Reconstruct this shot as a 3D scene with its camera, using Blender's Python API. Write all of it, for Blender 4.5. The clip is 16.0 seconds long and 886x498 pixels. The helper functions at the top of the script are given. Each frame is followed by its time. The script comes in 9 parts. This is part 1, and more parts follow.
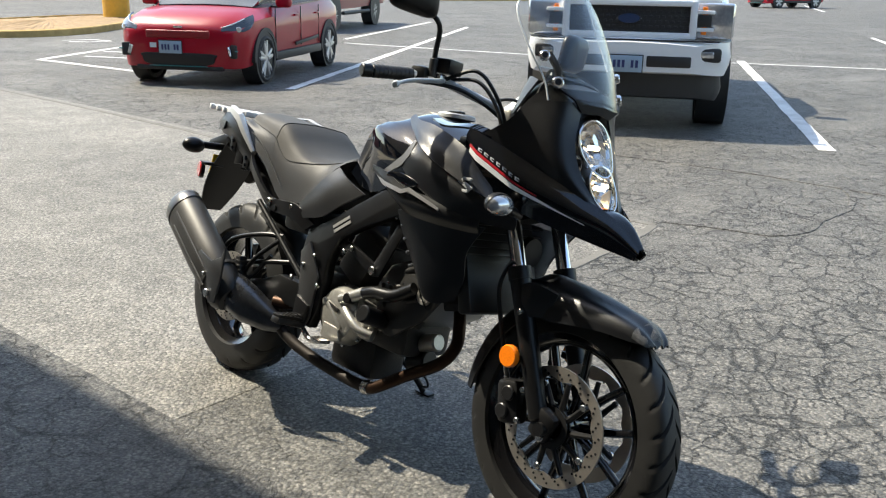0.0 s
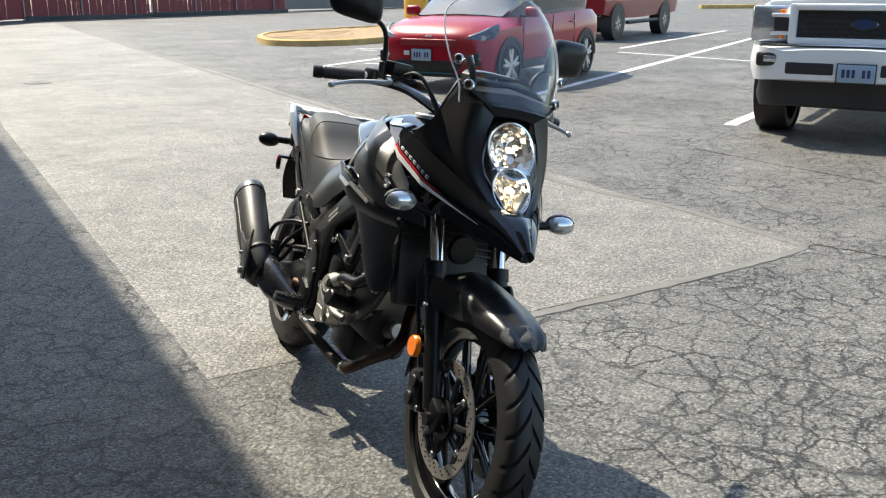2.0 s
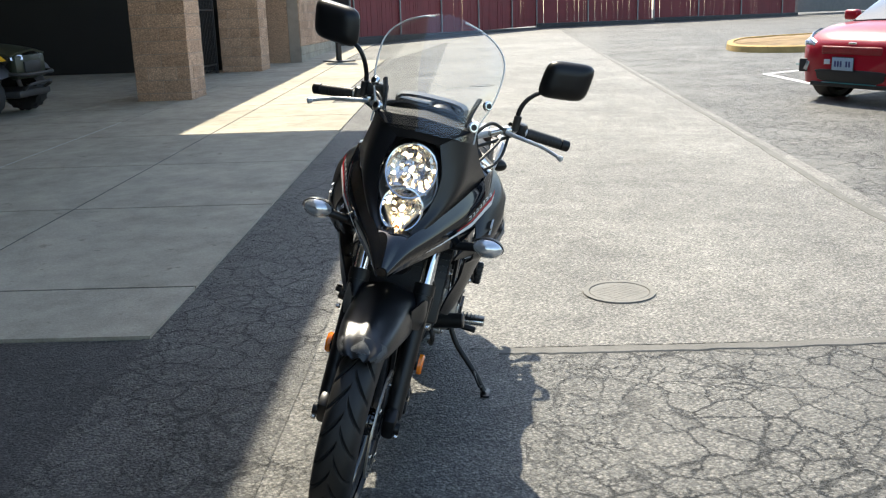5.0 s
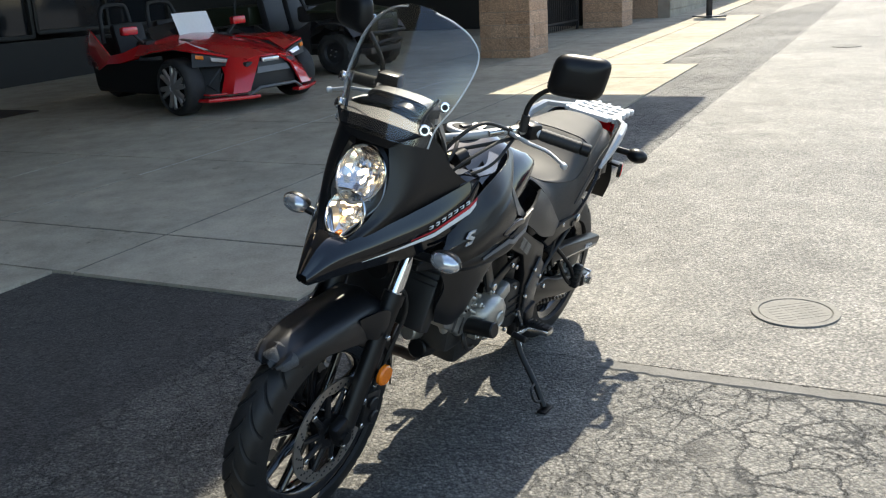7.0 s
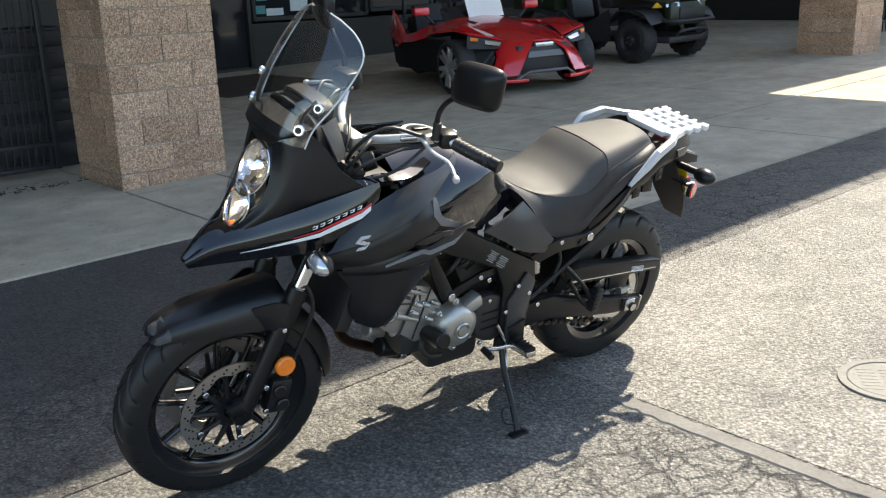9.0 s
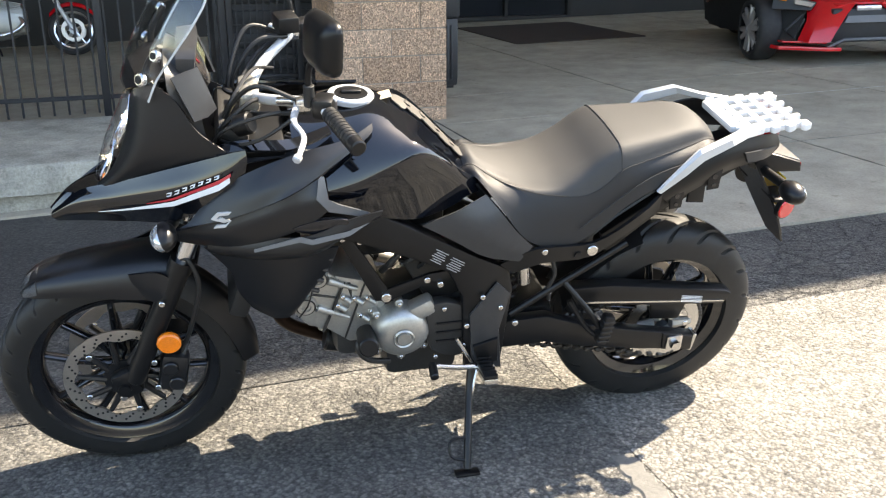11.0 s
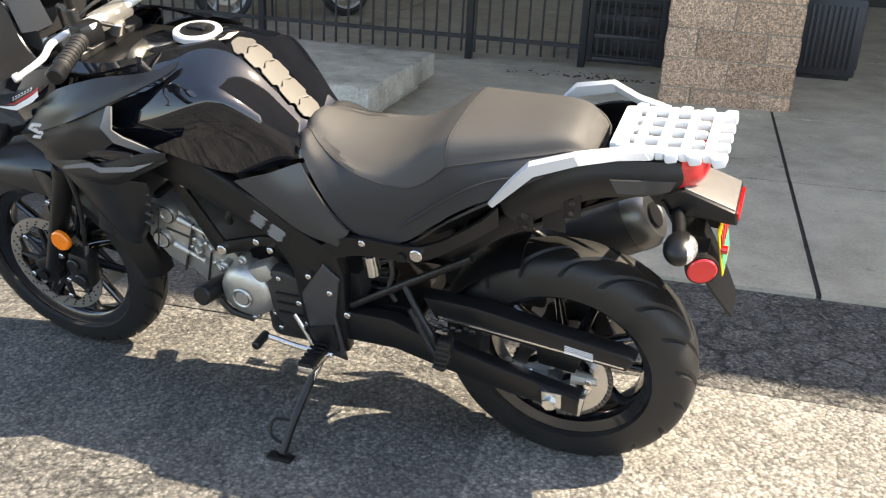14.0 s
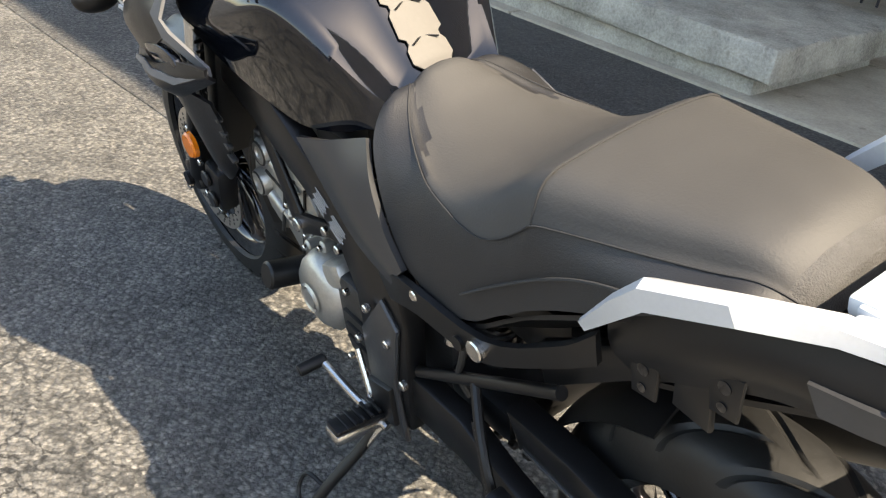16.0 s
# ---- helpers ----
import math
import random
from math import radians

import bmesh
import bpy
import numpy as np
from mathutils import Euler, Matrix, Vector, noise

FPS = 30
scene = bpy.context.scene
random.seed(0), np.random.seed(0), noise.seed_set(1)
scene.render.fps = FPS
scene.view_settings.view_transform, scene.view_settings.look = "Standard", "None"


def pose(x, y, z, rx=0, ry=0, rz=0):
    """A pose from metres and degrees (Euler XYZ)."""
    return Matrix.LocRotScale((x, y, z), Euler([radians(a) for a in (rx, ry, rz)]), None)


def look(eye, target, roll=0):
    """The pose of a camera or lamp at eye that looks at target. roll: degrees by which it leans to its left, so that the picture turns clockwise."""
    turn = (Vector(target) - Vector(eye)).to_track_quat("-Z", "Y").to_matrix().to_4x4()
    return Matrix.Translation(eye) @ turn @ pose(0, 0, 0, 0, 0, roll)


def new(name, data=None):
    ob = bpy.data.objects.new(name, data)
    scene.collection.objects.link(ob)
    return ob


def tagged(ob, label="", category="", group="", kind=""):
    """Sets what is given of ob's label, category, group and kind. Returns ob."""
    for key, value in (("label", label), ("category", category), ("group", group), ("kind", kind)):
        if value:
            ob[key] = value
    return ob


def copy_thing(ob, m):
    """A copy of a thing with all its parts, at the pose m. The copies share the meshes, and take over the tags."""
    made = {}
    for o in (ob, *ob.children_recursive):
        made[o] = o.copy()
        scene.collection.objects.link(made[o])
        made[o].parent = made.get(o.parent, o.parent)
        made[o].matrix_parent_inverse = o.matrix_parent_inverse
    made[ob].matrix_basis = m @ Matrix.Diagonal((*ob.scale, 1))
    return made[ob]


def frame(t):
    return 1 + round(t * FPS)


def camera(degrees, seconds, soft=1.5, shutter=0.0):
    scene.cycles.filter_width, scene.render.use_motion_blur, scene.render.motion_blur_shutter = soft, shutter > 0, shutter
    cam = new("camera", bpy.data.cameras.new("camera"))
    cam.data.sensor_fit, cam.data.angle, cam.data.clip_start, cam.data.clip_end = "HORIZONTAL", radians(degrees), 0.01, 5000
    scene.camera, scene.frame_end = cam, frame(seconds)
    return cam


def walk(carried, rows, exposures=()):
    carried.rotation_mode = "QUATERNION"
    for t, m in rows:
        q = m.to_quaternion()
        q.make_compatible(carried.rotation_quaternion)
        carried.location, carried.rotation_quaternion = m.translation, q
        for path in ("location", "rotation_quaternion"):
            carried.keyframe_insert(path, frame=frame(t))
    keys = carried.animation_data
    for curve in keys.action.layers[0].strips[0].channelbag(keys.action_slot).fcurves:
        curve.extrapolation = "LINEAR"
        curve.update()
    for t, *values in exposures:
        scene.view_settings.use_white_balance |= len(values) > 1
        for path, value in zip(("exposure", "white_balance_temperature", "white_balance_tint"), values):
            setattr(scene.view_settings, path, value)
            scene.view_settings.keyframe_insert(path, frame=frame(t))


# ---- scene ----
cam = camera(50.9, 16.0, 1.2)
PATH = [
    (0, (0.395, 0.225, 1.413), (0.253, 2.146, 0.875), 0.2),
    (0.5, (0.644, 0.255, 1.404), (0.405, 2.167, 0.866), 0.0),
    (1, (0.906, 0.264, 1.411), (0.497, 2.146, 0.872), -0.6),
    (1.5, (1.215, 0.244, 1.423), (0.597, 2.072, 0.897), -0.8),
    (2, (1.443, 0.349, 1.399), (0.668, 2.119, 0.883), -0.7),
    (2.5, (1.649, 0.474, 1.419), (0.73, 2.178, 0.918), -0.6),
    (3, (1.94, 0.58, 1.418), (0.856, 2.183, 0.915), -1.7),
    (3.5, (2.198, 0.678, 1.427), (0.959, 2.163, 0.917), -2.1),
    (3.7, (2.262, 0.746, 1.416), (0.976, 2.195, 0.919), -2.1),
    (5.8, (2.956, 1.729, 1.433), (1.2, 2.53, 0.908), -2.2),
    (6, (2.958, 1.847, 1.445), (1.17, 2.565, 0.91), -2.4),
    (6.5, (2.998, 2.154, 1.457), (1.142, 2.665, 0.913), -3.0),
    (7, (3.028, 2.496, 1.473), (1.132, 2.82, 0.925), -3.0),
    (7.5, (2.984, 2.781, 1.452), (1.075, 2.96, 0.884), -2.6),
    (8, (2.94, 3.075, 1.458), (1.031, 3.064, 0.862), -2.5),
    (8.5, (2.972, 3.447, 1.469), (1.07, 3.212, 0.897), -2.3),
    (8.7, (2.963, 3.567, 1.473), (1.069, 3.256, 0.91), -2.1),
    (10.8, (2.123, 4.509, 1.384), (0.522, 3.473, 0.78), -0.6),
    (11, (1.98, 4.58, 1.411), (0.431, 3.488, 0.774), -0.1),
    (11.5, (1.729, 4.762, 1.41), (0.302, 3.512, 0.776), 0.1),
    (12, (1.509, 5.013, 1.418), (0.238, 3.603, 0.789), -1.1),
    (12.5, (1.266, 5.123, 1.399), (0.118, 3.632, 0.721), -1.9),
    (13, (1.001, 5.204, 1.388), (-0.017, 3.644, 0.661), -1.0),
    (13.5, (0.725, 5.344, 1.373), (-0.126, 3.688, 0.641), 0.7),
    (14, (0.507, 5.359, 1.4), (-0.197, 3.638, 0.664), 3.0),
    (14.5, (0.25, 5.149, 1.356), (-0.265, 3.383, 0.572), 5.2),
    (15, (0.073, 4.974, 1.351), (-0.19, 3.18, 0.508), 6.5),
    (15.5, (-0.125, 4.749, 1.334), (-0.105, 2.961, 0.437), 7.3),
    (16, (-0.217, 4.531, 1.3), (-0.021, 2.794, 0.329), 9.3),
]
EXPOSURES = [(0.0, 1.36, 6850, 6), (3.7, 1.36, 6750, 6), (7.0, 1.37, 6800, 6.5), (8.7, 1.60, 6950, 7.5), (10.8, 2.34, 7350, 11), (13.0, 2.26, 7500, 11), (16.0, 2.10, 7750, 11)]
walk(cam, [(t, look(eye, target, roll)) for t, eye, target, roll in PATH], EXPOSURES)

# ---- world and sun ----
SUN_ELEVATION, SUN_AZIMUTH = 53.0, 155.0
world = bpy.data.worlds.new("sky")
scene.world = world
world.use_nodes = True
sky_nodes = world.node_tree
sky = sky_nodes.nodes.new("ShaderNodeTexSky")
sky.sky_type, sky.sun_disc = "NISHITA", False
sky.sun_elevation, sky.sun_rotation = radians(SUN_ELEVATION), radians(90 - SUN_AZIMUTH)
sky_nodes.links.new(sky.outputs[0], sky_nodes.nodes["Background"].inputs[0])
sky_nodes.nodes["Background"].inputs[1].default_value = 0.14
sun = new("sun", bpy.data.lights.new("sun", "SUN"))
sun.data.energy, sun.data.angle, sun.data.color = 3.7, radians(0.55), (1.0, 0.925, 0.80)
sun_way = Vector((math.cos(radians(SUN_AZIMUTH)) * math.cos(radians(SUN_ELEVATION)), math.sin(radians(SUN_AZIMUTH)) * math.cos(radians(SUN_ELEVATION)), math.sin(radians(SUN_ELEVATION))))
sun.matrix_world = look(sun_way * 30, (0, 0, 0))

# ---- materials ----
def material(name):
    m = bpy.data.materials.new(name)
    m.use_nodes = True
    return m, m.node_tree, m.node_tree.nodes["Principled BSDF"]


def node(tree, kind, **values):
    made = tree.nodes.new(kind)
    for key, value in values.items():
        if key in made.inputs:
            made.inputs[key].default_value = value
    return made


def ramp(tree, fac, stops):
    made = tree.nodes.new("ShaderNodeValToRGB")
    while len(made.color_ramp.elements) < len(stops):
        made.color_ramp.elements.new(0.5)
    for element, (place, colour) in zip(made.color_ramp.elements, stops):
        element.position = place
        element.color = (*colour, 1) if len(colour) == 3 else colour
    tree.links.new(fac, made.inputs[0])
    return made.outputs[0]


def mix(tree, fac, a, b, mode="MIX"):
    made = tree.nodes.new("ShaderNodeMix")
    made.data_type, made.blend_type = "RGBA", mode
    for slot, value in ((0, fac), (6, a), (7, b)):
        if isinstance(value, (int, float)):
            made.inputs[slot].default_value = value
        elif isinstance(value, tuple):
            made.inputs[slot].default_value = (*value, 1)
        else:
            tree.links.new(value, made.inputs[slot])
    return made.outputs[2]


def maths(tree, operation, a, b=0.0, clamp=False):
    made = tree.nodes.new("ShaderNodeMath")
    made.operation, made.use_clamp = operation, clamp
    for slot, value in ((0, a), (1, b)):
        if isinstance(value, (int, float)):
            made.inputs[slot].default_value = value
        else:
            tree.links.new(value, made.inputs[slot])
    return made.outputs[0]


def place(tree):
    return tree.nodes.new("ShaderNodeNewGeometry").outputs["Position"]


def local(tree):
    return tree.nodes.new("ShaderNodeTexCoord").outputs["Object"]


def noise_of(tree, where, scale, detail=4.0, rough=0.6):
    made = node(tree, "ShaderNodeTexNoise", Scale=scale, Detail=detail, Roughness=rough)
    tree.links.new(where, made.inputs["Vector"])
    return made.outputs[0]


def bump(tree, shader, height, strength=0.3, distance=0.01):
    made = node(tree, "ShaderNodeBump", Strength=strength, Distance=distance)
    tree.links.new(height, made.inputs["Height"])
    tree.links.new(made.outputs[0], shader.inputs["Normal"])


def plain(name, colour, rough=0.5, metal=0.0, grain=60.0, vary=0.12, relief=0.0, coat=0.0, spec=0.5, dust=0.0):
    """A surface of one colour with fine and broad unevenness."""
    m, tree, shader = material(name)
    where = local(tree)
    fine, broad = noise_of(tree, where, grain), noise_of(tree, where, grain / 14)
    shade = maths(tree, "ADD", maths(tree, "MULTIPLY", fine, 0.5), maths(tree, "MULTIPLY", broad, 0.5))
    low = tuple(c * (1 - vary) for c in colour)
    high = tuple(min(1.0, c * (1 + vary)) for c in colour)
    out = ramp(tree, shade, [(0.3, low), (0.7, high)])
    if dust:
        out = mix(tree, maths(tree, "MULTIPLY", ramp(tree, broad, [(0.45, (0, 0, 0)), (0.75, (1, 1, 1))]), dust), out, (0.35, 0.32, 0.28))
    tree.links.new(out, shader.inputs["Base Color"])
    tree.links.new(maths(tree, "ADD", maths(tree, "MULTIPLY", shade, rough * 0.4), rough * 0.8), shader.inputs["Roughness"])
    shader.inputs["Metallic"].default_value = metal
    shader.inputs["Specular IOR Level"].default_value = spec
    shader.inputs["Coat Weight"].default_value = coat
    shader.inputs["Coat Roughness"].default_value = 0.04
    if relief:
        bump(tree, shader, fine, relief, 0.002)
    return m


def glass(name, colour=(1, 1, 1), rough=0.0, gloss=1.0):
    """Thin clear plastic: light goes straight through, and its gloss grows towards the edge."""
    m, tree, shader = material(name)
    tree.nodes.remove(shader)
    clear = tree.nodes.new("ShaderNodeBsdfTransparent")
    clear.inputs[0].default_value = (*colour, 1)
    shine = node(tree, "ShaderNodeBsdfGlossy", Roughness=rough)
    edge = node(tree, "ShaderNodeLayerWeight", Blend=0.5)
    both_ = tree.nodes.new("ShaderNodeMixShader")
    grow = maths(tree, "POWER", edge.outputs["Facing"], 5.0)
    tree.links.new(maths(tree, "MULTIPLY", maths(tree, "ADD", maths(tree, "MULTIPLY", grow, 0.92), 0.05), gloss), both_.inputs[0])
    tree.links.new(clear.outputs[0], both_.inputs[1])
    tree.links.new(shine.outputs[0], both_.inputs[2])
    tree.links.new(both_.outputs[0], tree.nodes["Material Output"].inputs[0])
    return m


def asphalt(name, dark, light, cracked=0.0, chip=85.0, strong=0.5):
    """Stone chips in tar, with stains and, where cracked, a net of cracks."""
    m, tree, shader = material(name)
    where = place(tree)
    cells = node(tree, "ShaderNodeTexVoronoi", Scale=chip)
    tree.links.new(where, cells.inputs["Vector"])
    grain = noise_of(tree, where, 80.0, 6.0, 0.80)
    stain = noise_of(tree, where, 0.7, 5.0, 0.65)
    blot = noise_of(tree, where, 5.0, 4.0, 0.6)
    tone = maths(tree, "ADD", maths(tree, "MULTIPLY", grain, 0.62), maths(tree, "ADD", maths(tree, "MULTIPLY", stain, 0.22), maths(tree, "MULTIPLY", blot, 0.16)))
    out = ramp(tree, tone, [(0.40, dark), (0.5, tuple((a + b) / 2 for a, b in zip(dark, light))), (0.60, light)])
    out = mix(tree, 0.62, out, ramp(tree, cells.outputs["Color"], [(0.1, (0.25, 0.25, 0.25)), (0.5, (0.95, 0.94, 0.92)), (0.9, (1.75, 1.70, 1.60))]), "MULTIPLY")
    out = mix(tree, 0.62, out, ramp(tree, cells.outputs["Distance"], [(0.30, (1.12, 1.12, 1.12)), (0.52, (0.95, 0.95, 0.95)), (0.74, (0.30, 0.30, 0.30))]), "MULTIPLY")
    height = maths(tree, "SUBTRACT", maths(tree, "MULTIPLY", grain, 0.5), maths(tree, "MULTIPLY", cells.outputs["Distance"], 0.9))
    pits = maths(tree, "MULTIPLY", ramp(tree, noise_of(tree, where, 70.0, 3.0, 0.7), [(0.52, (0, 0, 0)), (0.60, (1, 1, 1))]), ramp(tree, noise_of(tree, where, 0.55, 4.0, 0.6), [(0.42, (0.1, 0.1, 0.1)), (0.58, (1, 1, 1))]))
    out = mix(tree, maths(tree, "MULTIPLY", pits, 0.42), out, (0.035, 0.033, 0.03))
    height = maths(tree, "SUBTRACT", height, maths(tree, "MULTIPLY", pits, 0.6))
    if cracked:
        bend = tree.nodes.new("ShaderNodeVectorMath")
        bend.operation = "MULTIPLY_ADD"
        wob = node(tree, "ShaderNodeTexNoise", Scale=7.0, Detail=9.0, Roughness=0.74)
        tree.links.new(where, wob.inputs["Vector"])
        tree.links.new(wob.outputs["Color"], bend.inputs[0])
        bend.inputs[1].default_value = (0.17, 0.17, 0.0)
        tree.links.new(where, bend.inputs[2])
        lines = None
        for scale, wide in ((5.6, 0.013), (11.5, 0.012)):
            net = node(tree, "ShaderNodeTexVoronoi", Scale=scale, Randomness=1.0)
            net.feature = "DISTANCE_TO_EDGE"
            tree.links.new(bend.outputs[0], net.inputs["Vector"])
            line = ramp(tree, net.outputs["Distance"], [(0.0, (1, 1, 1)), (wide, (0.55, 0.55, 0.55)), (wide * 2.6, (0, 0, 0))])
            gate = ramp(tree, noise_of(tree, where, 1.1 if scale < 6 else 1.7, 3.0), [(0.36 if scale < 6 else 0.44, (0, 0, 0)), (0.52 if scale < 6 else 0.56, (1, 1, 1))])
            line = maths(tree, "MULTIPLY", line, gate)
            lines = line if lines is None else maths(tree, "MAXIMUM", lines, line)
        parts = tree.nodes.new("ShaderNodeSeparateXYZ")
        tree.links.new(where, parts.inputs[0])
        across = maths(tree, "MULTIPLY", maths(tree, "ADD", maths(tree, "ADD", parts.outputs[0], parts.outputs[1]), blot), 0.1)
        sound = ramp(tree, across, [(0.27, (1, 1, 1)), (0.33, (0.12, 0.12, 0.12)), (0.405, (0.12, 0.12, 0.12)), (0.455, (1, 1, 1))])
        lines = maths(tree, "MULTIPLY", maths(tree, "MULTIPLY", lines, cracked, True), sound)
        out = mix(tree, lines, out, (0.018, 0.017, 0.016))
        height = maths(tree, "SUBTRACT", height, maths(tree, "MULTIPLY", lines, 2.0))
    tree.links.new(out, shader.inputs["Base Color"])
    shader.inputs["Roughness"].default_value = 0.68
    shader.inputs["Specular IOR Level"].default_value = 0.48
    bump(tree, shader, height, strong, 0.006)
    return m


def concrete(name, dark, light, relief=0.25):
    m, tree, shader = material(name)
    where = place(tree)
    fine, mid, broad = noise_of(tree, where, 70.0, 5.0, 0.7), noise_of(tree, where, 4.0, 6.0, 0.65), noise_of(tree, where, 0.8, 4.0)
    tone = maths(tree, "ADD", maths(tree, "MULTIPLY", fine, 0.34), maths(tree, "ADD", maths(tree, "MULTIPLY", mid, 0.38), maths(tree, "MULTIPLY", broad, 0.28)))
    out = ramp(tree, tone, [(0.38, dark), (0.61, light)])
    spots = ramp(tree, noise_of(tree, where, 9.0, 2.0), [(0.68, (1, 1, 1)), (0.75, (0.6, 0.58, 0.55))])
    tree.links.new(mix(tree, 0.8, out, spots, "MULTIPLY"), shader.inputs["Base Color"])
    shader.inputs["Roughness"].default_value = 0.85
    shader.inputs["Specular IOR Level"].default_value = 0.3
    pocks = ramp(tree, noise_of(tree, where, 28.0, 3.0, 0.7), [(0.34, (0, 0, 0)), (0.46, (1, 1, 1))])
    bump(tree, shader, maths(tree, "ADD", fine, maths(tree, "MULTIPLY", pocks, 0.5)), relief, 0.005)
    return m


def split_block(name):
    """Split-face masonry: coarse broken stone, each block its own tone."""
    m, tree, shader = material(name)
    where = place(tree)
    chips = node(tree, "ShaderNodeTexVoronoi", Scale=95.0)
    tree.links.new(where, chips.inputs["Vector"])
    grain = noise_of(tree, where, 130.0, 6.0, 0.8)
    rand = tree.nodes.new("ShaderNodeObjectInfo").outputs["Random"]
    base = ramp(tree, rand, [(0.0, (0.38, 0.245, 0.16)), (0.5, (0.45, 0.295, 0.195)), (1.0, (0.51, 0.345, 0.235))])
    speck = ramp(tree, maths(tree, "ADD", maths(tree, "MULTIPLY", grain, 0.6), maths(tree, "MULTIPLY", chips.outputs["Color"], 0.4)), [(0.3, (0.45, 0.42, 0.40)), (0.5, (0.95, 0.95, 0.95)), (0.68, (1.75, 1.72, 1.65))])
    tree.links.new(mix(tree, 1.0, base, speck, "MULTIPLY"), shader.inputs["Base Color"])
    shader.inputs["Roughness"].default_value = 0.9
    bump(tree, shader, maths(tree, "ADD", grain, chips.outputs["Distance"]), 0.7, 0.012)
    return m


ASPHALT = asphalt("weathered asphalt", (0.072, 0.069, 0.063), (0.285, 0.273, 0.251), strong=0.8)
ASPHALT_OLD = asphalt("cracked asphalt", (0.047, 0.046, 0.043), (0.200, 0.193, 0.179), cracked=1.0, strong=0.8)
# patched asphalt, made darker to carry some of the canopy's shade
ASPHALT_STRIP = asphalt("patched asphalt", (0.034, 0.033, 0.032), (0.142, 0.138, 0.129), cracked=0.7, strong=0.9)
ASPHALT_DARK = asphalt("dark asphalt", (0.022, 0.022, 0.023), (0.085, 0.084, 0.082), cracked=0.4, strong=0.7)
SEAM = concrete("seam filler", (0.105, 0.101, 0.093), (0.175, 0.169, 0.156), 0.3)
CONCRETE = concrete("walkway concrete", (0.245, 0.219, 0.171), (0.445, 0.400, 0.314), 0.4)
CONCRETE_OLD = concrete("weathered kerb concrete", (0.19, 0.178, 0.147), (0.53, 0.50, 0.42), 0.9)
BLOCK = split_block("tan split-face block")
MORTAR = concrete("mortar", (0.27, 0.22, 0.175), (0.38, 0.315, 0.255))
WHITE_LINE = concrete("road paint", (0.45, 0.45, 0.44), (0.80, 0.80, 0.78))
YELLOW_LINE = concrete("yellow kerb paint", (0.30, 0.20, 0.07), (0.58, 0.40, 0.16))
IRON = plain("black painted iron", (0.018, 0.018, 0.02), 0.45, 0.0, 90, 0.3)
DARK_WALL = plain("dark shopfront paint", (0.018, 0.0165, 0.015), 0.65, 0, 20, 0.2)
# colour of the unseen roof, pale so that it brightens the shade below
ROOF = plain("pale light-bouncing roof", (0.70, 0.64, 0.55), 0.8, 0, 8, 0.2)
MAT_RUG = plain("brown door mat", (0.045, 0.03, 0.022), 0.95, 0, 300, 0.4, 0.5)
RED_SLAT = plain("maroon fence slats", (0.16, 0.022, 0.026), 0.6, 0, 40, 0.25)
GALV = plain("grey fence steel", (0.25, 0.26, 0.26), 0.45, 0.6, 60, 0.2)
BLACK_PLASTIC = plain("black plastic", (0.022, 0.022, 0.024), 0.5, 0, 400, 0.2, 0.1)
GLASS_DARK = plain("shop glass", (0.015, 0.017, 0.02), 0.05, 0, 5, 0.1)

# ---- mesh tools ----
def finish(bm, name, mat, angle=35.0, smooth=True):
    bmesh.ops.remove_doubles(bm, verts=bm.verts, dist=1e-5)
    bmesh.ops.recalc_face_normals(bm, faces=bm.faces)
    mesh = bpy.data.meshes.new(name)
    bm.to_mesh(mesh)
    bm.free()
    mats = mat if isinstance(mat, (list, tuple)) else [mat]
    for one in mats:
        mesh.materials.append(one)
    if smooth:
        mesh.polygons.foreach_set("use_smooth", [True] * len(mesh.polygons))
        mesh.set_sharp_from_angle(angle=radians(angle))
    return mesh


def part(name, bm, mat, parent, label="", angle=35.0):
    """Links a bmesh as one mesh object under a thing or a part; its points are in the top thing's own space."""
    ob = new(name, finish(bm, name, mat, angle))
    if parent is not None:
        ob.parent = parent
    return tagged(ob, label)


def thing(name, label, category, m=None, group="", kind=""):
    ob = new(name)
    ob.empty_display_size = 0.1
    if m is not None:
        ob.matrix_world = m
    return tagged(ob, label, category, group, kind)


def solid(name, bm, mat, label, category, group="", kind="", angle=35.0, m=None):
    ob = new(name, finish(bm, name, mat, angle))
    if m is not None:
        ob.matrix_world = m
    return tagged(ob, label, category, group, kind)


def box(size, centre=(0, 0, 0), bevel=0.0, turn=None, bm=None, segs=2):
    """A box with rounded edges, into a new bmesh or onto one."""
    made = bmesh.new()
    bmesh.ops.create_cube(made, size=1.0)
    bmesh.ops.scale(made, vec=size, verts=made.verts)
    if bevel:
        bmesh.ops.bevel(made, geom=made.edges[:], offset=min(bevel, min(size) * 0.45), segments=segs, profile=0.5, affect="EDGES")
    m = Matrix.Translation(centre) @ (turn.to_4x4() if turn is not None else Matrix())
    bmesh.ops.transform(made, matrix=m, verts=made.verts)
    return join(bm, made)


def join(bm, made):
    if bm is None:
        return made
    mesh = bpy.data.meshes.new("join")
    made.to_mesh(mesh)
    made.free()
    bm.from_mesh(mesh)
    bpy.data.meshes.remove(mesh)
    return bm


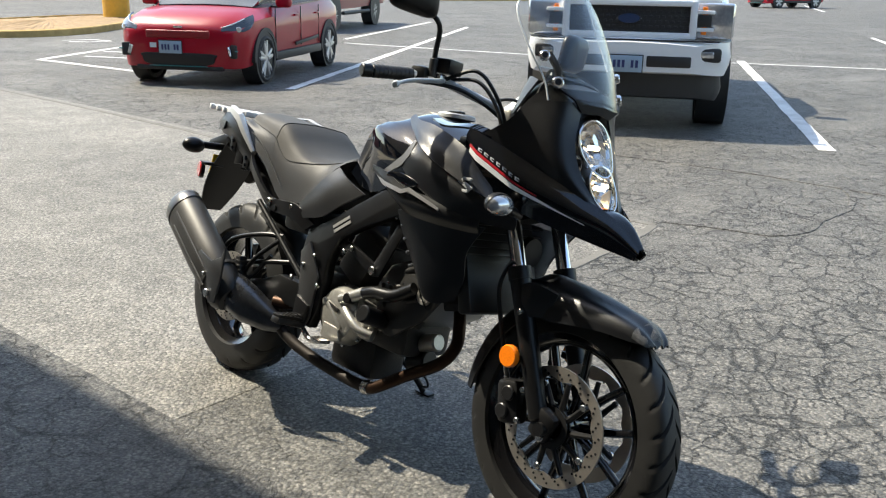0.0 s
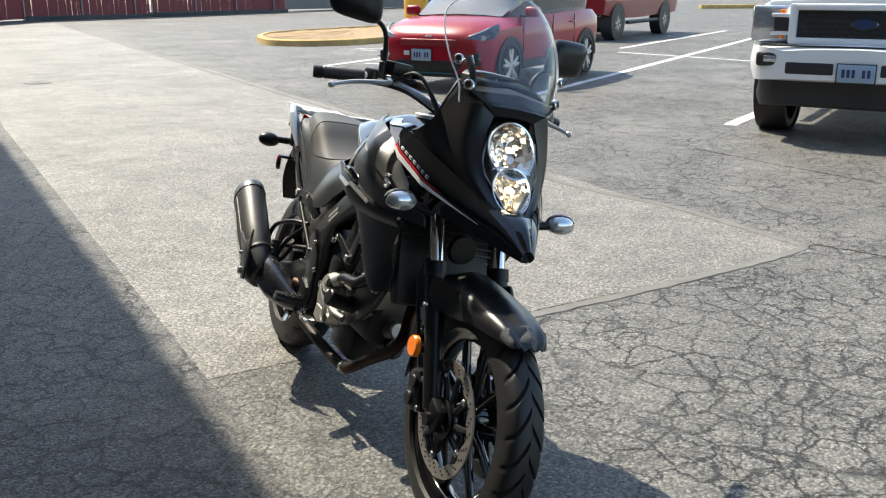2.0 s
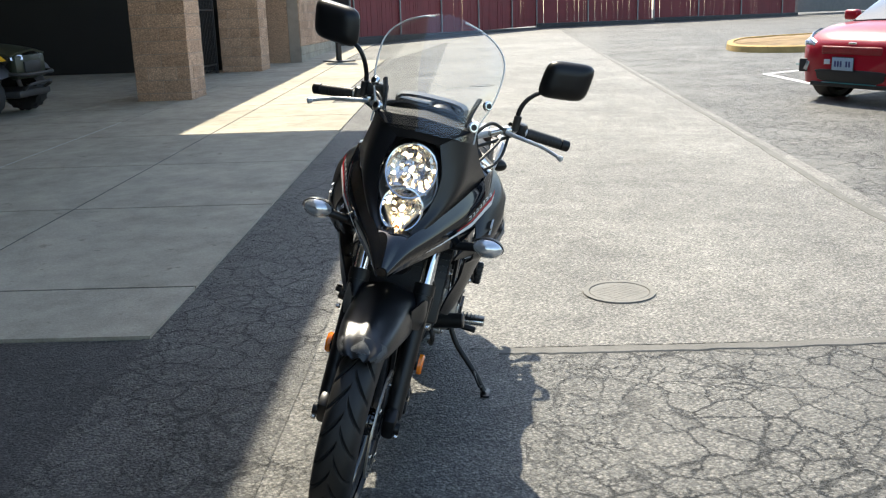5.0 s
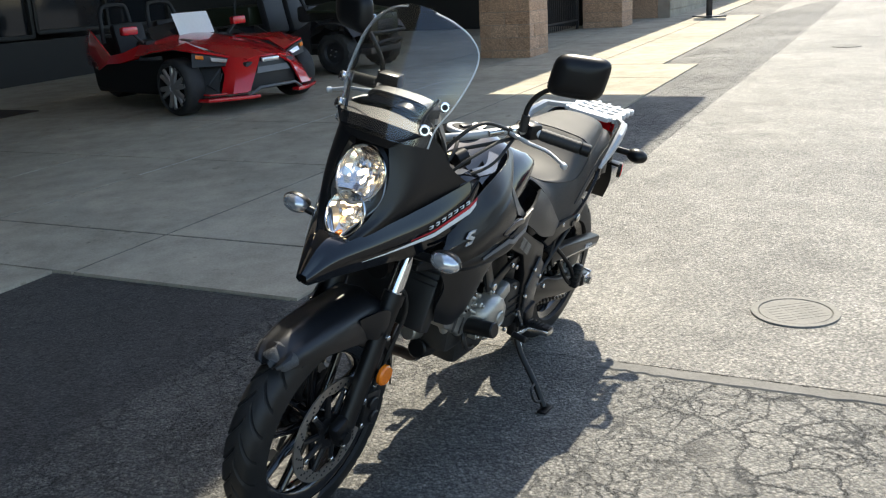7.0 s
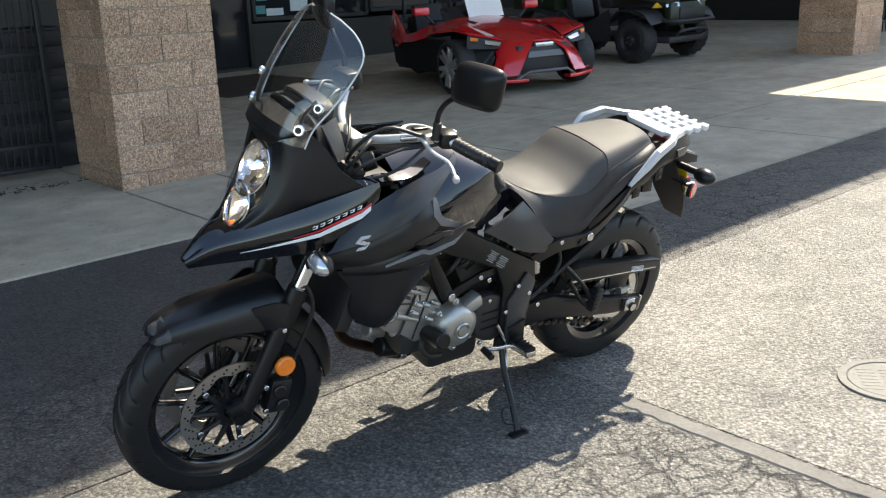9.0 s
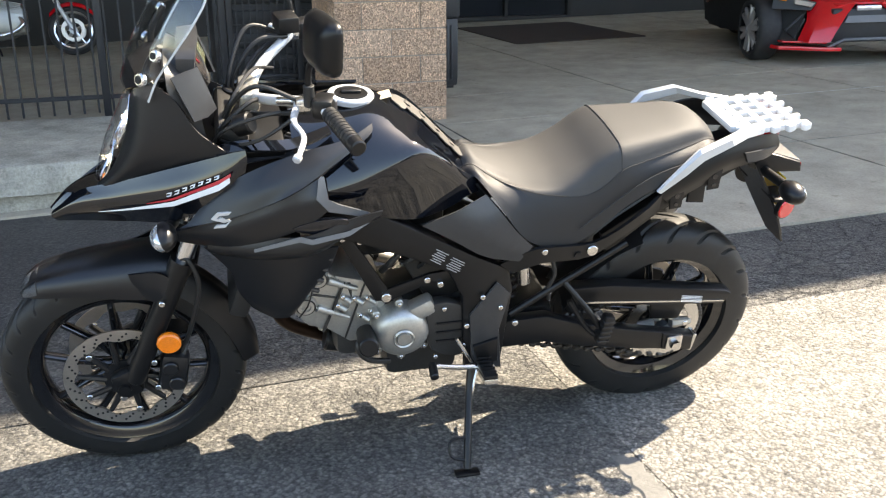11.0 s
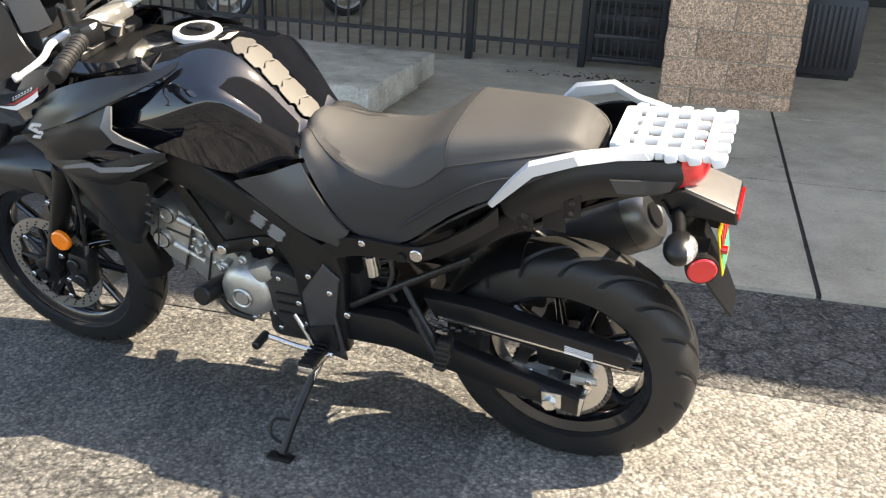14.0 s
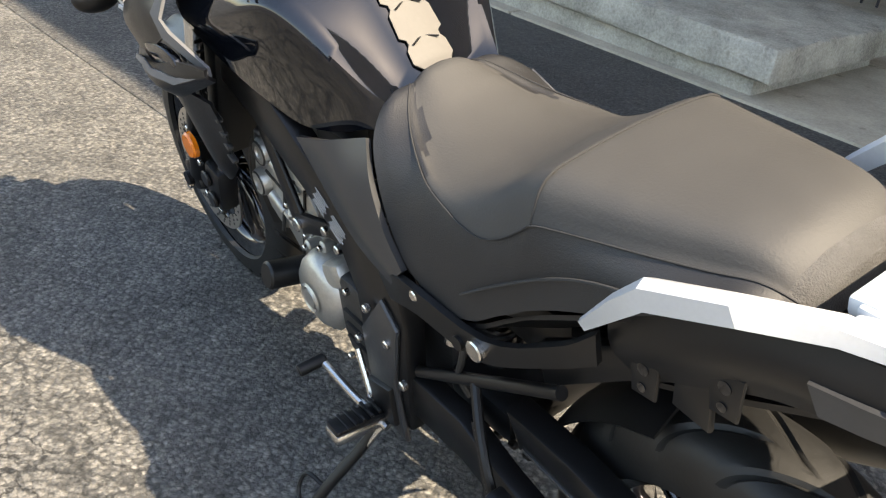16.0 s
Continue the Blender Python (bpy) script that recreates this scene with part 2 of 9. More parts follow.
def ring_loft(rings, bm=None, closed=True, caps=True):
    """A skin over rings of equally many points."""
    bm = bm or bmesh.new()
    rows = [[bm.verts.new(p) for p in ring] for ring in rings]
    n = len(rows[0])
    for a, b in zip(rows, rows[1:]):
        for i in range(n if closed else n - 1):
            j = (i + 1) % n
            bm.faces.new((a[i], a[j], b[j], b[i]))
    if caps and closed:
        bm.faces.new(rows[0][::-1])
        bm.faces.new(rows[-1])
    return bm


def catmull(points, steps):
    """A smooth line through the points."""
    pts = [Vector(p) for p in points]
    pts = [pts[0] * 2 - pts[1]] + pts + [pts[-1] * 2 - pts[-2]]
    out = []
    for i in range(1, len(pts) - 2):
        a, b, c, d = pts[i - 1:i + 3]
        for s in range(steps):
            t = s / steps
            out.append(0.5 * (2 * b + (c - a) * t + (2 * a - 5 * b + 4 * c - d) * t * t + (3 * b - a - 3 * c + d) * t ** 3))
    return out + [pts[-2]]


def tube(points, radius, segs=10, steps=4, bm=None, flat=1.0, side=None):
    """A round or flattened bar swept along a smooth line; radius may be one number or one for each end."""
    line = catmull(points, steps) if steps > 1 else [Vector(p) for p in points]
    r0, r1 = radius if isinstance(radius, tuple) else (radius, radius)
    rings, up = [], Vector(side) if side else None
    for i, p in enumerate(line):
        way = (line[min(i + 1, len(line) - 1)] - line[max(i - 1, 0)]).normalized()
        if up is None:
            up = way.orthogonal().normalized()
        one = (up - way * up.dot(way)).normalized()
        if side is None:
            up = one
        two = way.cross(one)
        r = r0 + (r1 - r0) * i / (len(line) - 1)
        rings.append([p + one * (r * math.cos(2 * math.pi * k / segs)) + two * (r * flat * math.sin(2 * math.pi * k / segs)) for k in range(segs)])
    return ring_loft(rings, bm)


def rod(a, b, r, segs=12, bm=None, r2=None, bevel=0.0):
    """A straight round bar from a to b, with an optional chamfer."""
    a, b = Vector(a), Vector(b)
    way = (b - a).normalized()
    one = way.orthogonal().normalized()
    two = way.cross(one)
    r2 = r if r2 is None else r2
    stations = [(a, r), (b, r2)] if not bevel else [(a, r - bevel), (a + way * bevel, r), (b - way * bevel, r2), (b, r2 - bevel)]
    rings = [[p + one * (q * math.cos(2 * math.pi * k / segs)) + two * (q * math.sin(2 * math.pi * k / segs)) for k in range(segs)] for p, q in stations]
    return ring_loft(rings, bm)


def turned(profile, centre, axis="Y", segs=40, bm=None, closed=False):
    """A turned shape: profile of (radius, along) round an axis through centre."""
    c = Vector(centre)
    rings = []
    for k in range(segs):
        t = 2 * math.pi * k / segs
        ring = []
        for r, h in profile:
            u, v = r * math.cos(t), r * math.sin(t)
            ring.append(c + Vector({"Y": (u, h, v), "X": (h, u, v), "Z": (u, v, h)}[axis]))
        rings.append(ring)
    bm = bm or bmesh.new()
    rows = [[bm.verts.new(p) for p in ring] for ring in rings]
    n = len(profile)
    for k in range(segs):
        a, b = rows[k], rows[(k + 1) % segs]
        for i in range(n if closed else n - 1):
            j = (i + 1) % n
            bm.faces.new((a[i], a[j], b[j], b[i]))
    bmesh.ops.remove_doubles(bm, verts=bm.verts, dist=1e-6)
    return bm


def plate(outline, y0, y1, bevel=0.004, bm=None, round_to=0):
    """A flat piece with an outline in x and z, from y0 to y1, its edges rounded."""
    pts = [(p[0], p[1]) for p in outline]
    if round_to:
        closed = [Vector((x, 0, z)) for x, z in pts]
        closed = [closed[-1]] + closed + closed[:2]
        smooth = []
        for i in range(1, len(closed) - 2):
            a, b, c, d = closed[i - 1:i + 3]
            for s in range(round_to):
                t = s / round_to
                smooth.append(0.5 * (2 * b + (c - a) * t + (2 * a - 5 * b + 4 * c - d) * t * t + (3 * b - a - 3 * c + d) * t ** 3))
        pts = [(p.x, p.z) for p in smooth]
    made = bmesh.new()
    low = [made.verts.new((x, y0, z)) for x, z in pts]
    high = [made.verts.new((x, y1, z)) for x, z in pts]
    n = len(pts)
    made.faces.new(low)
    made.faces.new(high[::-1])
    for i in range(n):
        made.faces.new((low[i], high[i], high[(i + 1) % n], low[(i + 1) % n]))
    bmesh.ops.recalc_face_normals(made, faces=made.faces)
    if bevel:
        rim = [e for e in made.edges if abs(e.verts[0].co.y - e.verts[1].co.y) < 1e-6]
        bmesh.ops.bevel(made, geom=rim, offset=bevel, segments=2, profile=0.5, affect="EDGES", clamp_overlap=True)
    return join(bm, made)


def sheet(rows, thick=0.004, steps=5, bm=None, mirror=False):
    """A smooth curved panel through rows of guide points, with thickness."""
    lines = [catmull(r, steps) for r in rows]
    grid = list(zip(*[catmull([l[i] for l in lines], steps) for i in range(len(lines[0]))]))
    if mirror:
        grid = [[Vector((p.x, -p.y, p.z)) for p in row] for row in grid]
    nr, nc = len(grid), len(grid[0])

    def normal(i, j):
        a = grid[min(i + 1, nr - 1)][j] - grid[max(i - 1, 0)][j]
        b = grid[i][min(j + 1, nc - 1)] - grid[i][max(j - 1, 0)]
        c = a.cross(b)
        return c.normalized() if c.length > 1e-9 else Vector((0, 0, 1))
    made = bmesh.new()
    top = [[made.verts.new(grid[i][j] + normal(i, j) * thick / 2) for j in range(nc)] for i in range(nr)]
    low = [[made.verts.new(grid[i][j] - normal(i, j) * thick / 2) for j in range(nc)] for i in range(nr)]
    for i in range(nr - 1):
        for j in range(nc - 1):
            made.faces.new((top[i][j], top[i][j + 1], top[i + 1][j + 1], top[i + 1][j]))
            made.faces.new((low[i][j], low[i + 1][j], low[i + 1][j + 1], low[i][j + 1]))
    for i in range(nr - 1):
        for j in (0, nc - 1):
            made.faces.new((top[i][j], top[i + 1][j], low[i + 1][j], low[i][j]))
    for j in range(nc - 1):
        for i in (0, nr - 1):
            made.faces.new((top[i][j], low[i][j], low[i][j + 1], top[i][j + 1]))
    bmesh.ops.recalc_face_normals(made, faces=made.faces)
    return join(bm, made)

# ---- the lot: a gently sloping sheet, and the shop's own axes ----
def ground_z(x, y):
    return -0.0157 * x + 0.0145 * y - 0.0527


AB = pose(-1.36, 2.51, 0, 0, 0, 143.5)  # x along the shopfront, y into the shop


def ab(a, b, h=0.0):
    p = AB @ Vector((a, b, 0))
    return Vector((p.x, p.y, ground_z(p.x, p.y) + h))


def flat(corners, lift, thick=0.0, cuts=0):
    """A paving sheet over corners in world x and y, lying on the slope."""
    bm = bmesh.new()
    top = [bm.verts.new((x, y, ground_z(x, y) + lift)) for x, y in corners]
    face = bm.faces.new(top)
    face.normal_update()
    if face.normal.z < 0:
        face.normal_flip()
    if thick:
        out = bmesh.ops.extrude_face_region(bm, geom=[face])
        low = [v for v in out["geom"] if isinstance(v, bmesh.types.BMVert)]
        for v in low:
            v.co.z -= thick
    return bm


def flat_ab(corners, lift, thick=0.0):
    return flat([tuple(ab(a, b).xy) for a, b in corners], lift, thick)


# ground out to the horizon
bm = bmesh.new()
ring = []
for r in (0.01, 30, 60, 120, 400, 2500):
    row = []
    for k in range(48):
        x, y = r * math.cos(k * math.pi / 24), 6 + r * math.sin(k * math.pi / 24)
        near = min(1.0, 60 / max(r, 1e-6))
        row.append((x, y, ground_z(x * near, 6 + (y - 6) * near)))
    ring.append(row)
ring_loft(ring, bm, caps=False)
solid("ground", bm, ASPHALT_OLD, "grey cracked asphalt of a parking lot", "asphalt", kind="structure")
solid("road", flat_ab([(-0.2, -4.25), (34, -5.2), (34, 0.6), (-0.2, 0.0)], 0.002), ASPHALT, "smoother resurfaced grey asphalt lane", "asphalt", kind="structure")
# real patched strip, with part of its shade put into the colour
solid("asphalt_strip", flat_ab([(-7, -0.78), (9.75, -0.82), (27, -0.88), (19, 0.42), (10.2, 0.49), (9.75, 0.05), (-7, 0.05)], 0.004), ASPHALT_STRIP, "patched asphalt strip along the walkway, darkened for its shade", "asphalt", kind="structure")
# a sheet of darker asphalt on the near side of the concrete
solid("asphalt_patch", flat_ab([(-9, 0.0), (-0.02, 0.0), (-0.02, 1.66), (-9, 1.75)], 0.006), ASPHALT_DARK, "dark asphalt patch beside the concrete", "asphalt", kind="structure")


def seam(points, width):
    """A smeared tar joint along points in the shop's axes, its width uneven."""
    rng = random.Random(4)
    line = catmull([(a, b, 0) for a, b in points], 14)
    bm = bmesh.new()
    rows = []
    for i, p in enumerate(line):
        way = (line[min(i + 1, len(line) - 1)] - line[max(i - 1, 0)]).normalized()
        side = Vector((-way.y, way.x, 0))
        w = width * rng.uniform(0.85, 1.15)
        off = rng.uniform(-0.006, 0.006)
        rows.append([bm.verts.new(ab(*(p + side * (off + s * w / 2)).xy, h)) for s, h in ((-1, -0.002), (-0.8, 0.0055), (0.8, 0.0055), (1, -0.002))])
    for a, b in zip(rows, rows[1:]):
        for k in range(3):
            bm.faces.new((a[k], a[k + 1], b[k + 1], b[k]))
    bmesh.ops.recalc_face_normals(bm, faces=bm.faces)
    bm.faces.ensure_lookup_table()
    if bm.faces[0].normal.z < 0:
        bmesh.ops.reverse_faces(bm, faces=bm.faces)
    return bm


for pts, w in (([(-0.24, -1.60), (-0.25, -1.9), (-0.24, -2.8), (-0.19, -3.8), (-0.12, -4.28)], 0.075),
               ([(-0.12, -4.28), (0.95, -4.32), (2.2, -4.15), (5.5, -4.3), (12, -4.5), (30, -5.1)], 0.075),
               ([(7.5, -0.81), (14.3, -0.86), (27, -0.88)], 0.04),
               ([(10.2, 0.48), (14, 0.44), (19, 0.40)], 0.12),
               ([(2.6, -6.1), (1.63, -6.14), (0.97, -6.18), (0.12, -6.26), (-0.53, -6.22), (-1.6, -6.2)], 0.05),
               ([(-0.12, -4.40), (-0.45, -4.51), (-0.74, -4.57), (-0.87, -4.82), (-0.84, -5.13), (-0.86, -5.6), (-0.75, -6.0), (-0.63, -6.2)], 0.05)):
    solid("tar_seam", seam(pts, w), SEAM if w > 0.055 else ASPHALT_OLD, "smooth grey seam between asphalt sheets", "seam", group="tar seams", kind="structure")

# concrete walkway: slabs with open joints
walkway = thing("walkway", "weathered grey concrete walkway under the shop canopy", "walkway", kind="structure")
bands = [(0.0, 1.53), (1.53, 3.1), (3.1, 4.28), (4.28, 5.8), (5.8, 8.2), (8.2, 11.0)]
slab_spans = [(-13.0, -9.6), (-9.6, -6.4), (-6.4, -3.2), (-3.2, 0.0), (0.0, 0.77), (0.77, 2.83), (2.83, 4.75), (4.75, 6.8), (6.8, 8.3), (8.3, 9.75), (9.75, 13.0), (13.0, 16.2), (16.2, 19.2), (19.2, 24.0), (24.0, 27.0)]
for a0, a1 in slab_spans:
    for b0, b1 in bands:
        if a1 <= 0:
            if b1 < 1.6:
                continue
            b0 = max(b0, 1.66)
        if a0 >= 9.7 and b0 == 0.0:
            b0 = 0.5
        if a0 >= 19 and b1 < 3:
            continue
        if a0 >= 18 and b0 > 3:
            continue
        gap = 0.010
        bm = flat_ab([(a0 + gap, b0 + gap), (a1 - gap, b0 + gap), (a1 - gap, b1 - gap), (a0 + gap, b1 - gap)], 0.020, 0.10)
        part("slab", bm, CONCRETE, walkway)
# added dark sheets just below the slab tops darken the open joints
part("joint_sealant", flat_ab([(0.05, 0.56), (9.7, 0.56), (9.7, 5.75), (0.05, 5.75)], 0.0155, 0.01), plain("dark joint sheet", (0.02, 0.019, 0.018), 0.8), walkway)
part("joint_sealant", flat_ab([(0.05, 0.02), (9.7, 0.02), (9.7, 0.55), (0.05, 0.55)], 0.0155, 0.01), bpy.data.materials["dark joint sheet"], walkway)
part("joint_filler", flat_ab([(2.2, 3.093), (8.2, 3.093), (8.2, 3.107), (2.2, 3.107)], 0.0195, 0.01), plain("pale joint filler", (0.52, 0.50, 0.45), 0.8), walkway)

# dark crumbs swept against the foot of the pillar
crumbs = bmesh.new()
rng = random.Random(12)
for i in range(90):
    a, b = rng.gauss(-0.52, 0.28), 3.95 + abs(rng.gauss(0, 0.10))
    p = ab(a, b, 0.022)
    box((rng.uniform(0.008, 0.03), rng.uniform(0.006, 0.02), 0.006), p, 0.0015, Matrix.Rotation(rng.uniform(0, 3), 3, "Z"), crumbs, 1)
solid("debris", crumbs, plain("dark crumbs", (0.05, 0.04, 0.032), 0.9), "dark crumbs and leaf litter swept against the pillar", "debris", kind="stuff")

# ---- shop: piers of split-face block, canopy roof, shopfront ----
def pier(a0, b0, wide, deep, high, courses_from=0.0, first=0.13):
    """A masonry pier of split-face blocks with recessed mortar."""
    top = thing("brick_pillar", "tan split-face block pillar on the walkway", "pillar", group="brick pillars")
    z0 = ab(a0 + wide / 2, b0 + deep / 2).z
    core = box((wide - 0.024, deep - 0.024, high), (a0 + wide / 2, b0 + deep / 2, z0 + high / 2), 0)
    bmesh.ops.transform(core, matrix=AB, verts=core.verts)
    part("mortar_core", core, MORTAR, top)
    z, n = z0, 0
    rng = random.Random(int(a0 * 10))
    while z < z0 + high - 0.05:
        h = first if n == 0 else 0.203
        for side in range(4):
            length = wide if side % 2 == 0 else deep
            cut = length * (0.5 if n % 2 else 0.24)
            spans = [(0, cut), (cut, length)] if n % 2 else [(0, cut), (cut, cut + length * 0.52), (cut + length * 0.52, length)]
            for s0, s1 in spans:
                w, d = s1 - s0 - 0.009, 0.022 + rng.uniform(-0.002, 0.003)
                bm = bmesh.new()
                bmesh.ops.create_grid(bm, x_segments=5, y_segments=4, size=0.5)
                for v in bm.verts:
                    v.co = Vector((v.co.x * w, 0, v.co.y * (h - 0.010)))
                    inner = abs(v.co.x) < w * 0.45 and abs(v.co.z) < h * 0.40
                    v.co.y = -d - (rng.uniform(0.0, 0.007) if inner else -0.004)
                rim = [e for e in bm.edges if e.is_boundary]
                out = bmesh.ops.extrude_edge_only(bm, edges=rim)
                for v in out["geom"]:
                    if isinstance(v, bmesh.types.BMVert):
                        v.co.y = 0.0
                turn = Matrix.Rotation(side * math.pi / 2, 4, "Z")
                mid = (s0 + s1) / 2 - length / 2
                reach = (deep if side % 2 == 0 else wide) / 2 - 0.02
                m = AB @ Matrix.Translation((a0 + wide / 2, b0 + deep / 2, z + h / 2)) @ turn @ Matrix.Translation((mid, -reach, 0))
                bmesh.ops.transform(bm, matrix=m, verts=bm.verts)
                part("block", bm, BLOCK, top)
        z += h
        n += 1
    return top


pier(0.0, 3.30, 0.88, 0.86, 2.5)
pier(10.85, 2.90, 0.85, 0.88, 1.9)
pier(16.65, 3.0, 0.85, 0.88, 1.7)


def wall_box(name, a0, a1, b0, b1, h, mat, label, base=0.0, bevel=0.0):
    z0 = min(ab(a, b).z for a in (a0, a1) for b in (b0, b1)) - 0.02 + base
    bm = box((a1 - a0, b1 - b0, h + 0.02), ((a0 + a1) / 2, (b0 + b1) / 2, z0 + (h + 0.02) / 2), bevel)
    return solid(name, bm, mat, label, "wall", kind="structure", m=AB)


# unseen canopy roof, placed only for its shade; its pale underside bounces light
ROOF_H = 6.5
for name, a0, a1, b0, b1 in (("roof_1", -16.0, 11.5, 0.30, 13.0), ("roof_2", 11.5, 30.0, 2.9, 13.0)):
    bm = box((a1 - a0, b1 - b0, 0.30), ((a0 + a1) / 2, (b0 + b1) / 2, ROOF_H + 0.15), 0.02)
    solid(name, bm, ROOF, "unseen flat canopy roof of the shop, pale to bounce light", "roof", kind="structure", m=AB)
wall_box("wall_back", 5.62, 17.5, 10.95, 11.2, 0.78, DARK_WALL, "dark painted wall below the shop windows")
wall_box("wall_back_left", -14, 3.3, 10.95, 11.2, 6.6, DARK_WALL, "dark painted shop wall")
wall_box("wall_header", 3.3, 17.5, 10.95, 11.2, 4.1, DARK_WALL, "dark painted wall above the shop windows", base=2.5)
wall_box("wall_inside", -14, 17.5, 12.7, 12.9, 6.6, DARK_WALL, "dark shop interior wall")
wall_box("wall_left_end", -14.2, -14, 1.7, 12.9, 6.6, DARK_WALL, "dark end wall of the shop")
wall_box("wall_right_end", 17.5, 17.7, 3.9, 12.9, 6.6, DARK_WALL, "dark end wall under the canopy")


def brick_wall(a0, a1, b, high):
    """A long low wall of dark red-brown block courses seen far off."""
    top = thing("block_wall", "brown split-face block wall with a painted grey foot", "wall", kind="structure")
    z0 = ab(a0, b).z
    z1 = ab(a1, b).z
    bm = box((a1 - a0, 0.26, high + 0.4), ((a0 + a1) / 2, b + 0.16, z0 + high / 2), 0)
    bmesh.ops.transform(bm, matrix=AB, verts=bm.verts)
    part("mortar_core", bm, MORTAR, top)
    n, z = 0, min(z0, z1)
    while z < z0 + high:
        a = a0 - (0.2 if n % 2 else 0.0)
        while a < a1:
            s0, s1 = max(a, a0), min(a + 0.405, a1)
            if s1 - s0 > 0.05:
                bm = box((s1 - s0 - 0.01, 0.03, 0.193), ((s0 + s1) / 2, b + 0.018, z + 0.1), 0.004, segs=1)
                bmesh.ops.transform(bm, matrix=AB, verts=bm.verts)
                part("block", bm, CONCRETE if n < 2 else BLOCK, top)
            a += 0.405
        z += 0.203
        n += 1
    bm = box((0.26, 5.0, high + 0.4), (a0 + 0.13, b + 2.8, z0 + high / 2), 0)
    bmesh.ops.transform(bm, matrix=AB, verts=bm.verts)
    part("return_wall", bm, BLOCK, top)


brick_wall(19.2, 27.0, 2.55, 1.5)


def iron_fence(a0, a1, b, high, posts, gap=0.115, name="iron_fence"):
    """Black picket fence with two rails and square posts."""
    top = thing(name, "black wrought-iron picket fence standing on concrete", "fence", group="iron fences")
    z = lambda a: ab(a, b).z + 0.02
    for h in (0.24, high - 0.22):
        bm = box((a1 - a0, 0.03, 0.035), ((a0 + a1) / 2, b, z((a0 + a1) / 2) + h), 0.004, segs=1)
        bmesh.ops.transform(bm, matrix=AB, verts=bm.verts)
        part("rail", bm, IRON, top)
    n = int((a1 - a0) / gap)
    for i in range(n + 1):
        a = a0 + i * (a1 - a0) / n
        bm = box((0.017, 0.017, high - 0.06), (a, b, z(a) + 0.06 + (high - 0.06) / 2), 0.002, segs=1)
        bmesh.ops.transform(bm, matrix=AB, verts=bm.verts)
        part("picket", bm, IRON, top)
    for a in posts:
        bm = box((0.06, 0.06, high + 0.05), (a, b, z(a) + (high + 0.05) / 2), 0.006)
        bmesh.ops.transform(bm, matrix=AB, verts=bm.verts)
        part("post", bm, IRON, top)
    return top


iron_fence(-7.5, -0.70, 4.47, 1.95, (-7.5, -5.5, -3.6, -1.67, -0.70))
iron_fence(11.9, 16.6, 3.97, 1.6, (11.9, 13.2, 16.55))
iron_fence(17.6, 19.1, 3.5, 1.5, (17.6, 19.1))

# gate beside the pillar: mesh over a dark panel
gate = thing("metal_gate", "black steel gate with a ribbed panel beside the pillar", "gate")
z0 = ab(-0.3, 4.47).z + 0.02
for a in (-0.64, -0.06):
    part("gate_frame", join(None, box((0.05, 0.05, 1.9), (a, 4.47, z0 + 1.0), 0.005)), IRON, gate)
for h in (0.07, 0.26, 1.0, 1.9):
    part("gate_rail", box((0.56, 0.03, 0.035), (-0.35, 4.47, z0 + h), 0.004), IRON, gate)
for i in range(9):
    part("wire", box((0.012, 0.012, 1.85), (-0.58 + i * 0.058, 4.47, z0 + 0.98), 0), IRON, gate)
for i in range(12):
    part("wire", box((0.56, 0.010, 0.010), (-0.35, 4.475, z0 + 0.1 + i * 0.15), 0), IRON, gate)
gate.matrix_world = AB
crate = thing("storage_cabinet", "black ribbed plastic storage cabinet behind the gate", "cabinet", m=AB)
part("body", box((1.0, 0.5, 1.2), (-0.25, 5.0, z0 + 0.6), 0.02), BLACK_PLASTIC, crate)
for i in range(6):
    part("rib", box((0.94, 0.03, 0.13), (-0.25, 4.74, z0 + 0.16 + i * 0.19), 0.012), BLACK_PLASTIC, crate)


def litter_bin():
    top = thing("trash_bin", "black square plastic trash bin with ribbed sides", "trash bin", m=AB)
    z = ab(1.25, 4.95).z + 0.02
    part("body", box((0.46, 0.46, 0.62), (1.24, 4.95, z + 0.34), 0.02), BLACK_PLASTIC, top)
    part("base", box((0.40, 0.40, 0.07), (1.24, 4.95, z + 0.035), 0.01), BLACK_PLASTIC, top)
    part("hood", box((0.50, 0.50, 0.36), (1.24, 4.95, z + 0.83), 0.03), BLACK_PLASTIC, top)
    for i in range(9):
        part("rib", box((0.022, 0.02, 0.50), (1.07 + i * 0.042, 4.72, z + 0.34), 0.006), BLACK_PLASTIC, top)
    for i in range(9):
        part("rib", box((0.02, 0.022, 0.50), (1.475, 4.78 + i * 0.042, z + 0.34), 0.006), BLACK_PLASTIC, top)


litter_bin()

mat = solid("door_mat", flat_ab([(3.32, 7.70), (5.20, 7.70), (5.20, 10.1), (3.32, 10.1)], 0.032, 0.012), MAT_RUG, "large dark brown entrance mat on the concrete", "mat")

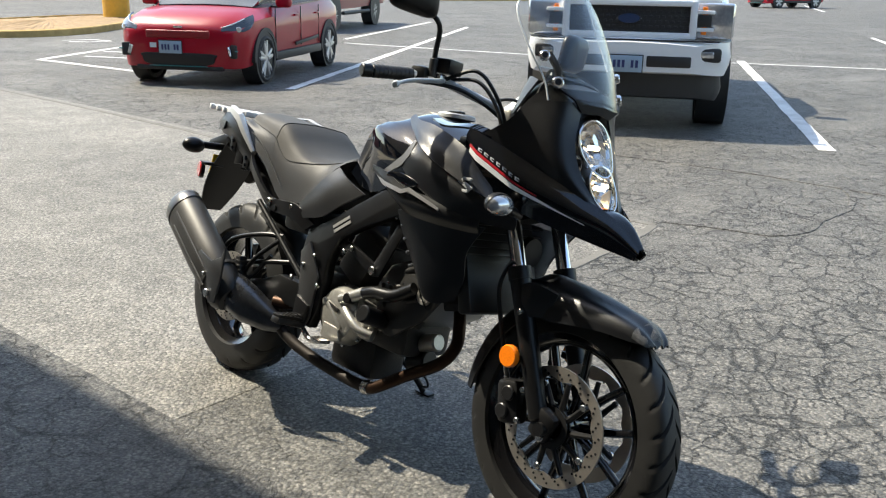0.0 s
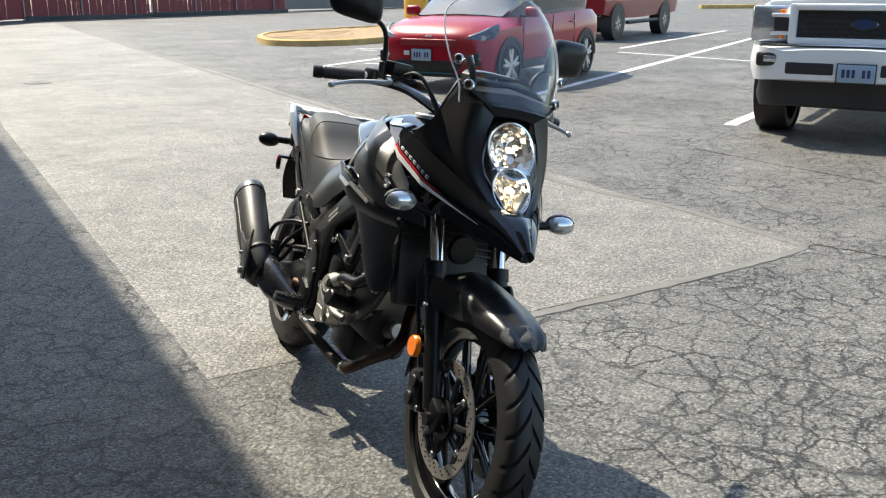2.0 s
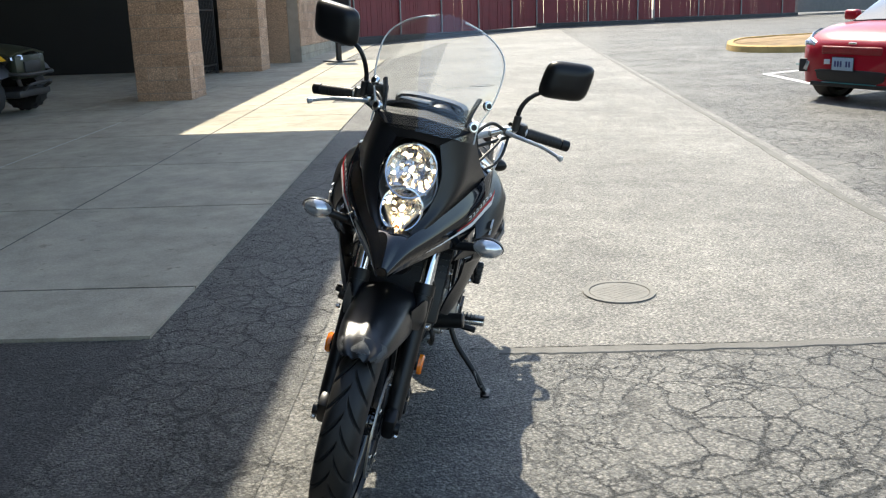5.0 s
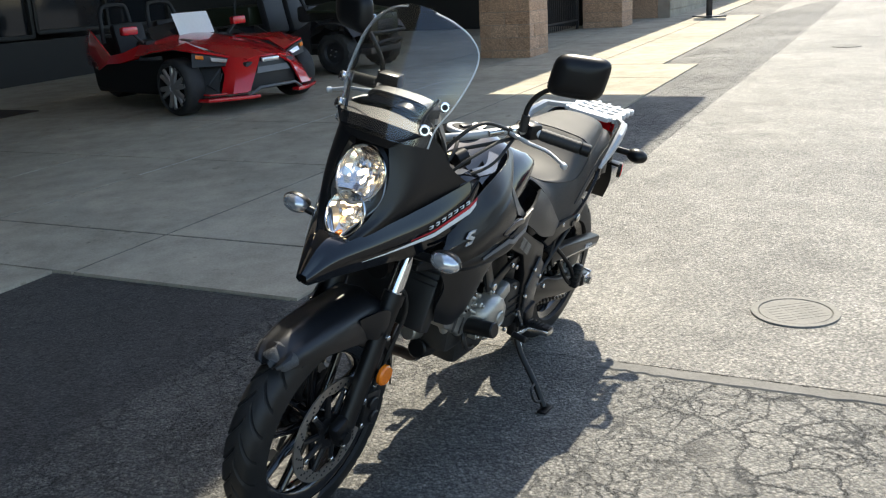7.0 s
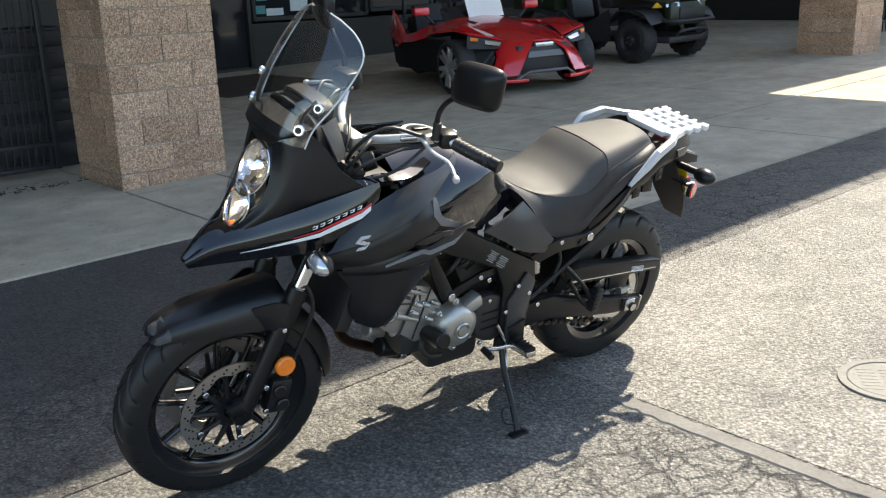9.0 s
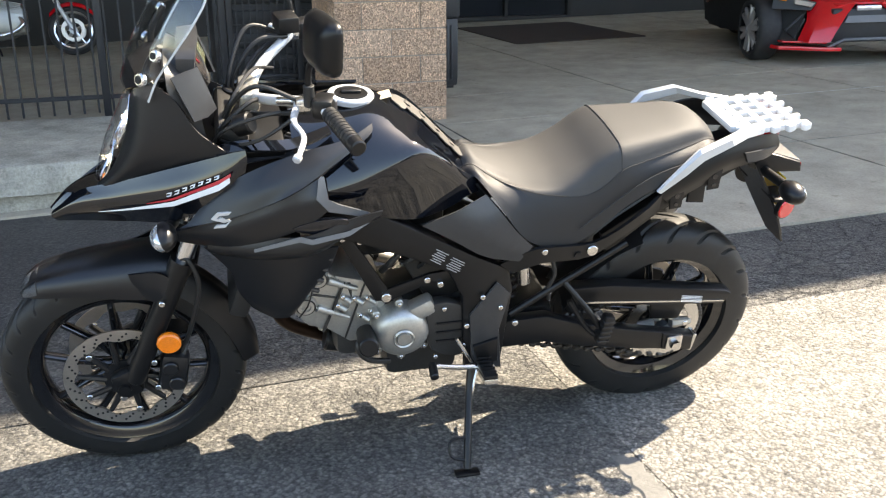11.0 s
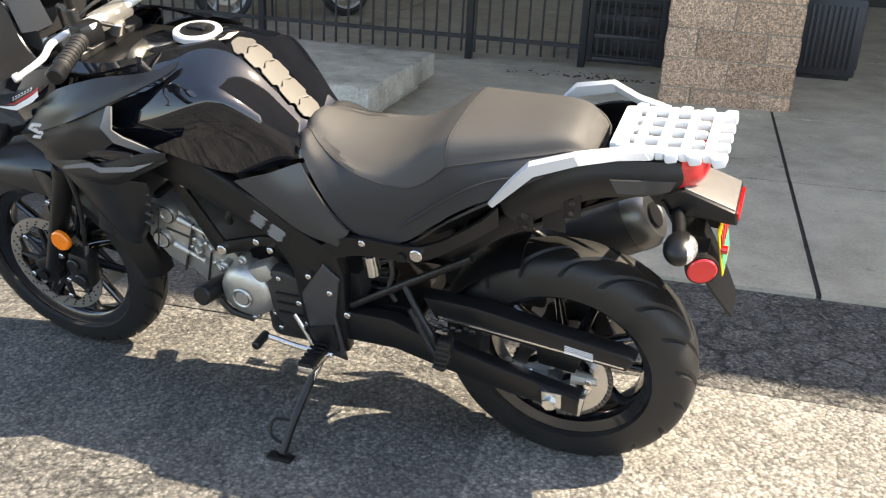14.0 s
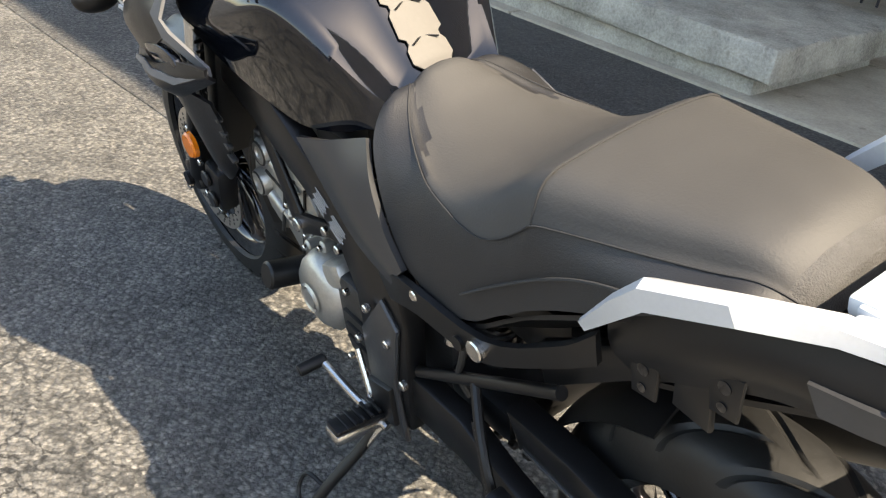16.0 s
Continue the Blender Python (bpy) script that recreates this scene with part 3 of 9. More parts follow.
# shopfront doors and windows
def shop_opening(name, a0, a1, z0, z1, panes, label):
    top = thing(name, label, "window" if "window" in name else "door", kind="structure", m=AB)
    base = ab((a0 + a1) / 2, 10.95).z
    for a in (a0, a1):
        part("window_frame", box((0.07, 0.14, z1 - z0), (a, 10.98, base + (z0 + z1) / 2), 0.006), DARK_WALL, top)
    for h in (z0, z1):
        part("window_frame", box((a1 - a0, 0.14, 0.07), ((a0 + a1) / 2, 10.98, base + h), 0.006), DARK_WALL, top)
    w = (a1 - a0) / panes
    for i in range(panes):
        part("pane", box((w - 0.08, 0.012, z1 - z0 - 0.08), (a0 + w * (i + 0.5), 11.0, base + (z0 + z1) / 2), 0), GLASS_DARK, top)
        if i:
            part("mullion", box((0.06, 0.12, z1 - z0), (a0 + w * i, 10.98, base + (z0 + z1) / 2), 0.006), DARK_WALL, top)


shop_opening("door_1", 3.35, 5.6, 0.05, 2.45, 2, "double glass shop door in dark frames, closed")
shop_opening("window_1", 5.7, 8.1, 0.82, 2.45, 2, "dark shop window above a painted sill wall")
shop_opening("window_2", 8.2, 11.5, 0.82, 2.45, 2, "dark shop window above a painted sill wall")
PAPER = plain("paper notice", (0.55, 0.60, 0.62), 0.8, 0, 30, 0.15)
PAPER_TEAL = plain("teal notice", (0.07, 0.22, 0.24), 0.7, 0, 30, 0.2)
for a, h, w, t, m_ in ((5.85, 1.0, 0.22, 0.14, PAPER_TEAL), (6.15, 0.95, 0.34, 0.12, PAPER), (6.65, 1.05, 0.36, 0.22, PAPER), (5.9, 1.25, 0.2, 0.2, PAPER_TEAL)):
    solid("notice", box((w, 0.006, t), (a, 10.985, ab(a, 10.95).z + h), 0), m_, "small paper notice stuck to the shop window", "notice", group="window notices", m=AB)

# raised concrete step beside the fence
def concrete_step():
    top = thing("concrete_step", "old weathered concrete step block with a chipped overhanging slab", "step", m=AB)
    z = ab(-3.2, 1.8).z
    rng = random.Random(3)
    base = box((2.9, 1.30, 0.15), (-3.15, 2.42, z + 0.06), 0.012)
    part("base", base, CONCRETE_OLD, top)
    bm = box((5.0, 1.42, 0.17), (-4.10, 2.42, z + 0.225), 0.018, segs=2)
    bmesh.ops.subdivide_edges(bm, edges=[e for e in bm.edges if e.calc_length() > 0.4], cuts=40)
    for v in bm.verts:
        v.co += Vector((rng.uniform(-1, 1), rng.uniform(-1, 1), rng.uniform(-1, 1))) * 0.005
    part("slab", bm, CONCRETE_OLD, top)
    part("foot", box((1.6, 1.30, 0.15), (-5.7, 2.42, z + 0.06), 0.012), CONCRETE_OLD, top)


concrete_step()

# far maroon slatted fence, with a low kerb
def slat_fence(p0, p1, high, label):
    top = thing("slat_fence", label, "fence", group="maroon fences")
    p0, p1 = Vector(p0), Vector(p1)
    way = (p1 - p0).normalized()
    turn = Matrix.Rotation(math.atan2(way.y, way.x), 3, "Z")
    length = (p1 - p0).length
    n = int(length / 0.11)
    rng = random.Random(8)
    bm = bmesh.new()
    for i in range(n):
        p = p0 + way * (i + 0.5) * 0.11
        z = ground_z(p.x, p.y)
        box((0.107, 0.012, high), (p.x + rng.uniform(-0.012, 0.012), p.y, z + 0.10 + high / 2 + rng.uniform(-0.01, 0.01)), 0, turn, bm)
    tagged(part("slats", bm, RED_SLAT, top), kind="stuff")
    for i in range(int(length / 2.4) + 1):
        p = p0 + way * min(length, i * 2.4)
        z = ground_z(p.x, p.y)
        part("post", rod((p.x + way.y * 0.05, p.y - way.x * 0.05, z), (p.x + way.y * 0.05, p.y - way.x * 0.05, z + high + 0.15), 0.03, 10), GALV, top)
    mid = (p0 + p1) / 2
    bm = box((length, 0.30, 0.30), (mid.x, mid.y, ground_z(mid.x, mid.y) + 0.02), 0.03, turn)
    part("kerb", bm, ASPHALT_DARK, top)


P = [ab(a, b).xy for a, b in ((25.5, 3.6), (36.9, -4.5), (37.6, -5.6), (38.7, -9.8), (42.0, -17.2), (47.0, -29.0))]
slat_fence(P[0], P[1], 2.1, "maroon slatted chain-link fence along the lot")
slat_fence(P[1], P[3], 2.1, "maroon slatted fence panel with a gate in it")
slat_fence(P[3], P[4], 2.1, "maroon slatted fence closing the lot")
far = [ab(a, b).xy for a, b in ((43.0, -17.5), (50.0, -36.0))]
p0, p1 = far
turn = Matrix.Rotation(math.atan2((p1 - p0).y, (p1 - p0).x), 3, "Z")
mid = (p0 + p1) / 2
solid("wall_far", box(((p1 - p0).length, 0.3, 2.6), (mid.x, mid.y, ground_z(mid.x, mid.y) + 1.3), 0.02, turn), plain("far grey wall", (0.2, 0.19, 0.18), 0.8, 0, 6, 0.2), "low grey wall at the far side of the lot", "wall", kind="structure")

# sign post on the walkway
post = thing("sign_post", "black steel post with a dark sign box and flat foot plate", "sign post")
c = ab(19.05, 1.62, 0.02)
part("foot_plate", box((0.75, 0.5, 0.03), (c.x, c.y, c.z + 0.015), 0.008), IRON, post)
part("pole", box((0.11, 0.11, 1.5), (c.x, c.y, c.z + 0.77), 0.01), IRON, post)
part("sign_box", box((0.75, 0.12, 0.9), (c.x, c.y, c.z + 1.15), 0.02, Matrix.Rotation(radians(35), 3, "Z")), IRON, post)

# manhole covers and a stain
def manhole(a, b, r, lift=0.006):
    c = ab(a, b)
    top = thing("manhole_cover", "round grey iron manhole cover set in the asphalt", "manhole", group="manhole covers")
    tilt = Matrix.Translation(c + Vector((0, 0, lift))) @ Vector((0, 0, 1)).rotation_difference(Vector((0.0157, -0.0145, 1))).to_matrix().to_4x4()
    rim = turned([(r, -0.004), (r * 0.99, 0.004), (r * 0.84, 0.004), (r * 0.82, -0.002)], (0, 0, 0), "Z", 40)
    lid = turned([(0.0, 0.002), (r * 0.80, 0.002), (r * 0.815, -0.002)], (0, 0, 0), "Z", 40)
    top.matrix_world = tilt
    part("rim", rim, MANHOLE, top)
    lid_ob = part("lid", lid, MANHOLE, top)
    for i in range(7):
        for k in range(3):
            part("lug", box((r * 0.06, r * 0.34, 0.002), ((i - 3) * r * 0.15, (k - 1) * r * 0.42, 0.0022), 0.001, None, None, 1), MANHOLE, lid_ob)


MANHOLE = plain("worn cast iron", (0.165, 0.158, 0.142), 0.8, 0.0, 70, 0.35, 0.4)
manhole(0.53, -2.24, 0.185)
manhole(11.9, -1.75, 0.20)

# painted bay lines
def stripe(p0, p1, w, lift=0.006):
    p0, p1 = Vector(p0), Vector(p1)
    way = (p1 - p0).normalized()
    side = Vector((-way.y, way.x)) * w / 2
    rng = random.Random(int(p0.x * 7 + p0.y))
    bm = bmesh.new()
    n = max(2, int((p1 - p0).length / 0.25))
    rows = []
    for i in range(n + 1):
        p = p0 + (p1 - p0) * i / n
        j = rng.uniform(-0.008, 0.008)
        rows.append([bm.verts.new((*(p + side * s + side.normalized() * j), ground_z(*(p + side * s)) + lift)) for s in (-1, 1)])
    for a, b in zip(rows, rows[1:]):
        bm.faces.new((a[0], a[1], b[1], b[0]))
    solid("bay_line", bm, WHITE_LINE, "worn white painted parking line on asphalt", "parking line", group="bay lines", kind="structure")


for p0, p1, w in (((4.60, 18.2), (3.22, 8.74), 0.15), ((0.30, 10.5), (1.55, 18.3), 0.14), ((-2.46, 12.1), (-0.95, 27.5), 0.13), ((-3.2, 20.3), (0.75, 18.45), 0.10), ((0.75, 18.45), (12.0, 16.1), 0.10),
                  ((-7.3, 15.1), (-4.9, 13.6), 0.12), ((-7.3, 15.1), (-7.0, 19.0), 0.12), ((-6.9, 15.9), (-4.6, 15.4), 0.10), ((-7.0, 16.9), (-4.6, 16.4), 0.10), ((-7.05, 17.9), (-4.6, 17.4), 0.10),
                  ((17.6, 59.0), (15.3, 47.8), 0.15), ((10.0, 26.7), (9.3, 23.0), 0.12), ((-3.4, 21.5), (-2.2, 30.0), 0.12)):
    stripe(p0, p1, w)
# disabled-bay mark, a bent stroke and a ring
for p0, p1 in (((-8.9, 19.2), (-8.4, 19.6)), ((-8.4, 19.6), (-7.9, 19.3)), ((-8.6, 18.9), (-8.2, 18.95)), ((-8.2, 18.95), (-7.9, 19.3))):
    stripe(p0, p1, 0.10)

# kerbed island with dry mulch, and a yellow bollard
MULCH = plain("dry mulch", (0.28, 0.19, 0.10), 0.95, 0, 90, 0.5, 1.0)
island = thing("kerb_island", "yellow painted kerb island filled with dry mulch", "island")
outline = catmull([(-12.75, 20.95, 0), (-11.9, 19.9, 0), (-11.1, 19.4, 0), (-10.2, 19.6, 0), (-9.5, 20.5, 0), (-9.25, 22.2, 0), (-9.6, 25.2, 0), (-10.3, 27.3, 0), (-11.6, 27.5, 0), (-12.3, 26.4, 0), (-13.0, 24.2, 0), (-13.3, 22.4, 0), (-12.75, 20.95, 0)], 6)[:-1]
c = Vector((-11.2, 23.4, 0))
rings = []
for scale, h in ((1.0, 0.0), (0.995, 0.13), (0.985, 0.15), (0.94, 0.15), (0.93, 0.06)):
    rings.append([Vector(((c + (p - c) * scale).x, (c + (p - c) * scale).y, ground_z(p.x, p.y) + h)) for p in outline])
part("kerb", ring_loft(rings, caps=False), YELLOW_LINE, island)
bm = bmesh.new()
rng = random.Random(5)
mid = bm.verts.new((c.x, c.y, ground_z(c.x, c.y) + 0.16))
edge = [bm.verts.new((*(c + (p - c) * 0.935).xy, ground_z(p.x, p.y) + 0.10)) for p in outline]
for i in range(len(edge)):
    bm.faces.new((edge[i], edge[(i + 1) % len(edge)], mid))
bmesh.ops.subdivide_edges(bm, edges=bm.edges[:], cuts=4, use_grid_fill=True)
for v in bm.verts:
    v.co.z += rng.uniform(0, 0.03)
part("mulch", bm, MULCH, island)
BOLLARD = plain("yellow bollard paint", (0.62, 0.33, 0.03), 0.5, 0, 12, 0.15)
p = (-10.7, 26.3)
solid("bollard", turned([(0.0, 1.3), (0.32, 1.3), (0.36, 1.25), (0.36, -0.1)], (*p, ground_z(*p) + 0.1), "Z", 28), BOLLARD, "thick yellow painted concrete bollard on the island", "bollard")
solid("far_kerb", box((9.0, 0.4, 0.25), (-2.5, 55.0, ground_z(-2.5, 55) + 0.1), 0.04, Matrix.Rotation(radians(30), 3, "Z")), YELLOW_LINE, "yellow kerb at the far side of the lot", "kerb", kind="structure")

# ---- vehicles ----
CAR_RED = plain("red metallic car paint", (0.30, 0.003, 0.016), 0.36, 0.0, 700, 0.08, 0, 0.45, 0.25)
CAR_DARKRED = plain("dark red truck paint", (0.20, 0.006, 0.010), 0.42, 0.0, 700, 0.1, 0, 1.0, 0.25)
CAR_WHITE = plain("white car paint", (0.78, 0.79, 0.80), 0.3, 0, 300, 0.03, 0, 1.0)
TRIM = plain("black car trim", (0.02, 0.02, 0.021), 0.55, 0, 200, 0.25)
CAR_GLASS = plain("tinted car glass", (0.03, 0.04, 0.043), 0.03, 0, 4, 0.1, 0, 1.0)
RUBBER = plain("tyre rubber", (0.016, 0.016, 0.017), 0.7, 0, 120, 0.3, 0.2, dust=0.05)
ALLOY = plain("silver alloy", (0.55, 0.55, 0.56), 0.3, 0.9, 90, 0.1)
CHROME = plain("chrome", (0.75, 0.76, 0.78), 0.12, 1.0, 50, 0.04)
SPOKE_SHADE = plain("painted shade behind spokes", (0.004, 0.004, 0.004), 0.9)
SPOKE = plain("machined wheel spokes", (0.50, 0.50, 0.51), 0.35, 0.8, 90, 0.1)
LAMP_CLEAR = plain("lamp reflector", (0.62, 0.64, 0.66), 0.12, 0.7, 40, 0.3, 0, 1.0)
AMBER = plain("amber lens", (0.85, 0.20, 0.01), 0.2, 0, 200, 0.2, 0.1, 0.6)
PLATE_BLUE = plain("number plate", (0.30, 0.40, 0.50), 0.4, 0, 40, 0.1)
PLATE_INK = plain("plate ink", (0.03, 0.04, 0.14), 0.5, 0, 40, 0.1)
HEADLAMP_DARK = plain("dark lamp glass", (0.05, 0.055, 0.06), 0.12, 0.3, 60, 0.3, 0, 1.0)
TEAL = plain("teal trim", (0.01, 0.16, 0.18), 0.3, 0, 40, 0.1)


def car_wheel(top, x, y, r, width, side, spokes=5, dark=False):
    """Tyre, rim and spokes; y is the outer face, side its direction."""
    wheel = part("wheel", turned([(r * 0.72, 0.01), (r * 0.755, -0.005), (r * 0.77, -0.02), (r * 0.77, -width)], (0, 0, 0), "Y", 32), TRIM, top)
    s = side
    wheel.data.transform(Matrix.Translation((x, y, r)) @ Matrix.Diagonal((1, s, 1, 1)))
    tyre = turned([(r * 0.755, 0.0), (r * 0.84, 0.012), (r * 0.93, 0.0), (r, -0.035), (r, -width + 0.035), (r * 0.93, -width), (r * 0.755, -width)], (0, 0, 0), "Y", 40)
    bmesh.ops.transform(tyre, matrix=Matrix.Translation((x, y, r)) @ Matrix.Diagonal((1, s, 1, 1)), verts=tyre.verts)
    part("tyre", tyre, RUBBER, wheel)
    # near-black disc in place of a brake paints the shade behind the spokes
    back = turned([(0.0, -0.06), (r * 0.74, -0.06)], (0, 0, 0), "Y", 24)
    bmesh.ops.transform(back, matrix=Matrix.Translation((x, y, r)) @ Matrix.Diagonal((1, s, 1, 1)), verts=back.verts)
    part("brake", back, SPOKE_SHADE, wheel)
    hub = turned([(0.0, 0.006), (r * 0.12, 0.006), (r * 0.16, -0.01), (r * 0.16, -0.05)], (0, 0, 0), "Y", 20)
    bmesh.ops.transform(hub, matrix=Matrix.Translation((x, y, r)) @ Matrix.Diagonal((1, s, 1, 1)), verts=hub.verts)
    part("hub", hub, SPOKE, wheel)
    for k in range(spokes):
        t = 2 * math.pi * k / spokes + 0.3
        for d in (-0.13, 0.13):
            bm = bmesh.new()
            a, b = t + d * 0.6, t + d * 1.5
            pa, pb = Vector((math.cos(a) * r * 0.13, 0.0, math.sin(a) * r * 0.13)), Vector((math.cos(b) * r * 0.75, 0.0, math.sin(b) * r * 0.75))
            tube([pa, pb], (r * 0.075, r * 0.055), 8, 1, bm, 1.5, (0, 1, 0))
            bmesh.ops.transform(bm, matrix=Matrix.Translation((x, y - s * 0.01, r)) @ Matrix.Diagonal((1, s, 1, 1)), verts=bm.verts)
            part("spoke", bm, SPOKE, wheel)
    return wheel


def body_loft(stations, steps=4, power=0.5, n=7):
    """A car body: stations of x, half width, low edge, waist, top edge, half width at the top."""
    rows = []
    for x, w, z0, zm, z1, wt in stations:
        half = [(wt * 0.0, z1 + 0.015), (wt * 0.55, z1 + 0.008), (wt, z1 - 0.01), (w * 0.985, (z1 + zm) / 2 + 0.02), (w, zm), (w * 0.985, (zm + z0) / 2), (w * 0.955, z0), (w * 0.5, z0), (0, z0)]
        rows.append([(x, y, z) for y, z in half])
    cols = list(zip(*rows))
    fine = [catmull(col, steps) for col in cols]
    rings = []
    for i in range(len(fine[0])):
        half = [f[i] for f in fine]
        whole = half + [Vector((p.x, -p.y, p.z)) for p in half[-2:0:-1]]
        rings.append(whole)
    return ring_loft(rings)


def number_plate(top, x, z, y=0.0, w=0.31, h=0.155):
    bm = box((0.008, w, h), (x, y, z), 0.003)
    plate_ob = part("number_plate", bm, PLATE_BLUE, top, "pale blue number plate")
    for i in range(6):
        if i != 3:
            part("letter_bar", box((0.004, 0.026, 0.07), (x + 0.006, y + (i - 2.5) * 0.042, z), 0), PLATE_INK, plate_ob)
    part("plate_frame", box((0.006, w + 0.02, h + 0.02), (x - 0.004, y, z), 0.003), TRIM, plate_ob)


def suv(m):
    """Red compact crossover; origin on the ground under its nose, x ahead."""
    top = thing("red_car", "shiny red compact crossover with a front door ajar", "car", m=m)
    body = body_loft([(-4.30, 0.70, 0.45, 0.75, 0.98, 0.62), (-4.15, 0.84, 0.33, 0.75, 1.02, 0.74), (-3.4, 0.90, 0.30, 0.72, 1.03, 0.82), (-2.4, 0.90, 0.30, 0.70, 1.00, 0.84), (-1.35, 0.90, 0.30, 0.70, 0.99, 0.80), (-0.80, 0.90, 0.30, 0.68, 0.97, 0.72), (-0.50, 0.895, 0.27, 0.66, 0.93, 0.70), (-0.26, 0.865, 0.25, 0.62, 0.87, 0.66), (-0.10, 0.76, 0.24, 0.56, 0.80, 0.56), (-0.03, 0.62, 0.25, 0.53, 0.75, 0.46), (0.0, 0.46, 0.28, 0.50, 0.70, 0.36)])
    part("body", body, CAR_RED, top)
    glass_house = body_loft([(-4.2, 0.60, 0.98, 1.10, 1.16, 0.50), (-3.9, 0.72, 0.98, 1.22, 1.48, 0.55), (-2.9, 0.76, 0.98, 1.25, 1.56, 0.60), (-2.0, 0.76, 0.97, 1.22, 1.52, 0.58), (-1.5, 0.74, 0.96, 1.12, 1.28, 0.62), (-1.02, 0.70, 0.92, 0.97, 1.00, 0.66)])
    part("glasshouse", glass_house, CAR_GLASS, top, "tinted windows and windscreen")
    part("roof", body_loft([(-4.1, 0.52, 1.46, 1.48, 1.50, 0.48), (-3.0, 0.60, 1.55, 1.57, 1.60, 0.55), (-2.0, 0.58, 1.52, 1.54, 1.56, 0.52)]), CAR_RED, top)
    for s in (1, -1):
        for x in (-3.55, -0.86):
            bm = turned([(0.40, 0.0), (0.40, -0.10), (0.345, -0.10), (0.345, 0.0), (0.40, 0.0)], (0, 0, 0), "Y", 32)
            bmesh.ops.bisect_plane(bm, geom=bm.verts[:] + bm.edges[:] + bm.faces[:], plane_co=(0, 0, -0.03), plane_no=(0, 0, 1), clear_inner=True)
            bmesh.ops.transform(bm, matrix=Matrix.Translation((x, s * 0.912, 0.335)) @ Matrix.Diagonal((1, s, 1, 1)), verts=bm.verts)
            part("wheel_arch", bm, TRIM, top, "matt black wheel arch")
            well = turned([(0.0, 0.0), (0.35, 0.0), (0.35, -0.22)], (0, 0, 0), "Y", 28)
            bmesh.ops.transform(well, matrix=Matrix.Translation((x, s * 0.904, 0.335)) @ Matrix.Diagonal((1, s, 1, 1)), verts=well.verts)
            part("wheel_well", well, TRIM, top)
            car_wheel(top, x, s * 0.908, 0.325, 0.2, s)
        part("sill", box((1.9, 0.05, 0.12), (-2.2, s * 0.885, 0.33), 0.02), TRIM, top)
        part("door_moulding", box((1.0, 0.02, 0.05), (-2.5, s * 0.905, 0.48), 0.008, Matrix.Rotation(radians(3), 3, "Y")), TRIM, top)
        for x in (-1.25, -2.25, -3.05):
            part("door_gap", box((0.006, 0.012, 0.55), (x, s * 0.898, 0.70), 0), TRIM, top)
        for x in (-2.05, -2.95):
            part("door_handle", box((0.16, 0.03, 0.025), (x, s * 0.905, 0.86), 0.01), CAR_RED, top)
        mirror = part("wing_mirror", box((0.13, 0.22, 0.14), (-1.35, s * 0.99, 1.05), 0.045, segs=3), CAR_RED, top)
        part("mirror_foot", box((0.07, 0.14, 0.03), (-1.36, s * 0.87, 0.99), 0.01), TRIM, mirror)
        lamp = part("headlight", sheet([[(-0.08, s * 0.56, 0.748), (-0.17, s * 0.70, 0.802), (-0.36, s * 0.790, 0.860), (-0.60, s * 0.842, 0.902)], [(-0.055, s * 0.585, 0.710), (-0.14, s * 0.745, 0.735), (-0.31, s * 0.862, 0.775), (-0.52, s * 0.885, 0.845)], [(-0.055, s * 0.590, 0.690), (-0.13, s * 0.765, 0.695), (-0.26, s * 0.872, 0.720), (-0.40, s * 0.895, 0.770)]], 0.020, 4), HEADLAMP_DARK, top, "swept dark headlight with a clear projector")
        part("projector", rod((-0.17, s * 0.775, 0.735), (-0.140, s * 0.800, 0.735), 0.036, 18, bevel=0.006), LAMP_CLEAR, lamp)
        part("lamp_strip", tube([(-0.07, s * 0.585, 0.752), (-0.165, s * 0.725, 0.806), (-0.36, s * 0.810, 0.866)], 0.008, 8, 3), LAMP_CLEAR, lamp)
        fog = part("fog_lamp_pocket", box((0.05, 0.22, 0.17), (-0.075, s * 0.705, 0.46), 0.02, Matrix.Rotation(radians(s * -38), 3, "Z")), TRIM, top)
        part("fog_lamp_bar", box((0.02, 0.24, 0.014), (-0.045, s * 0.725, 0.47), 0.004, Matrix.Rotation(radians(s * -38), 3, "Z")), TEAL, fog)
        part("day_lamp", box((0.02, 0.05, 0.12), (-0.028, s * 0.685, 0.46), 0.006, Matrix.Rotation(radians(s * -38), 3, "Z") @ Matrix.Rotation(radians(20 * s), 3, "X")), LAMP_CLEAR, fog)
    part("grille", box((0.05, 0.88, 0.10), (-0.008, 0, 0.665), 0.03, segs=3), plain("textured red grille", (0.22, 0.004, 0.01), 0.45, 0, 900, 0.4, 1.0), top)
    intake = plate([(-0.50, 0.37), (-0.44, 0.425), (0.44, 0.425), (0.50, 0.37), (0.38, 0.275), (-0.38, 0.275)], -0.03, 0.03, 0.012, None, 3)
    bmesh.ops.transform(intake, matrix=Matrix.Translation((-0.010, 0, 0)) @ Matrix.Rotation(radians(90), 4, "Z"), verts=intake.verts)
    part("air_intake", intake, plain("black mesh grille", (0.010, 0.010, 0.011), 0.5, 0, 90, 0.6, 1.0), top)
    part("intake_line", box((0.02, 0.80, 0.012), (0.022, 0, 0.265), 0.004), TEAL, top)
    part("badge", box((0.02, 0.12, 0.025), (-0.022, 0, 0.752), 0.008), CHROME, top)
    part("lower_lip", box((0.12, 1.2, 0.06), (-0.06, 0, 0.24), 0.02), TRIM, top)
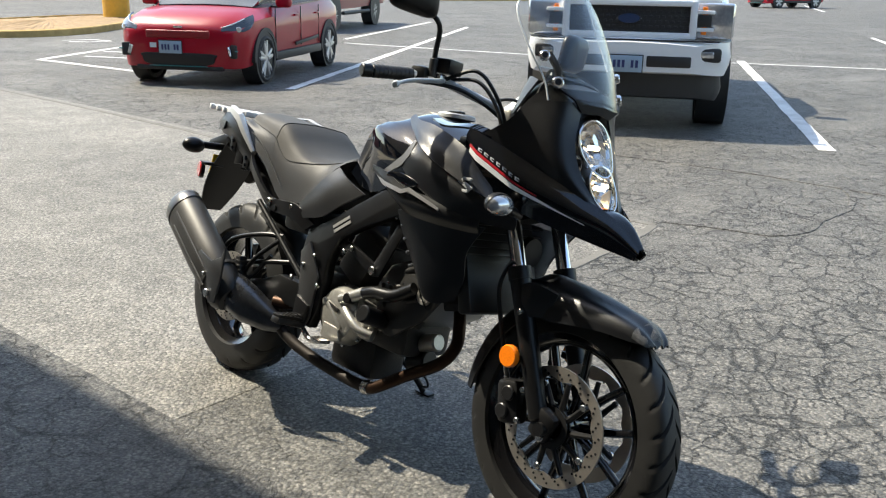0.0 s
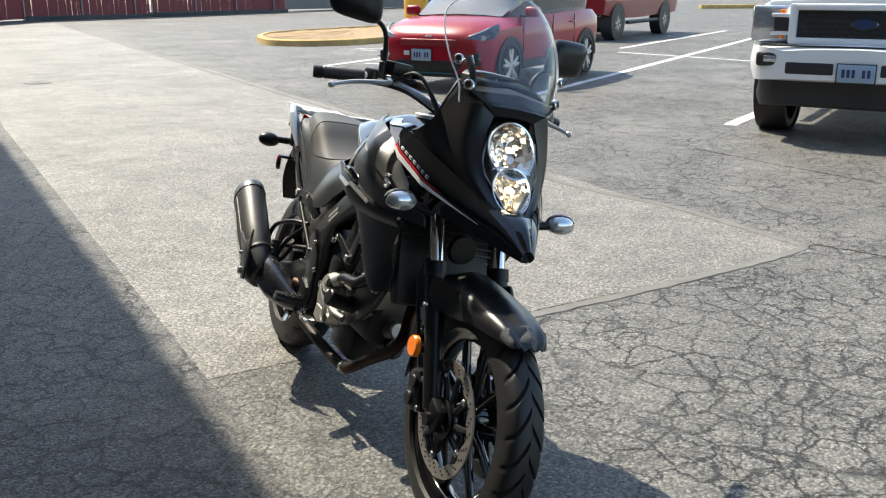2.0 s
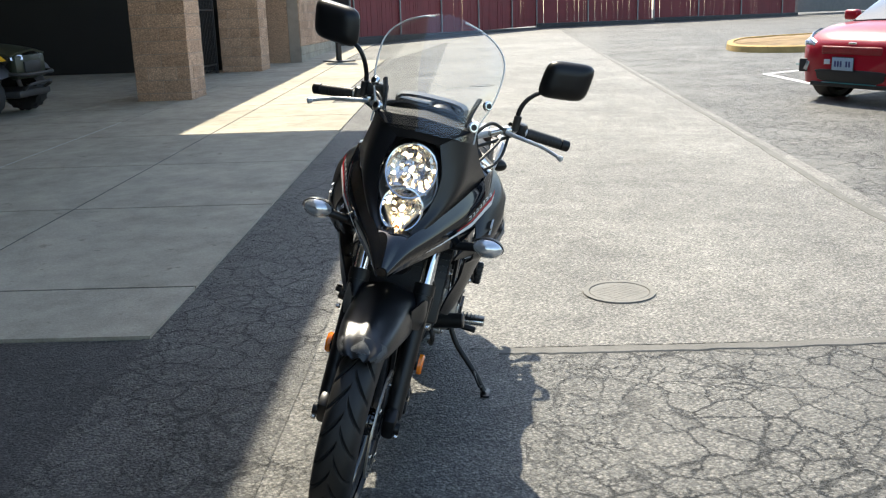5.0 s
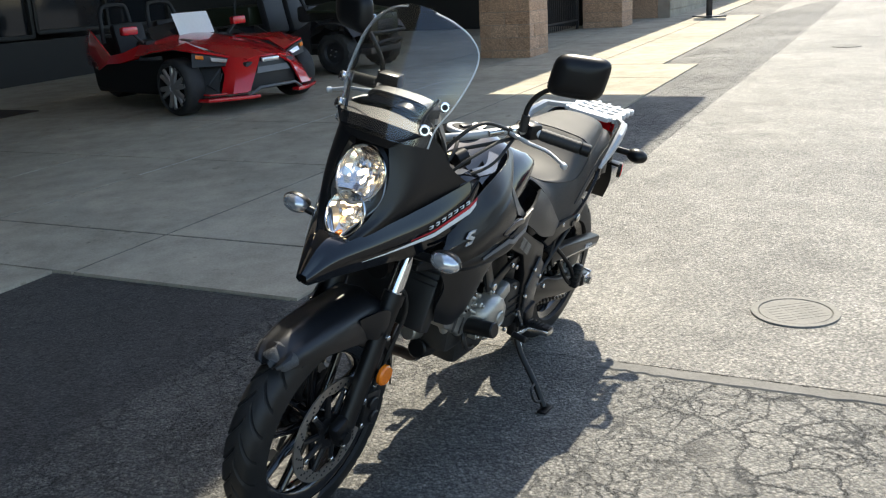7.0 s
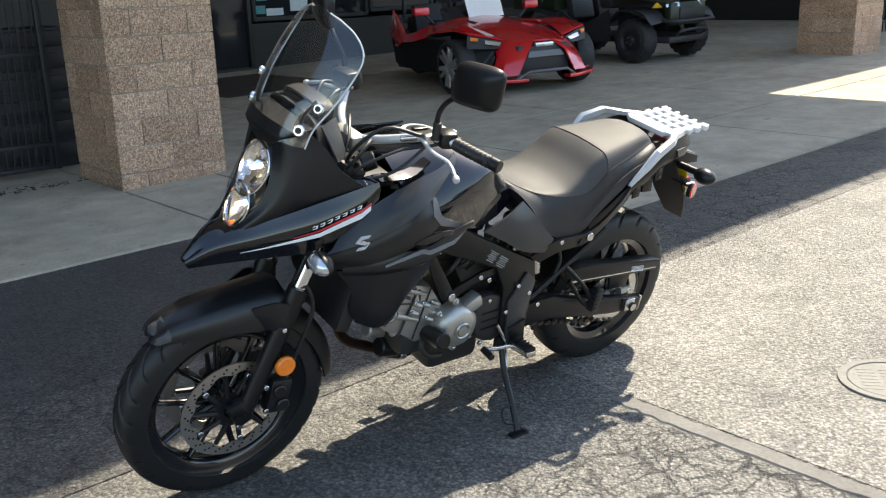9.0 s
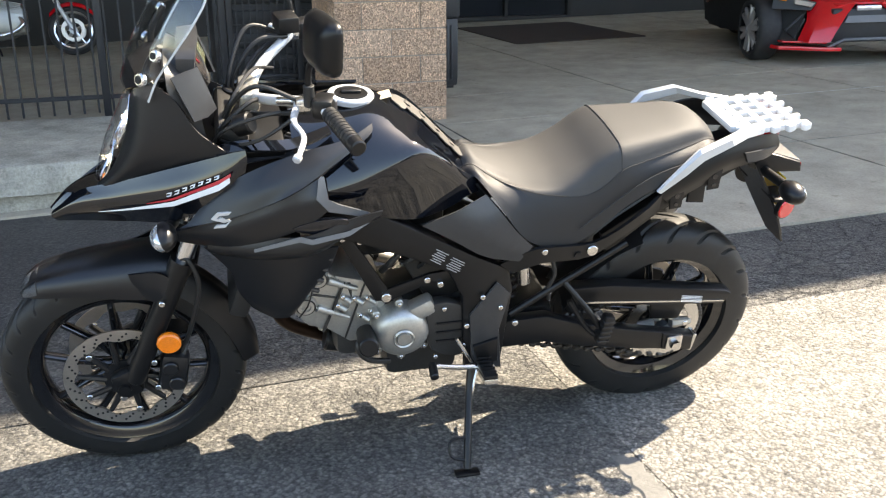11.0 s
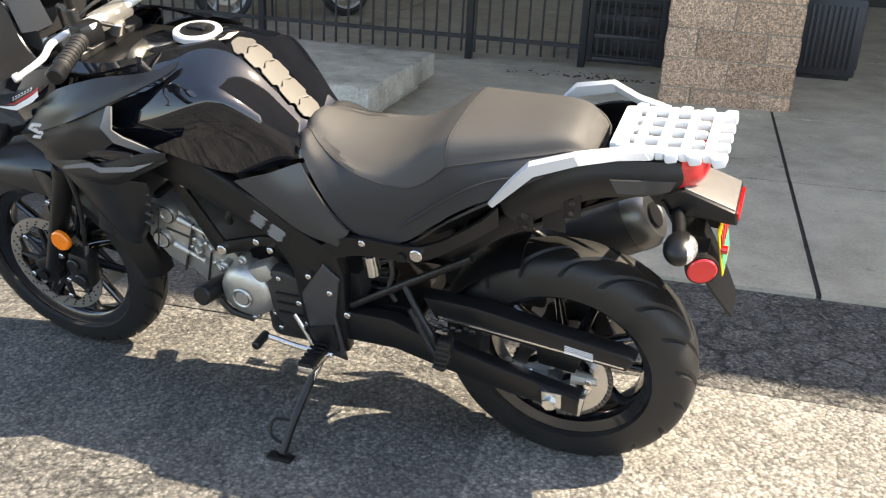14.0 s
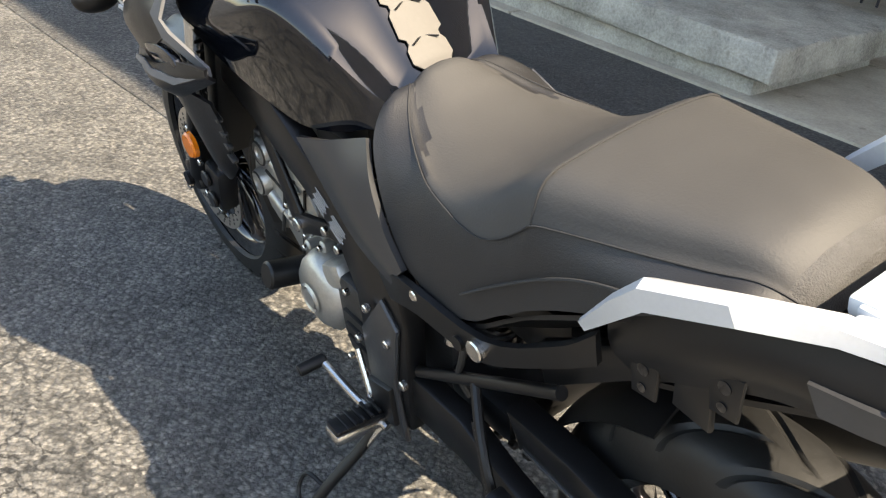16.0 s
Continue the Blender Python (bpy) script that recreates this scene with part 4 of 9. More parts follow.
    part("sticker", box((0.01, 0.09, 0.06), (0.016, -0.34, 0.52), 0.003), PAPER, top)
    number_plate(top, 0.028, 0.50, -0.10)
    door = plate([(-2.25, 0.42), (-1.28, 0.36), (-1.25, 0.9), (-1.32, 1.0), (-2.28, 1.0)], -0.04, 0.04, 0.012)
    hinge = Matrix.Translation((-1.25, -0.90, 0)) @ Matrix.Rotation(radians(-50), 4, "Z") @ Matrix.Translation((1.25, 0, 0))
    bmesh.ops.transform(door, matrix=hinge, verts=door.verts)
    part("open_door", door, CAR_RED, top, "opened front passenger door")
    for ob in [o for o in top.children_recursive if not o.name.startswith(("wheel", "tyre", "brake", "hub", "spoke"))]:
        for v in ob.data.vertices:
            if v.co.x > -0.55:
                v.co.x = -0.55 + (v.co.x + 0.55) * 0.74
    return top


def facing(x, y, forward):
    """A pose on the ground with its x axis along forward and its z axis square to the slope."""
    up = Vector((0.0157, -0.0145, 1)).normalized()
    fx = Vector((*forward, 0)).normalized()
    fx = (fx - up * fx.dot(up)).normalized()
    fy = up.cross(fx)
    return Matrix(((fx.x, fy.x, up.x, x), (fx.y, fy.y, up.y, y), (fx.z, fy.z, up.z, ground_z(x, y)), (0, 0, 0, 1)))


red = suv(facing(-3.92, 11.98, (-0.125, -0.992)))


def pickup(name, m, paint, label, dark_wheels, white):
    """Full-size pickup; origin on the ground under its bumper, x ahead."""
    top = thing(name, label, "pickup truck", m=m)
    body = body_loft([(-5.75, 0.95, 0.62, 0.95, 1.30, 0.93), (-5.5, 1.0, 0.58, 0.95, 1.34, 0.96), (-4.0, 1.01, 0.55, 0.95, 1.34, 0.97), (-2.3, 1.01, 0.52, 0.95, 1.33, 0.96), (-1.0, 1.01, 0.55, 0.95, 1.30, 0.94), (-0.35, 0.99, 0.62, 0.95, 1.27, 0.92), (-0.14, 0.97, 0.66, 0.95, 1.24, 0.90)])
    part("body", body, paint, top)
    part("hood", body_loft([(-1.9, 0.90, 1.24, 1.30, 1.36, 0.82), (-1.0, 0.90, 1.22, 1.28, 1.36, 0.82), (-0.35, 0.88, 1.18, 1.26, 1.34, 0.80), (-0.14, 0.86, 1.16, 1.22, 1.29, 0.78)]), paint, top)
    part("cab", body_loft([(-3.9, 0.85, 1.3, 1.5, 1.9, 0.68), (-3.0, 0.86, 1.3, 1.55, 1.95, 0.70), (-2.4, 0.85, 1.3, 1.5, 1.9, 0.68), (-1.75, 0.83, 1.3, 1.33, 1.36, 0.78)]), CAR_GLASS, top)
    for s in (1, -1):
        for x in (-4.55, -0.95):
            car_wheel(top, x, s * 1.0, 0.40, 0.27, s, 6, dark_wheels)
            well = turned([(0.0, 0.0), (0.47, 0.0), (0.47, -0.3)], (0, 0, 0), "Y", 28)
            bmesh.ops.transform(well, matrix=Matrix.Translation((x, s * 1.014, 0.46)) @ Matrix.Diagonal((1, s, 1, 1)), verts=well.verts)
            part("wheel_well", well, TRIM, top)
        part("step_bar", rod((-3.9, s * 1.0, 0.42), (-1.6, s * 1.0, 0.42), 0.05), TRIM, top)
    if not white:
        return top
    # front end: grille in a painted frame, lamps, bumper, valance
    frame_bm = bmesh.new()
    for y, z, w, h in ((0, 1.235, 1.18, 0.06), (0, 0.935, 1.18, 0.06), (0.60, 1.085, 0.07, 0.36), (-0.60, 1.085, 0.07, 0.36)):
        box((0.10, w, h), (-0.02, y, z), 0.02, None, frame_bm)
    part("grille_frame", frame_bm, paint, top)
    part("grille", box((0.06, 1.14, 0.28), (-0.05, 0, 1.085), 0.01), TRIM, top)
    mesh_bm = bmesh.new()
    for r in range(6):
        for k in range(19):
            box((0.012, 0.038, 0.026), (-0.016, -0.52 + k * 0.058 + (0.029 if r % 2 else 0), 0.97 + r * 0.046), 0.004, None, mesh_bm, 1)
    tagged(part("grille_mesh", mesh_bm, BLACK_PLASTIC, top), kind="stuff")
    badge = turned([(0.0, 0.022), (0.10, 0.018), (0.115, 0.0)], (0, 0, 0), "X", 28)
    bmesh.ops.transform(badge, matrix=Matrix.Translation((0.0, 0, 1.09)) @ Matrix.Diagonal((1, 1.05, 0.45, 1)), verts=badge.verts)
    badge_ob = part("badge", badge, CHROME, top, "blue oval badge in a bright rim")
    inner = turned([(0.0, 0.012), (0.098, 0.010)], (0, 0, 0), "X", 28)
    bmesh.ops.transform(inner, matrix=Matrix.Translation((0.014, 0, 1.09)) @ Matrix.Diagonal((1, 1.05, 0.45, 1)), verts=inner.verts)
    part("badge_face", inner, plain("badge blue", (0.02, 0.04, 0.10), 0.3), badge_ob)
    for s in (1, -1):
        lamp = part("headlight", box((0.12, 0.36, 0.33), (-0.10, s * 0.80, 1.08), 0.03, Matrix.Rotation(radians(-12 * s), 3, "Z")), LAMP_CLEAR, top, "clear headlight with amber side")
        part("amber_lens", box((0.03, 0.05, 0.26), (-0.03, s * 0.70, 1.08), 0.01), AMBER, lamp)
        part("lamp_bracket", box((0.05, 0.16, 0.035), (0.0, s * 0.71, 1.16), 0.01), paint, lamp)
        part("lamp_bracket", box((0.05, 0.16, 0.035), (0.0, s * 0.71, 1.00), 0.01), paint, lamp)
        part("lamp_slot", box((0.05, 0.13, 0.11), (-0.01, s * 0.70, 1.08), 0.012), TRIM, lamp)
        fog = part("fog_pocket", box((0.06, 0.24, 0.13), (0.085, s * 0.76, 0.77), 0.03), TRIM, top)
        part("fog_lamp", box((0.02, 0.12, 0.06), (0.112, s * 0.75, 0.775), 0.015), LAMP_CLEAR, fog)
        part("bumper_slot", box((0.04, 0.42, 0.11), (0.115, s * 0.40, 0.700), 0.02), TRIM, top)
        part("mirror", box((0.16, 0.22, 0.24), (-2.0, s * 1.16, 1.42), 0.05), paint, top)
    bumper = body_loft([(-0.30, 0.98, 0.60, 0.75, 0.90, 0.96), (-0.05, 0.97, 0.58, 0.75, 0.90, 0.95), (0.07, 0.86, 0.58, 0.75, 0.89, 0.84), (0.125, 0.66, 0.60, 0.75, 0.86, 0.64)], 3)
    part("bumper", bumper, paint, top, "white painted steel bumper")
    part("bumper_line", box((0.02, 1.7, 0.015), (0.10, 0, 0.895), 0.004), TRIM, top)
    part("valance", body_loft([(-0.45, 0.92, 0.33, 0.45, 0.60, 0.9), (-0.10, 0.90, 0.33, 0.45, 0.60, 0.9), (0.03, 0.72, 0.36, 0.45, 0.60, 0.72)], 3), TRIM, top, "black lower valance")
    number_plate(top, 0.145, 0.672)
    return top


pickup("white_pickup", facing(1.47, 9.52, (-0.147, -0.989)), CAR_WHITE, "white full-size pickup truck parked nose out in a bay", False, True)
pickup("red_pickup", facing(-5.3, 23.6, (-0.14, -0.99)), CAR_DARKRED, "dark red lifted pickup truck parked behind the red car", True, False)
copy_thing(red, facing(13.2, 53.0, (-0.85, -0.5)))

# ---- the motorcycle: x ahead from the rear axle, y to its left, z up ----
TREAD = plain("worn tread rubber", (0.007, 0.007, 0.007), 0.55, 0, 160, 0.35, 0.2, dust=0.012)
# the tread's rubber again, darkened to paint shade into the grooves
GROOVE_SHADE = plain("tread rubber with painted groove shade", (0.003, 0.003, 0.003), 0.9)
DASH = plain("satin grey dash plastic", (0.030, 0.030, 0.031), 0.40, 0, 700, 0.15, 0.1)
DULL = plain("dull black plastic", (0.006, 0.006, 0.007), 0.55, 0, 600, 0.2, 0.1, 0.0, 0.22)
MATT = plain("matt black fairing", (0.0065, 0.007, 0.0085), 0.34, 0, 900, 0.18, 0.10, 0.0, 0.5)
GLOSS = plain("gloss black paint", (0.003, 0.0038, 0.006), 0.05, 0, 500, 0.2, 0, 0.4, 0.5)
PANEL = plain("dark grey side panel", (0.030, 0.0305, 0.032), 0.30, 0, 900, 0.15, 0.1)
FRAME = plain("satin black frame", (0.006, 0.006, 0.0065), 0.36, 0, 500, 0.2, 0, 0.0, 0.34)
BLACK_METAL = plain("black metal", (0.016, 0.016, 0.017), 0.35, 0.3, 300, 0.25)
RIM_BLACK = plain("gloss black rim", (0.005, 0.005, 0.006), 0.12, 0, 300, 0.2, 0, 0.6)
SEAT = plain("grey-black seat vinyl", (0.043, 0.041, 0.0385), 0.66, 0, 260, 0.12, 0.22, 0.0, 0.45)
# same vinyl on the seat's flanks, their shade put into a darker colour
SEAT_SIDE_SHADE = plain("black seat vinyl", (0.0125, 0.0125, 0.0135), 0.55, 0, 420, 0.14, 0.35)
SEAT_REAR = plain("grained seat vinyl", (0.05, 0.048, 0.046), 0.65, 0, 420, 0.5, 0.9)
GREY_PRINT = plain("grey print", (0.30, 0.30, 0.30), 0.45)
THREAD = plain("seat seam", (0.02, 0.02, 0.02), 0.8, 0, 300, 0.1)
SILVER = plain("silver painted rail", (0.52, 0.53, 0.54), 0.35, 0.25, 200, 0.05)
RACK_WHITE = plain("pale silver rack plastic", (0.62, 0.63, 0.64), 0.45, 0, 300, 0.05, 0.1)
ENGINE = plain("cast engine alloy", (0.42, 0.41, 0.38), 0.38, 0.75, 160, 0.16, 0.25)
# dark castings, and the shade painted on the front cylinder's right side
ENGINE_DARK = plain("dark engine casting and painted shade", (0.035, 0.034, 0.033), 0.45, 0.4, 160, 0.25, 0.3)
STEEL = plain("bright steel", (0.58, 0.57, 0.55), 0.25, 1.0, 140, 0.1)
DISC = plain("brake disc steel", (0.60, 0.55, 0.49), 0.42, 1.0, 220, 0.12)
EXHAUST = plain("browned exhaust pipe", (0.040, 0.022, 0.014), 0.45, 0.85, 30, 0.35)
MUFFLER = plain("dark grey muffler", (0.055, 0.054, 0.053), 0.45, 0.5, 300, 0.15)
CHAIN = plain("oiled chain", (0.08, 0.07, 0.06), 0.4, 0.8, 300, 0.3)
RED_LENS = plain("red lens", (0.55, 0.008, 0.012), 0.15, 0, 400, 0.15, 0.2, 1.0)
RED_PRINT = plain("red stripe", (0.42, 0.01, 0.02), 0.3)
WHITE_PRINT = plain("white stripe", (0.75, 0.75, 0.75), 0.35)
PLATE_YELLOW = plain("yellow number plate", (0.75, 0.50, 0.01), 0.45, 0, 30, 0.1)
PLATE_GREEN = plain("green plate picture", (0.05, 0.30, 0.16), 0.45, 0, 20, 0.4)
PAD = plain("beige tank pad", (0.075, 0.068, 0.058), 0.6, 0.0, 120, 0.15, 0.1)
SCREEN = glass("clear windscreen", (0.95, 0.96, 0.96))
SCREEN_EDGE = plain("frosted screen edge", (0.55, 0.57, 0.58), 0.25, 0, 100, 0.1)
LENS = glass("clear lens", (1, 1, 1))
CABLE = plain("black rubber hose", (0.012, 0.012, 0.012), 0.5, 0, 200, 0.2)

f_way = Vector((0.74414, -0.66768, -0.02130)).normalized()
l_way = Vector((0.64716, 0.72844, -0.22485))
l_way = (l_way - f_way * l_way.dot(f_way)).normalized()
u_way = f_way.cross(l_way)
rear_axle = Vector((-0.5740, 3.5707, 0.3202))
foot = rear_axle - u_way * 0.318
BIKE = Matrix(((f_way.x, l_way.x, u_way.x, foot.x), (f_way.y, l_way.y, u_way.y, foot.y), (f_way.z, l_way.z, u_way.z, foot.z), (0, 0, 0, 1))) @ pose(0, -0.026, -0.006, -1.0, 0, -0.4)
bike = thing("motorcycle", "black adventure motorcycle leaning on its side stand", "motorcycle", m=BIKE)


def both(fn):
    """Calls fn for the left (1) and the right side (-1)."""
    return [fn(1), fn(-1)]


def mirrored(bm, s):
    if s < 0:
        bmesh.ops.scale(bm, vec=(1, -1, 1), verts=bm.verts)
    return bm


def bolt(parent, p, r=0.008, way=(0, 1, 0), mat=STEEL, deep=0.008):
    p, way = Vector(p), Vector(way).normalized()
    bm = rod(p - way * 0.004, p + way * deep, r, 10, bevel=min(0.002, r * 0.3))
    return part("bolt", bm, mat, parent)


# wheels -------------------------------------------------------------
def tread_tyre(c, big, small, half, lobes, slant):
    """A tyre with slanted tread grooves cut into it."""
    prof = []
    for k in range(29):
        t = -1 + 2 * k / 28
        prof.append((small + (big - small) * (1 - abs(t) ** 2.6) ** 0.62, half * math.sin(t * math.pi / 2 * 0.96) / math.sin(math.pi / 2 * 0.96)))
    prof = [(small - 0.004, -half * 0.80)] + prof + [(small - 0.004, half * 0.80)]
    segs = lobes * 12
    bm = bmesh.new()
    rows = []
    for k in range(segs):
        row = []
        for r, y in prof:
            side = abs(y) / half
            t = 2 * math.pi * k / segs - slant * side ** 0.8 * 2 * math.pi / lobes
            cut = r > small + (big - small) * 0.40 and 0.06 < side < 0.94 and (k + (6 if y > 0 else 0)) % 12 < 2
            q = r - (0.006 if cut else 0.0)
            row.append((bm.verts.new((c[0] + q * math.cos(t), c[1] + y, c[2] + q * math.sin(t))), cut))
        rows.append(row)
    for k in range(segs):
        a, b = rows[k], rows[(k + 1) % segs]
        for i in range(len(prof) - 1):
            face = bm.faces.new((a[i][0], a[i + 1][0], b[i + 1][0], b[i][0]))
            # cut faces take the darkened rubber, so groove shade is in the colour
            face.material_index = 1 if a[i][1] and a[i + 1][1] else 0
    return bm


def spin_plate(c, r0, r1, y, thick, segs=56, wave=0.0, waves=10):
    prof = []
    bm = bmesh.new()
    rows = []
    for k in range(segs):
        t = 2 * math.pi * k / segs
        inner = r0 + wave * (0.5 + 0.5 * math.cos(t * waves))
        rows.append([bm.verts.new((c[0] + r * math.cos(t), y + h, c[2] + r * math.sin(t))) for r, h in ((inner, 0), (r1, 0), (r1, thick), (inner, thick))])
    for k in range(segs):
        a, b = rows[k], rows[(k + 1) % segs]
        for i in range(4):
            bm.faces.new((a[i], a[(i + 1) % 4], b[(i + 1) % 4], b[i]))
    return bm


def disc_holes(c, r0, r1, y, s, n):
    bm = bmesh.new()
    for k in range(n):
        t = 2 * math.pi * k / n
        for q in (0, 1, 2):
            r = r0 + (r1 - r0) * (0.2 + 0.3 * q)
            tt = t + q * 0.07
            p = (c[0] + r * math.cos(tt), y, c[2] + r * math.sin(tt))
            rod((p[0], y, p[2]), (p[0], y + s * 0.0012, p[2]), 0.0034, 8, bm)
    return bm


FRONT, REAR = (1.555, 0.0, 0.324), (0.002, -0.004, 0.314)


def front_wheel():
    w = part("front_wheel", turned([(0.222, -0.030), (0.235, -0.034), (0.250, -0.043), (0.256, -0.042), (0.246, -0.030), (0.222, -0.012), (0.218, 0.0), (0.222, 0.012), (0.246, 0.030), (0.256, 0.042), (0.250, 0.043), (0.235, 0.034), (0.222, 0.030), (0.214, 0.022), (0.210, 0.0), (0.214, -0.022)], FRONT, "Y", 72, closed=True), RIM_BLACK, bike, "gloss black cast wheel with worn road tyre")
    part("tyre", tread_tyre(FRONT, 0.324, 0.250, 0.055, 26, 1.1), [TREAD, GROOVE_SHADE], w)
    part("hub", turned([(0.0, -0.06), (0.035, -0.06), (0.045, -0.03), (0.04, 0.0), (0.045, 0.03), (0.035, 0.06), (0.0, 0.06)], FRONT, "Y", 28), RIM_BLACK, w)
    for k in range(10):
        t = 2 * math.pi * k / 10 + 0.2
        d = 0.07 if k % 2 else -0.07
        a = Vector((FRONT[0] + 0.036 * math.cos(t + d), 0, FRONT[2] + 0.036 * math.sin(t + d)))
        m_ = Vector((FRONT[0] + 0.12 * math.cos(t + d * 0.3), 0, FRONT[2] + 0.12 * math.sin(t + d * 0.3)))
        b = Vector((FRONT[0] + 0.218 * math.cos(t - d * 0.6), 0, FRONT[2] + 0.218 * math.sin(t - d * 0.6)))
        part("spoke", tube([a, m_, b], (0.013, 0.010), 10, 3, None, 1.3, (0, 0, 1) if abs(math.cos(t)) > 0.7 else (1, 0, 0)), RIM_BLACK, w)
    for s in (1, -1):
        y = s * 0.066
        disc = part("brake_disc", spin_plate(FRONT, 0.122, 0.160, y, s * 0.005, 60, 0.012, 10), DISC, bike, "drilled steel brake disc")
        tagged(part("drill_holes", disc_holes(FRONT, 0.124, 0.154, y + s * 0.0052, s, 24), BLACK_METAL, disc), kind="stuff")
        for k in range(10):
            t = 2 * math.pi * k / 10
            part("carrier_arm", tube([(FRONT[0] + 0.05 * math.cos(t), y, FRONT[2] + 0.05 * math.sin(t)), (FRONT[0] + 0.125 * math.cos(t + 0.14), y, FRONT[2] + 0.125 * math.sin(t + 0.14))], (0.010, 0.007), 8, 1), BLACK_METAL, disc)
            if k % 2:
                bolt(disc, (FRONT[0] + 0.115 * math.cos(t + 0.14), y + s * 0.004, FRONT[2] + 0.115 * math.sin(t + 0.14)), 0.0095, (0, s, 0), STEEL, 0.006)
        part("carrier", spin_plate(FRONT, 0.030, 0.058, y, s * 0.006, 30), BLACK_METAL, disc)
        if s < 0:
            ring_bm = spin_plate(FRONT, 0.040, 0.056, y + s * 0.012, s * 0.003, 40)
            part("sensor_ring", ring_bm, BLACK_METAL, disc)


front_wheel()


def rear_wheel():
    w = part("rear_wheel", turned([(0.196, -0.046), (0.208, -0.052), (0.222, -0.060), (0.228, -0.058), (0.216, -0.044), (0.196, -0.020), (0.192, 0.0), (0.196, 0.020), (0.216, 0.044), (0.228, 0.058), (0.222, 0.060), (0.208, 0.052), (0.196, 0.046), (0.188, 0.03), (0.184, 0.0), (0.188, -0.03)], REAR, "Y", 72, closed=True), RIM_BLACK, bike, "gloss black cast rear wheel with wide tyre")
    part("tyre", tread_tyre(REAR, 0.318, 0.222, 0.076, 18, 1.25), [TREAD, GROOVE_SHADE], w)
    part("hub", turned([(0.0, -0.08), (0.05, -0.08), (0.06, -0.04), (0.055, 0.0), (0.065, 0.05), (0.05, 0.08), (0.0, 0.08)], REAR, "Y", 28), RIM_BLACK, w)
    for k in range(10):
        t = 2 * math.pi * k / 10 + 0.1
        d = 0.07 if k % 2 else -0.07
        a = Vector((0.045 * math.cos(t + d), 0, 0.318 + 0.045 * math.sin(t + d)))
        b = Vector((0.192 * math.cos(t - d * 0.6), 0, 0.318 + 0.192 * math.sin(t - d * 0.6)))
        part("spoke", tube([a, (a + b) / 2, b], (0.016, 0.011), 10, 2, None, 1.3, (0, 0, 1) if abs(math.cos(t)) > 0.7 else (1, 0, 0)), RIM_BLACK, w)
    disc = part("brake_disc", spin_plate(REAR, 0.095, 0.130, -0.088, -0.005, 50, 0.01, 8), DISC, bike, "drilled rear brake disc")
    tagged(part("drill_holes", disc_holes(REAR, 0.100, 0.128, -0.0934, -1, 20), BLACK_METAL, disc), kind="stuff")
    part("carrier", spin_plate(REAR, 0.03, 0.10, -0.086, -0.003, 8), BLACK_METAL, disc)
    # sprocket with teeth
    bm = bmesh.new()
    rows, n = [], 47 * 4
    for k in range(n):
        t = 2 * math.pi * k / n
        r = 0.118 + (0.005 if k % 4 in (1, 2) else 0.0)
        rows.append([bm.verts.new((q * math.cos(t), h, 0.318 + q * math.sin(t))) for q, h in ((0.085, 0.088), (r, 0.088), (r, 0.095), (0.085, 0.095))])
    for k in range(n):
        a, b = rows[k], rows[(k + 1) % n]
        for i in range(4):
            bm.faces.new((a[i], a[(i + 1) % 4], b[(i + 1) % 4], b[i]))
    sp = part("sprocket", bm, STEEL, bike, "bright steel chain sprocket")
    for k in range(6):
        t = 2 * math.pi * k / 6
        part("sprocket_arm", tube([(0.03 * math.cos(t), 0.088, 0.318 + 0.03 * math.sin(t)), (0.092 * math.cos(t), 0.090, 0.318 + 0.092 * math.sin(t))], (0.02, 0.012), 8, 1), ENGINE, sp)
        bolt(sp, (0.072 * math.cos(t), 0.097, 0.318 + 0.072 * math.sin(t)), 0.009)


rear_wheel()

# chain: plates and rollers as one run
bm = bmesh.new()
run = [(0.50, 0.372)] + [(0.46 - 0.46 * k / 26, 0.365 + 0.072 * (k / 26) ** 1.0) for k in range(1, 27)]
low_run = [(0.50, 0.318)] + [(0.47 - 0.49 * k / 28, 0.312 - 0.115 * (k / 28)) for k in range(1, 29)]
for line in (run, low_run):
    for i, ((x0, z0_), (x1, z1_)) in enumerate(zip(line, line[1:])):
        c_ = ((x0 + x1) / 2, 0.0915 + (0.004 if i % 2 else -0.004), (z0_ + z1_) / 2)
        box((math.hypot(x1 - x0, z1_ - z0_) * 1.12, 0.014, 0.013), c_, 0.004, Matrix.Rotation(-math.atan2(z1_ - z0_, x1 - x0), 3, "Y"), bm, 1)
for k in range(30):
    t = math.pi / 2 + math.pi * k / 29
    box((0.015, 0.014, 0.013), (0.124 * math.cos(t), 0.0915, 0.318 + 0.124 * math.sin(t)), 0.004, Matrix.Rotation(-t + math.pi / 2, 3, "Y"), bm, 1)
tagged(part("drive_chain", bm, CHAIN, bike, "oily drive chain"), kind="stuff")

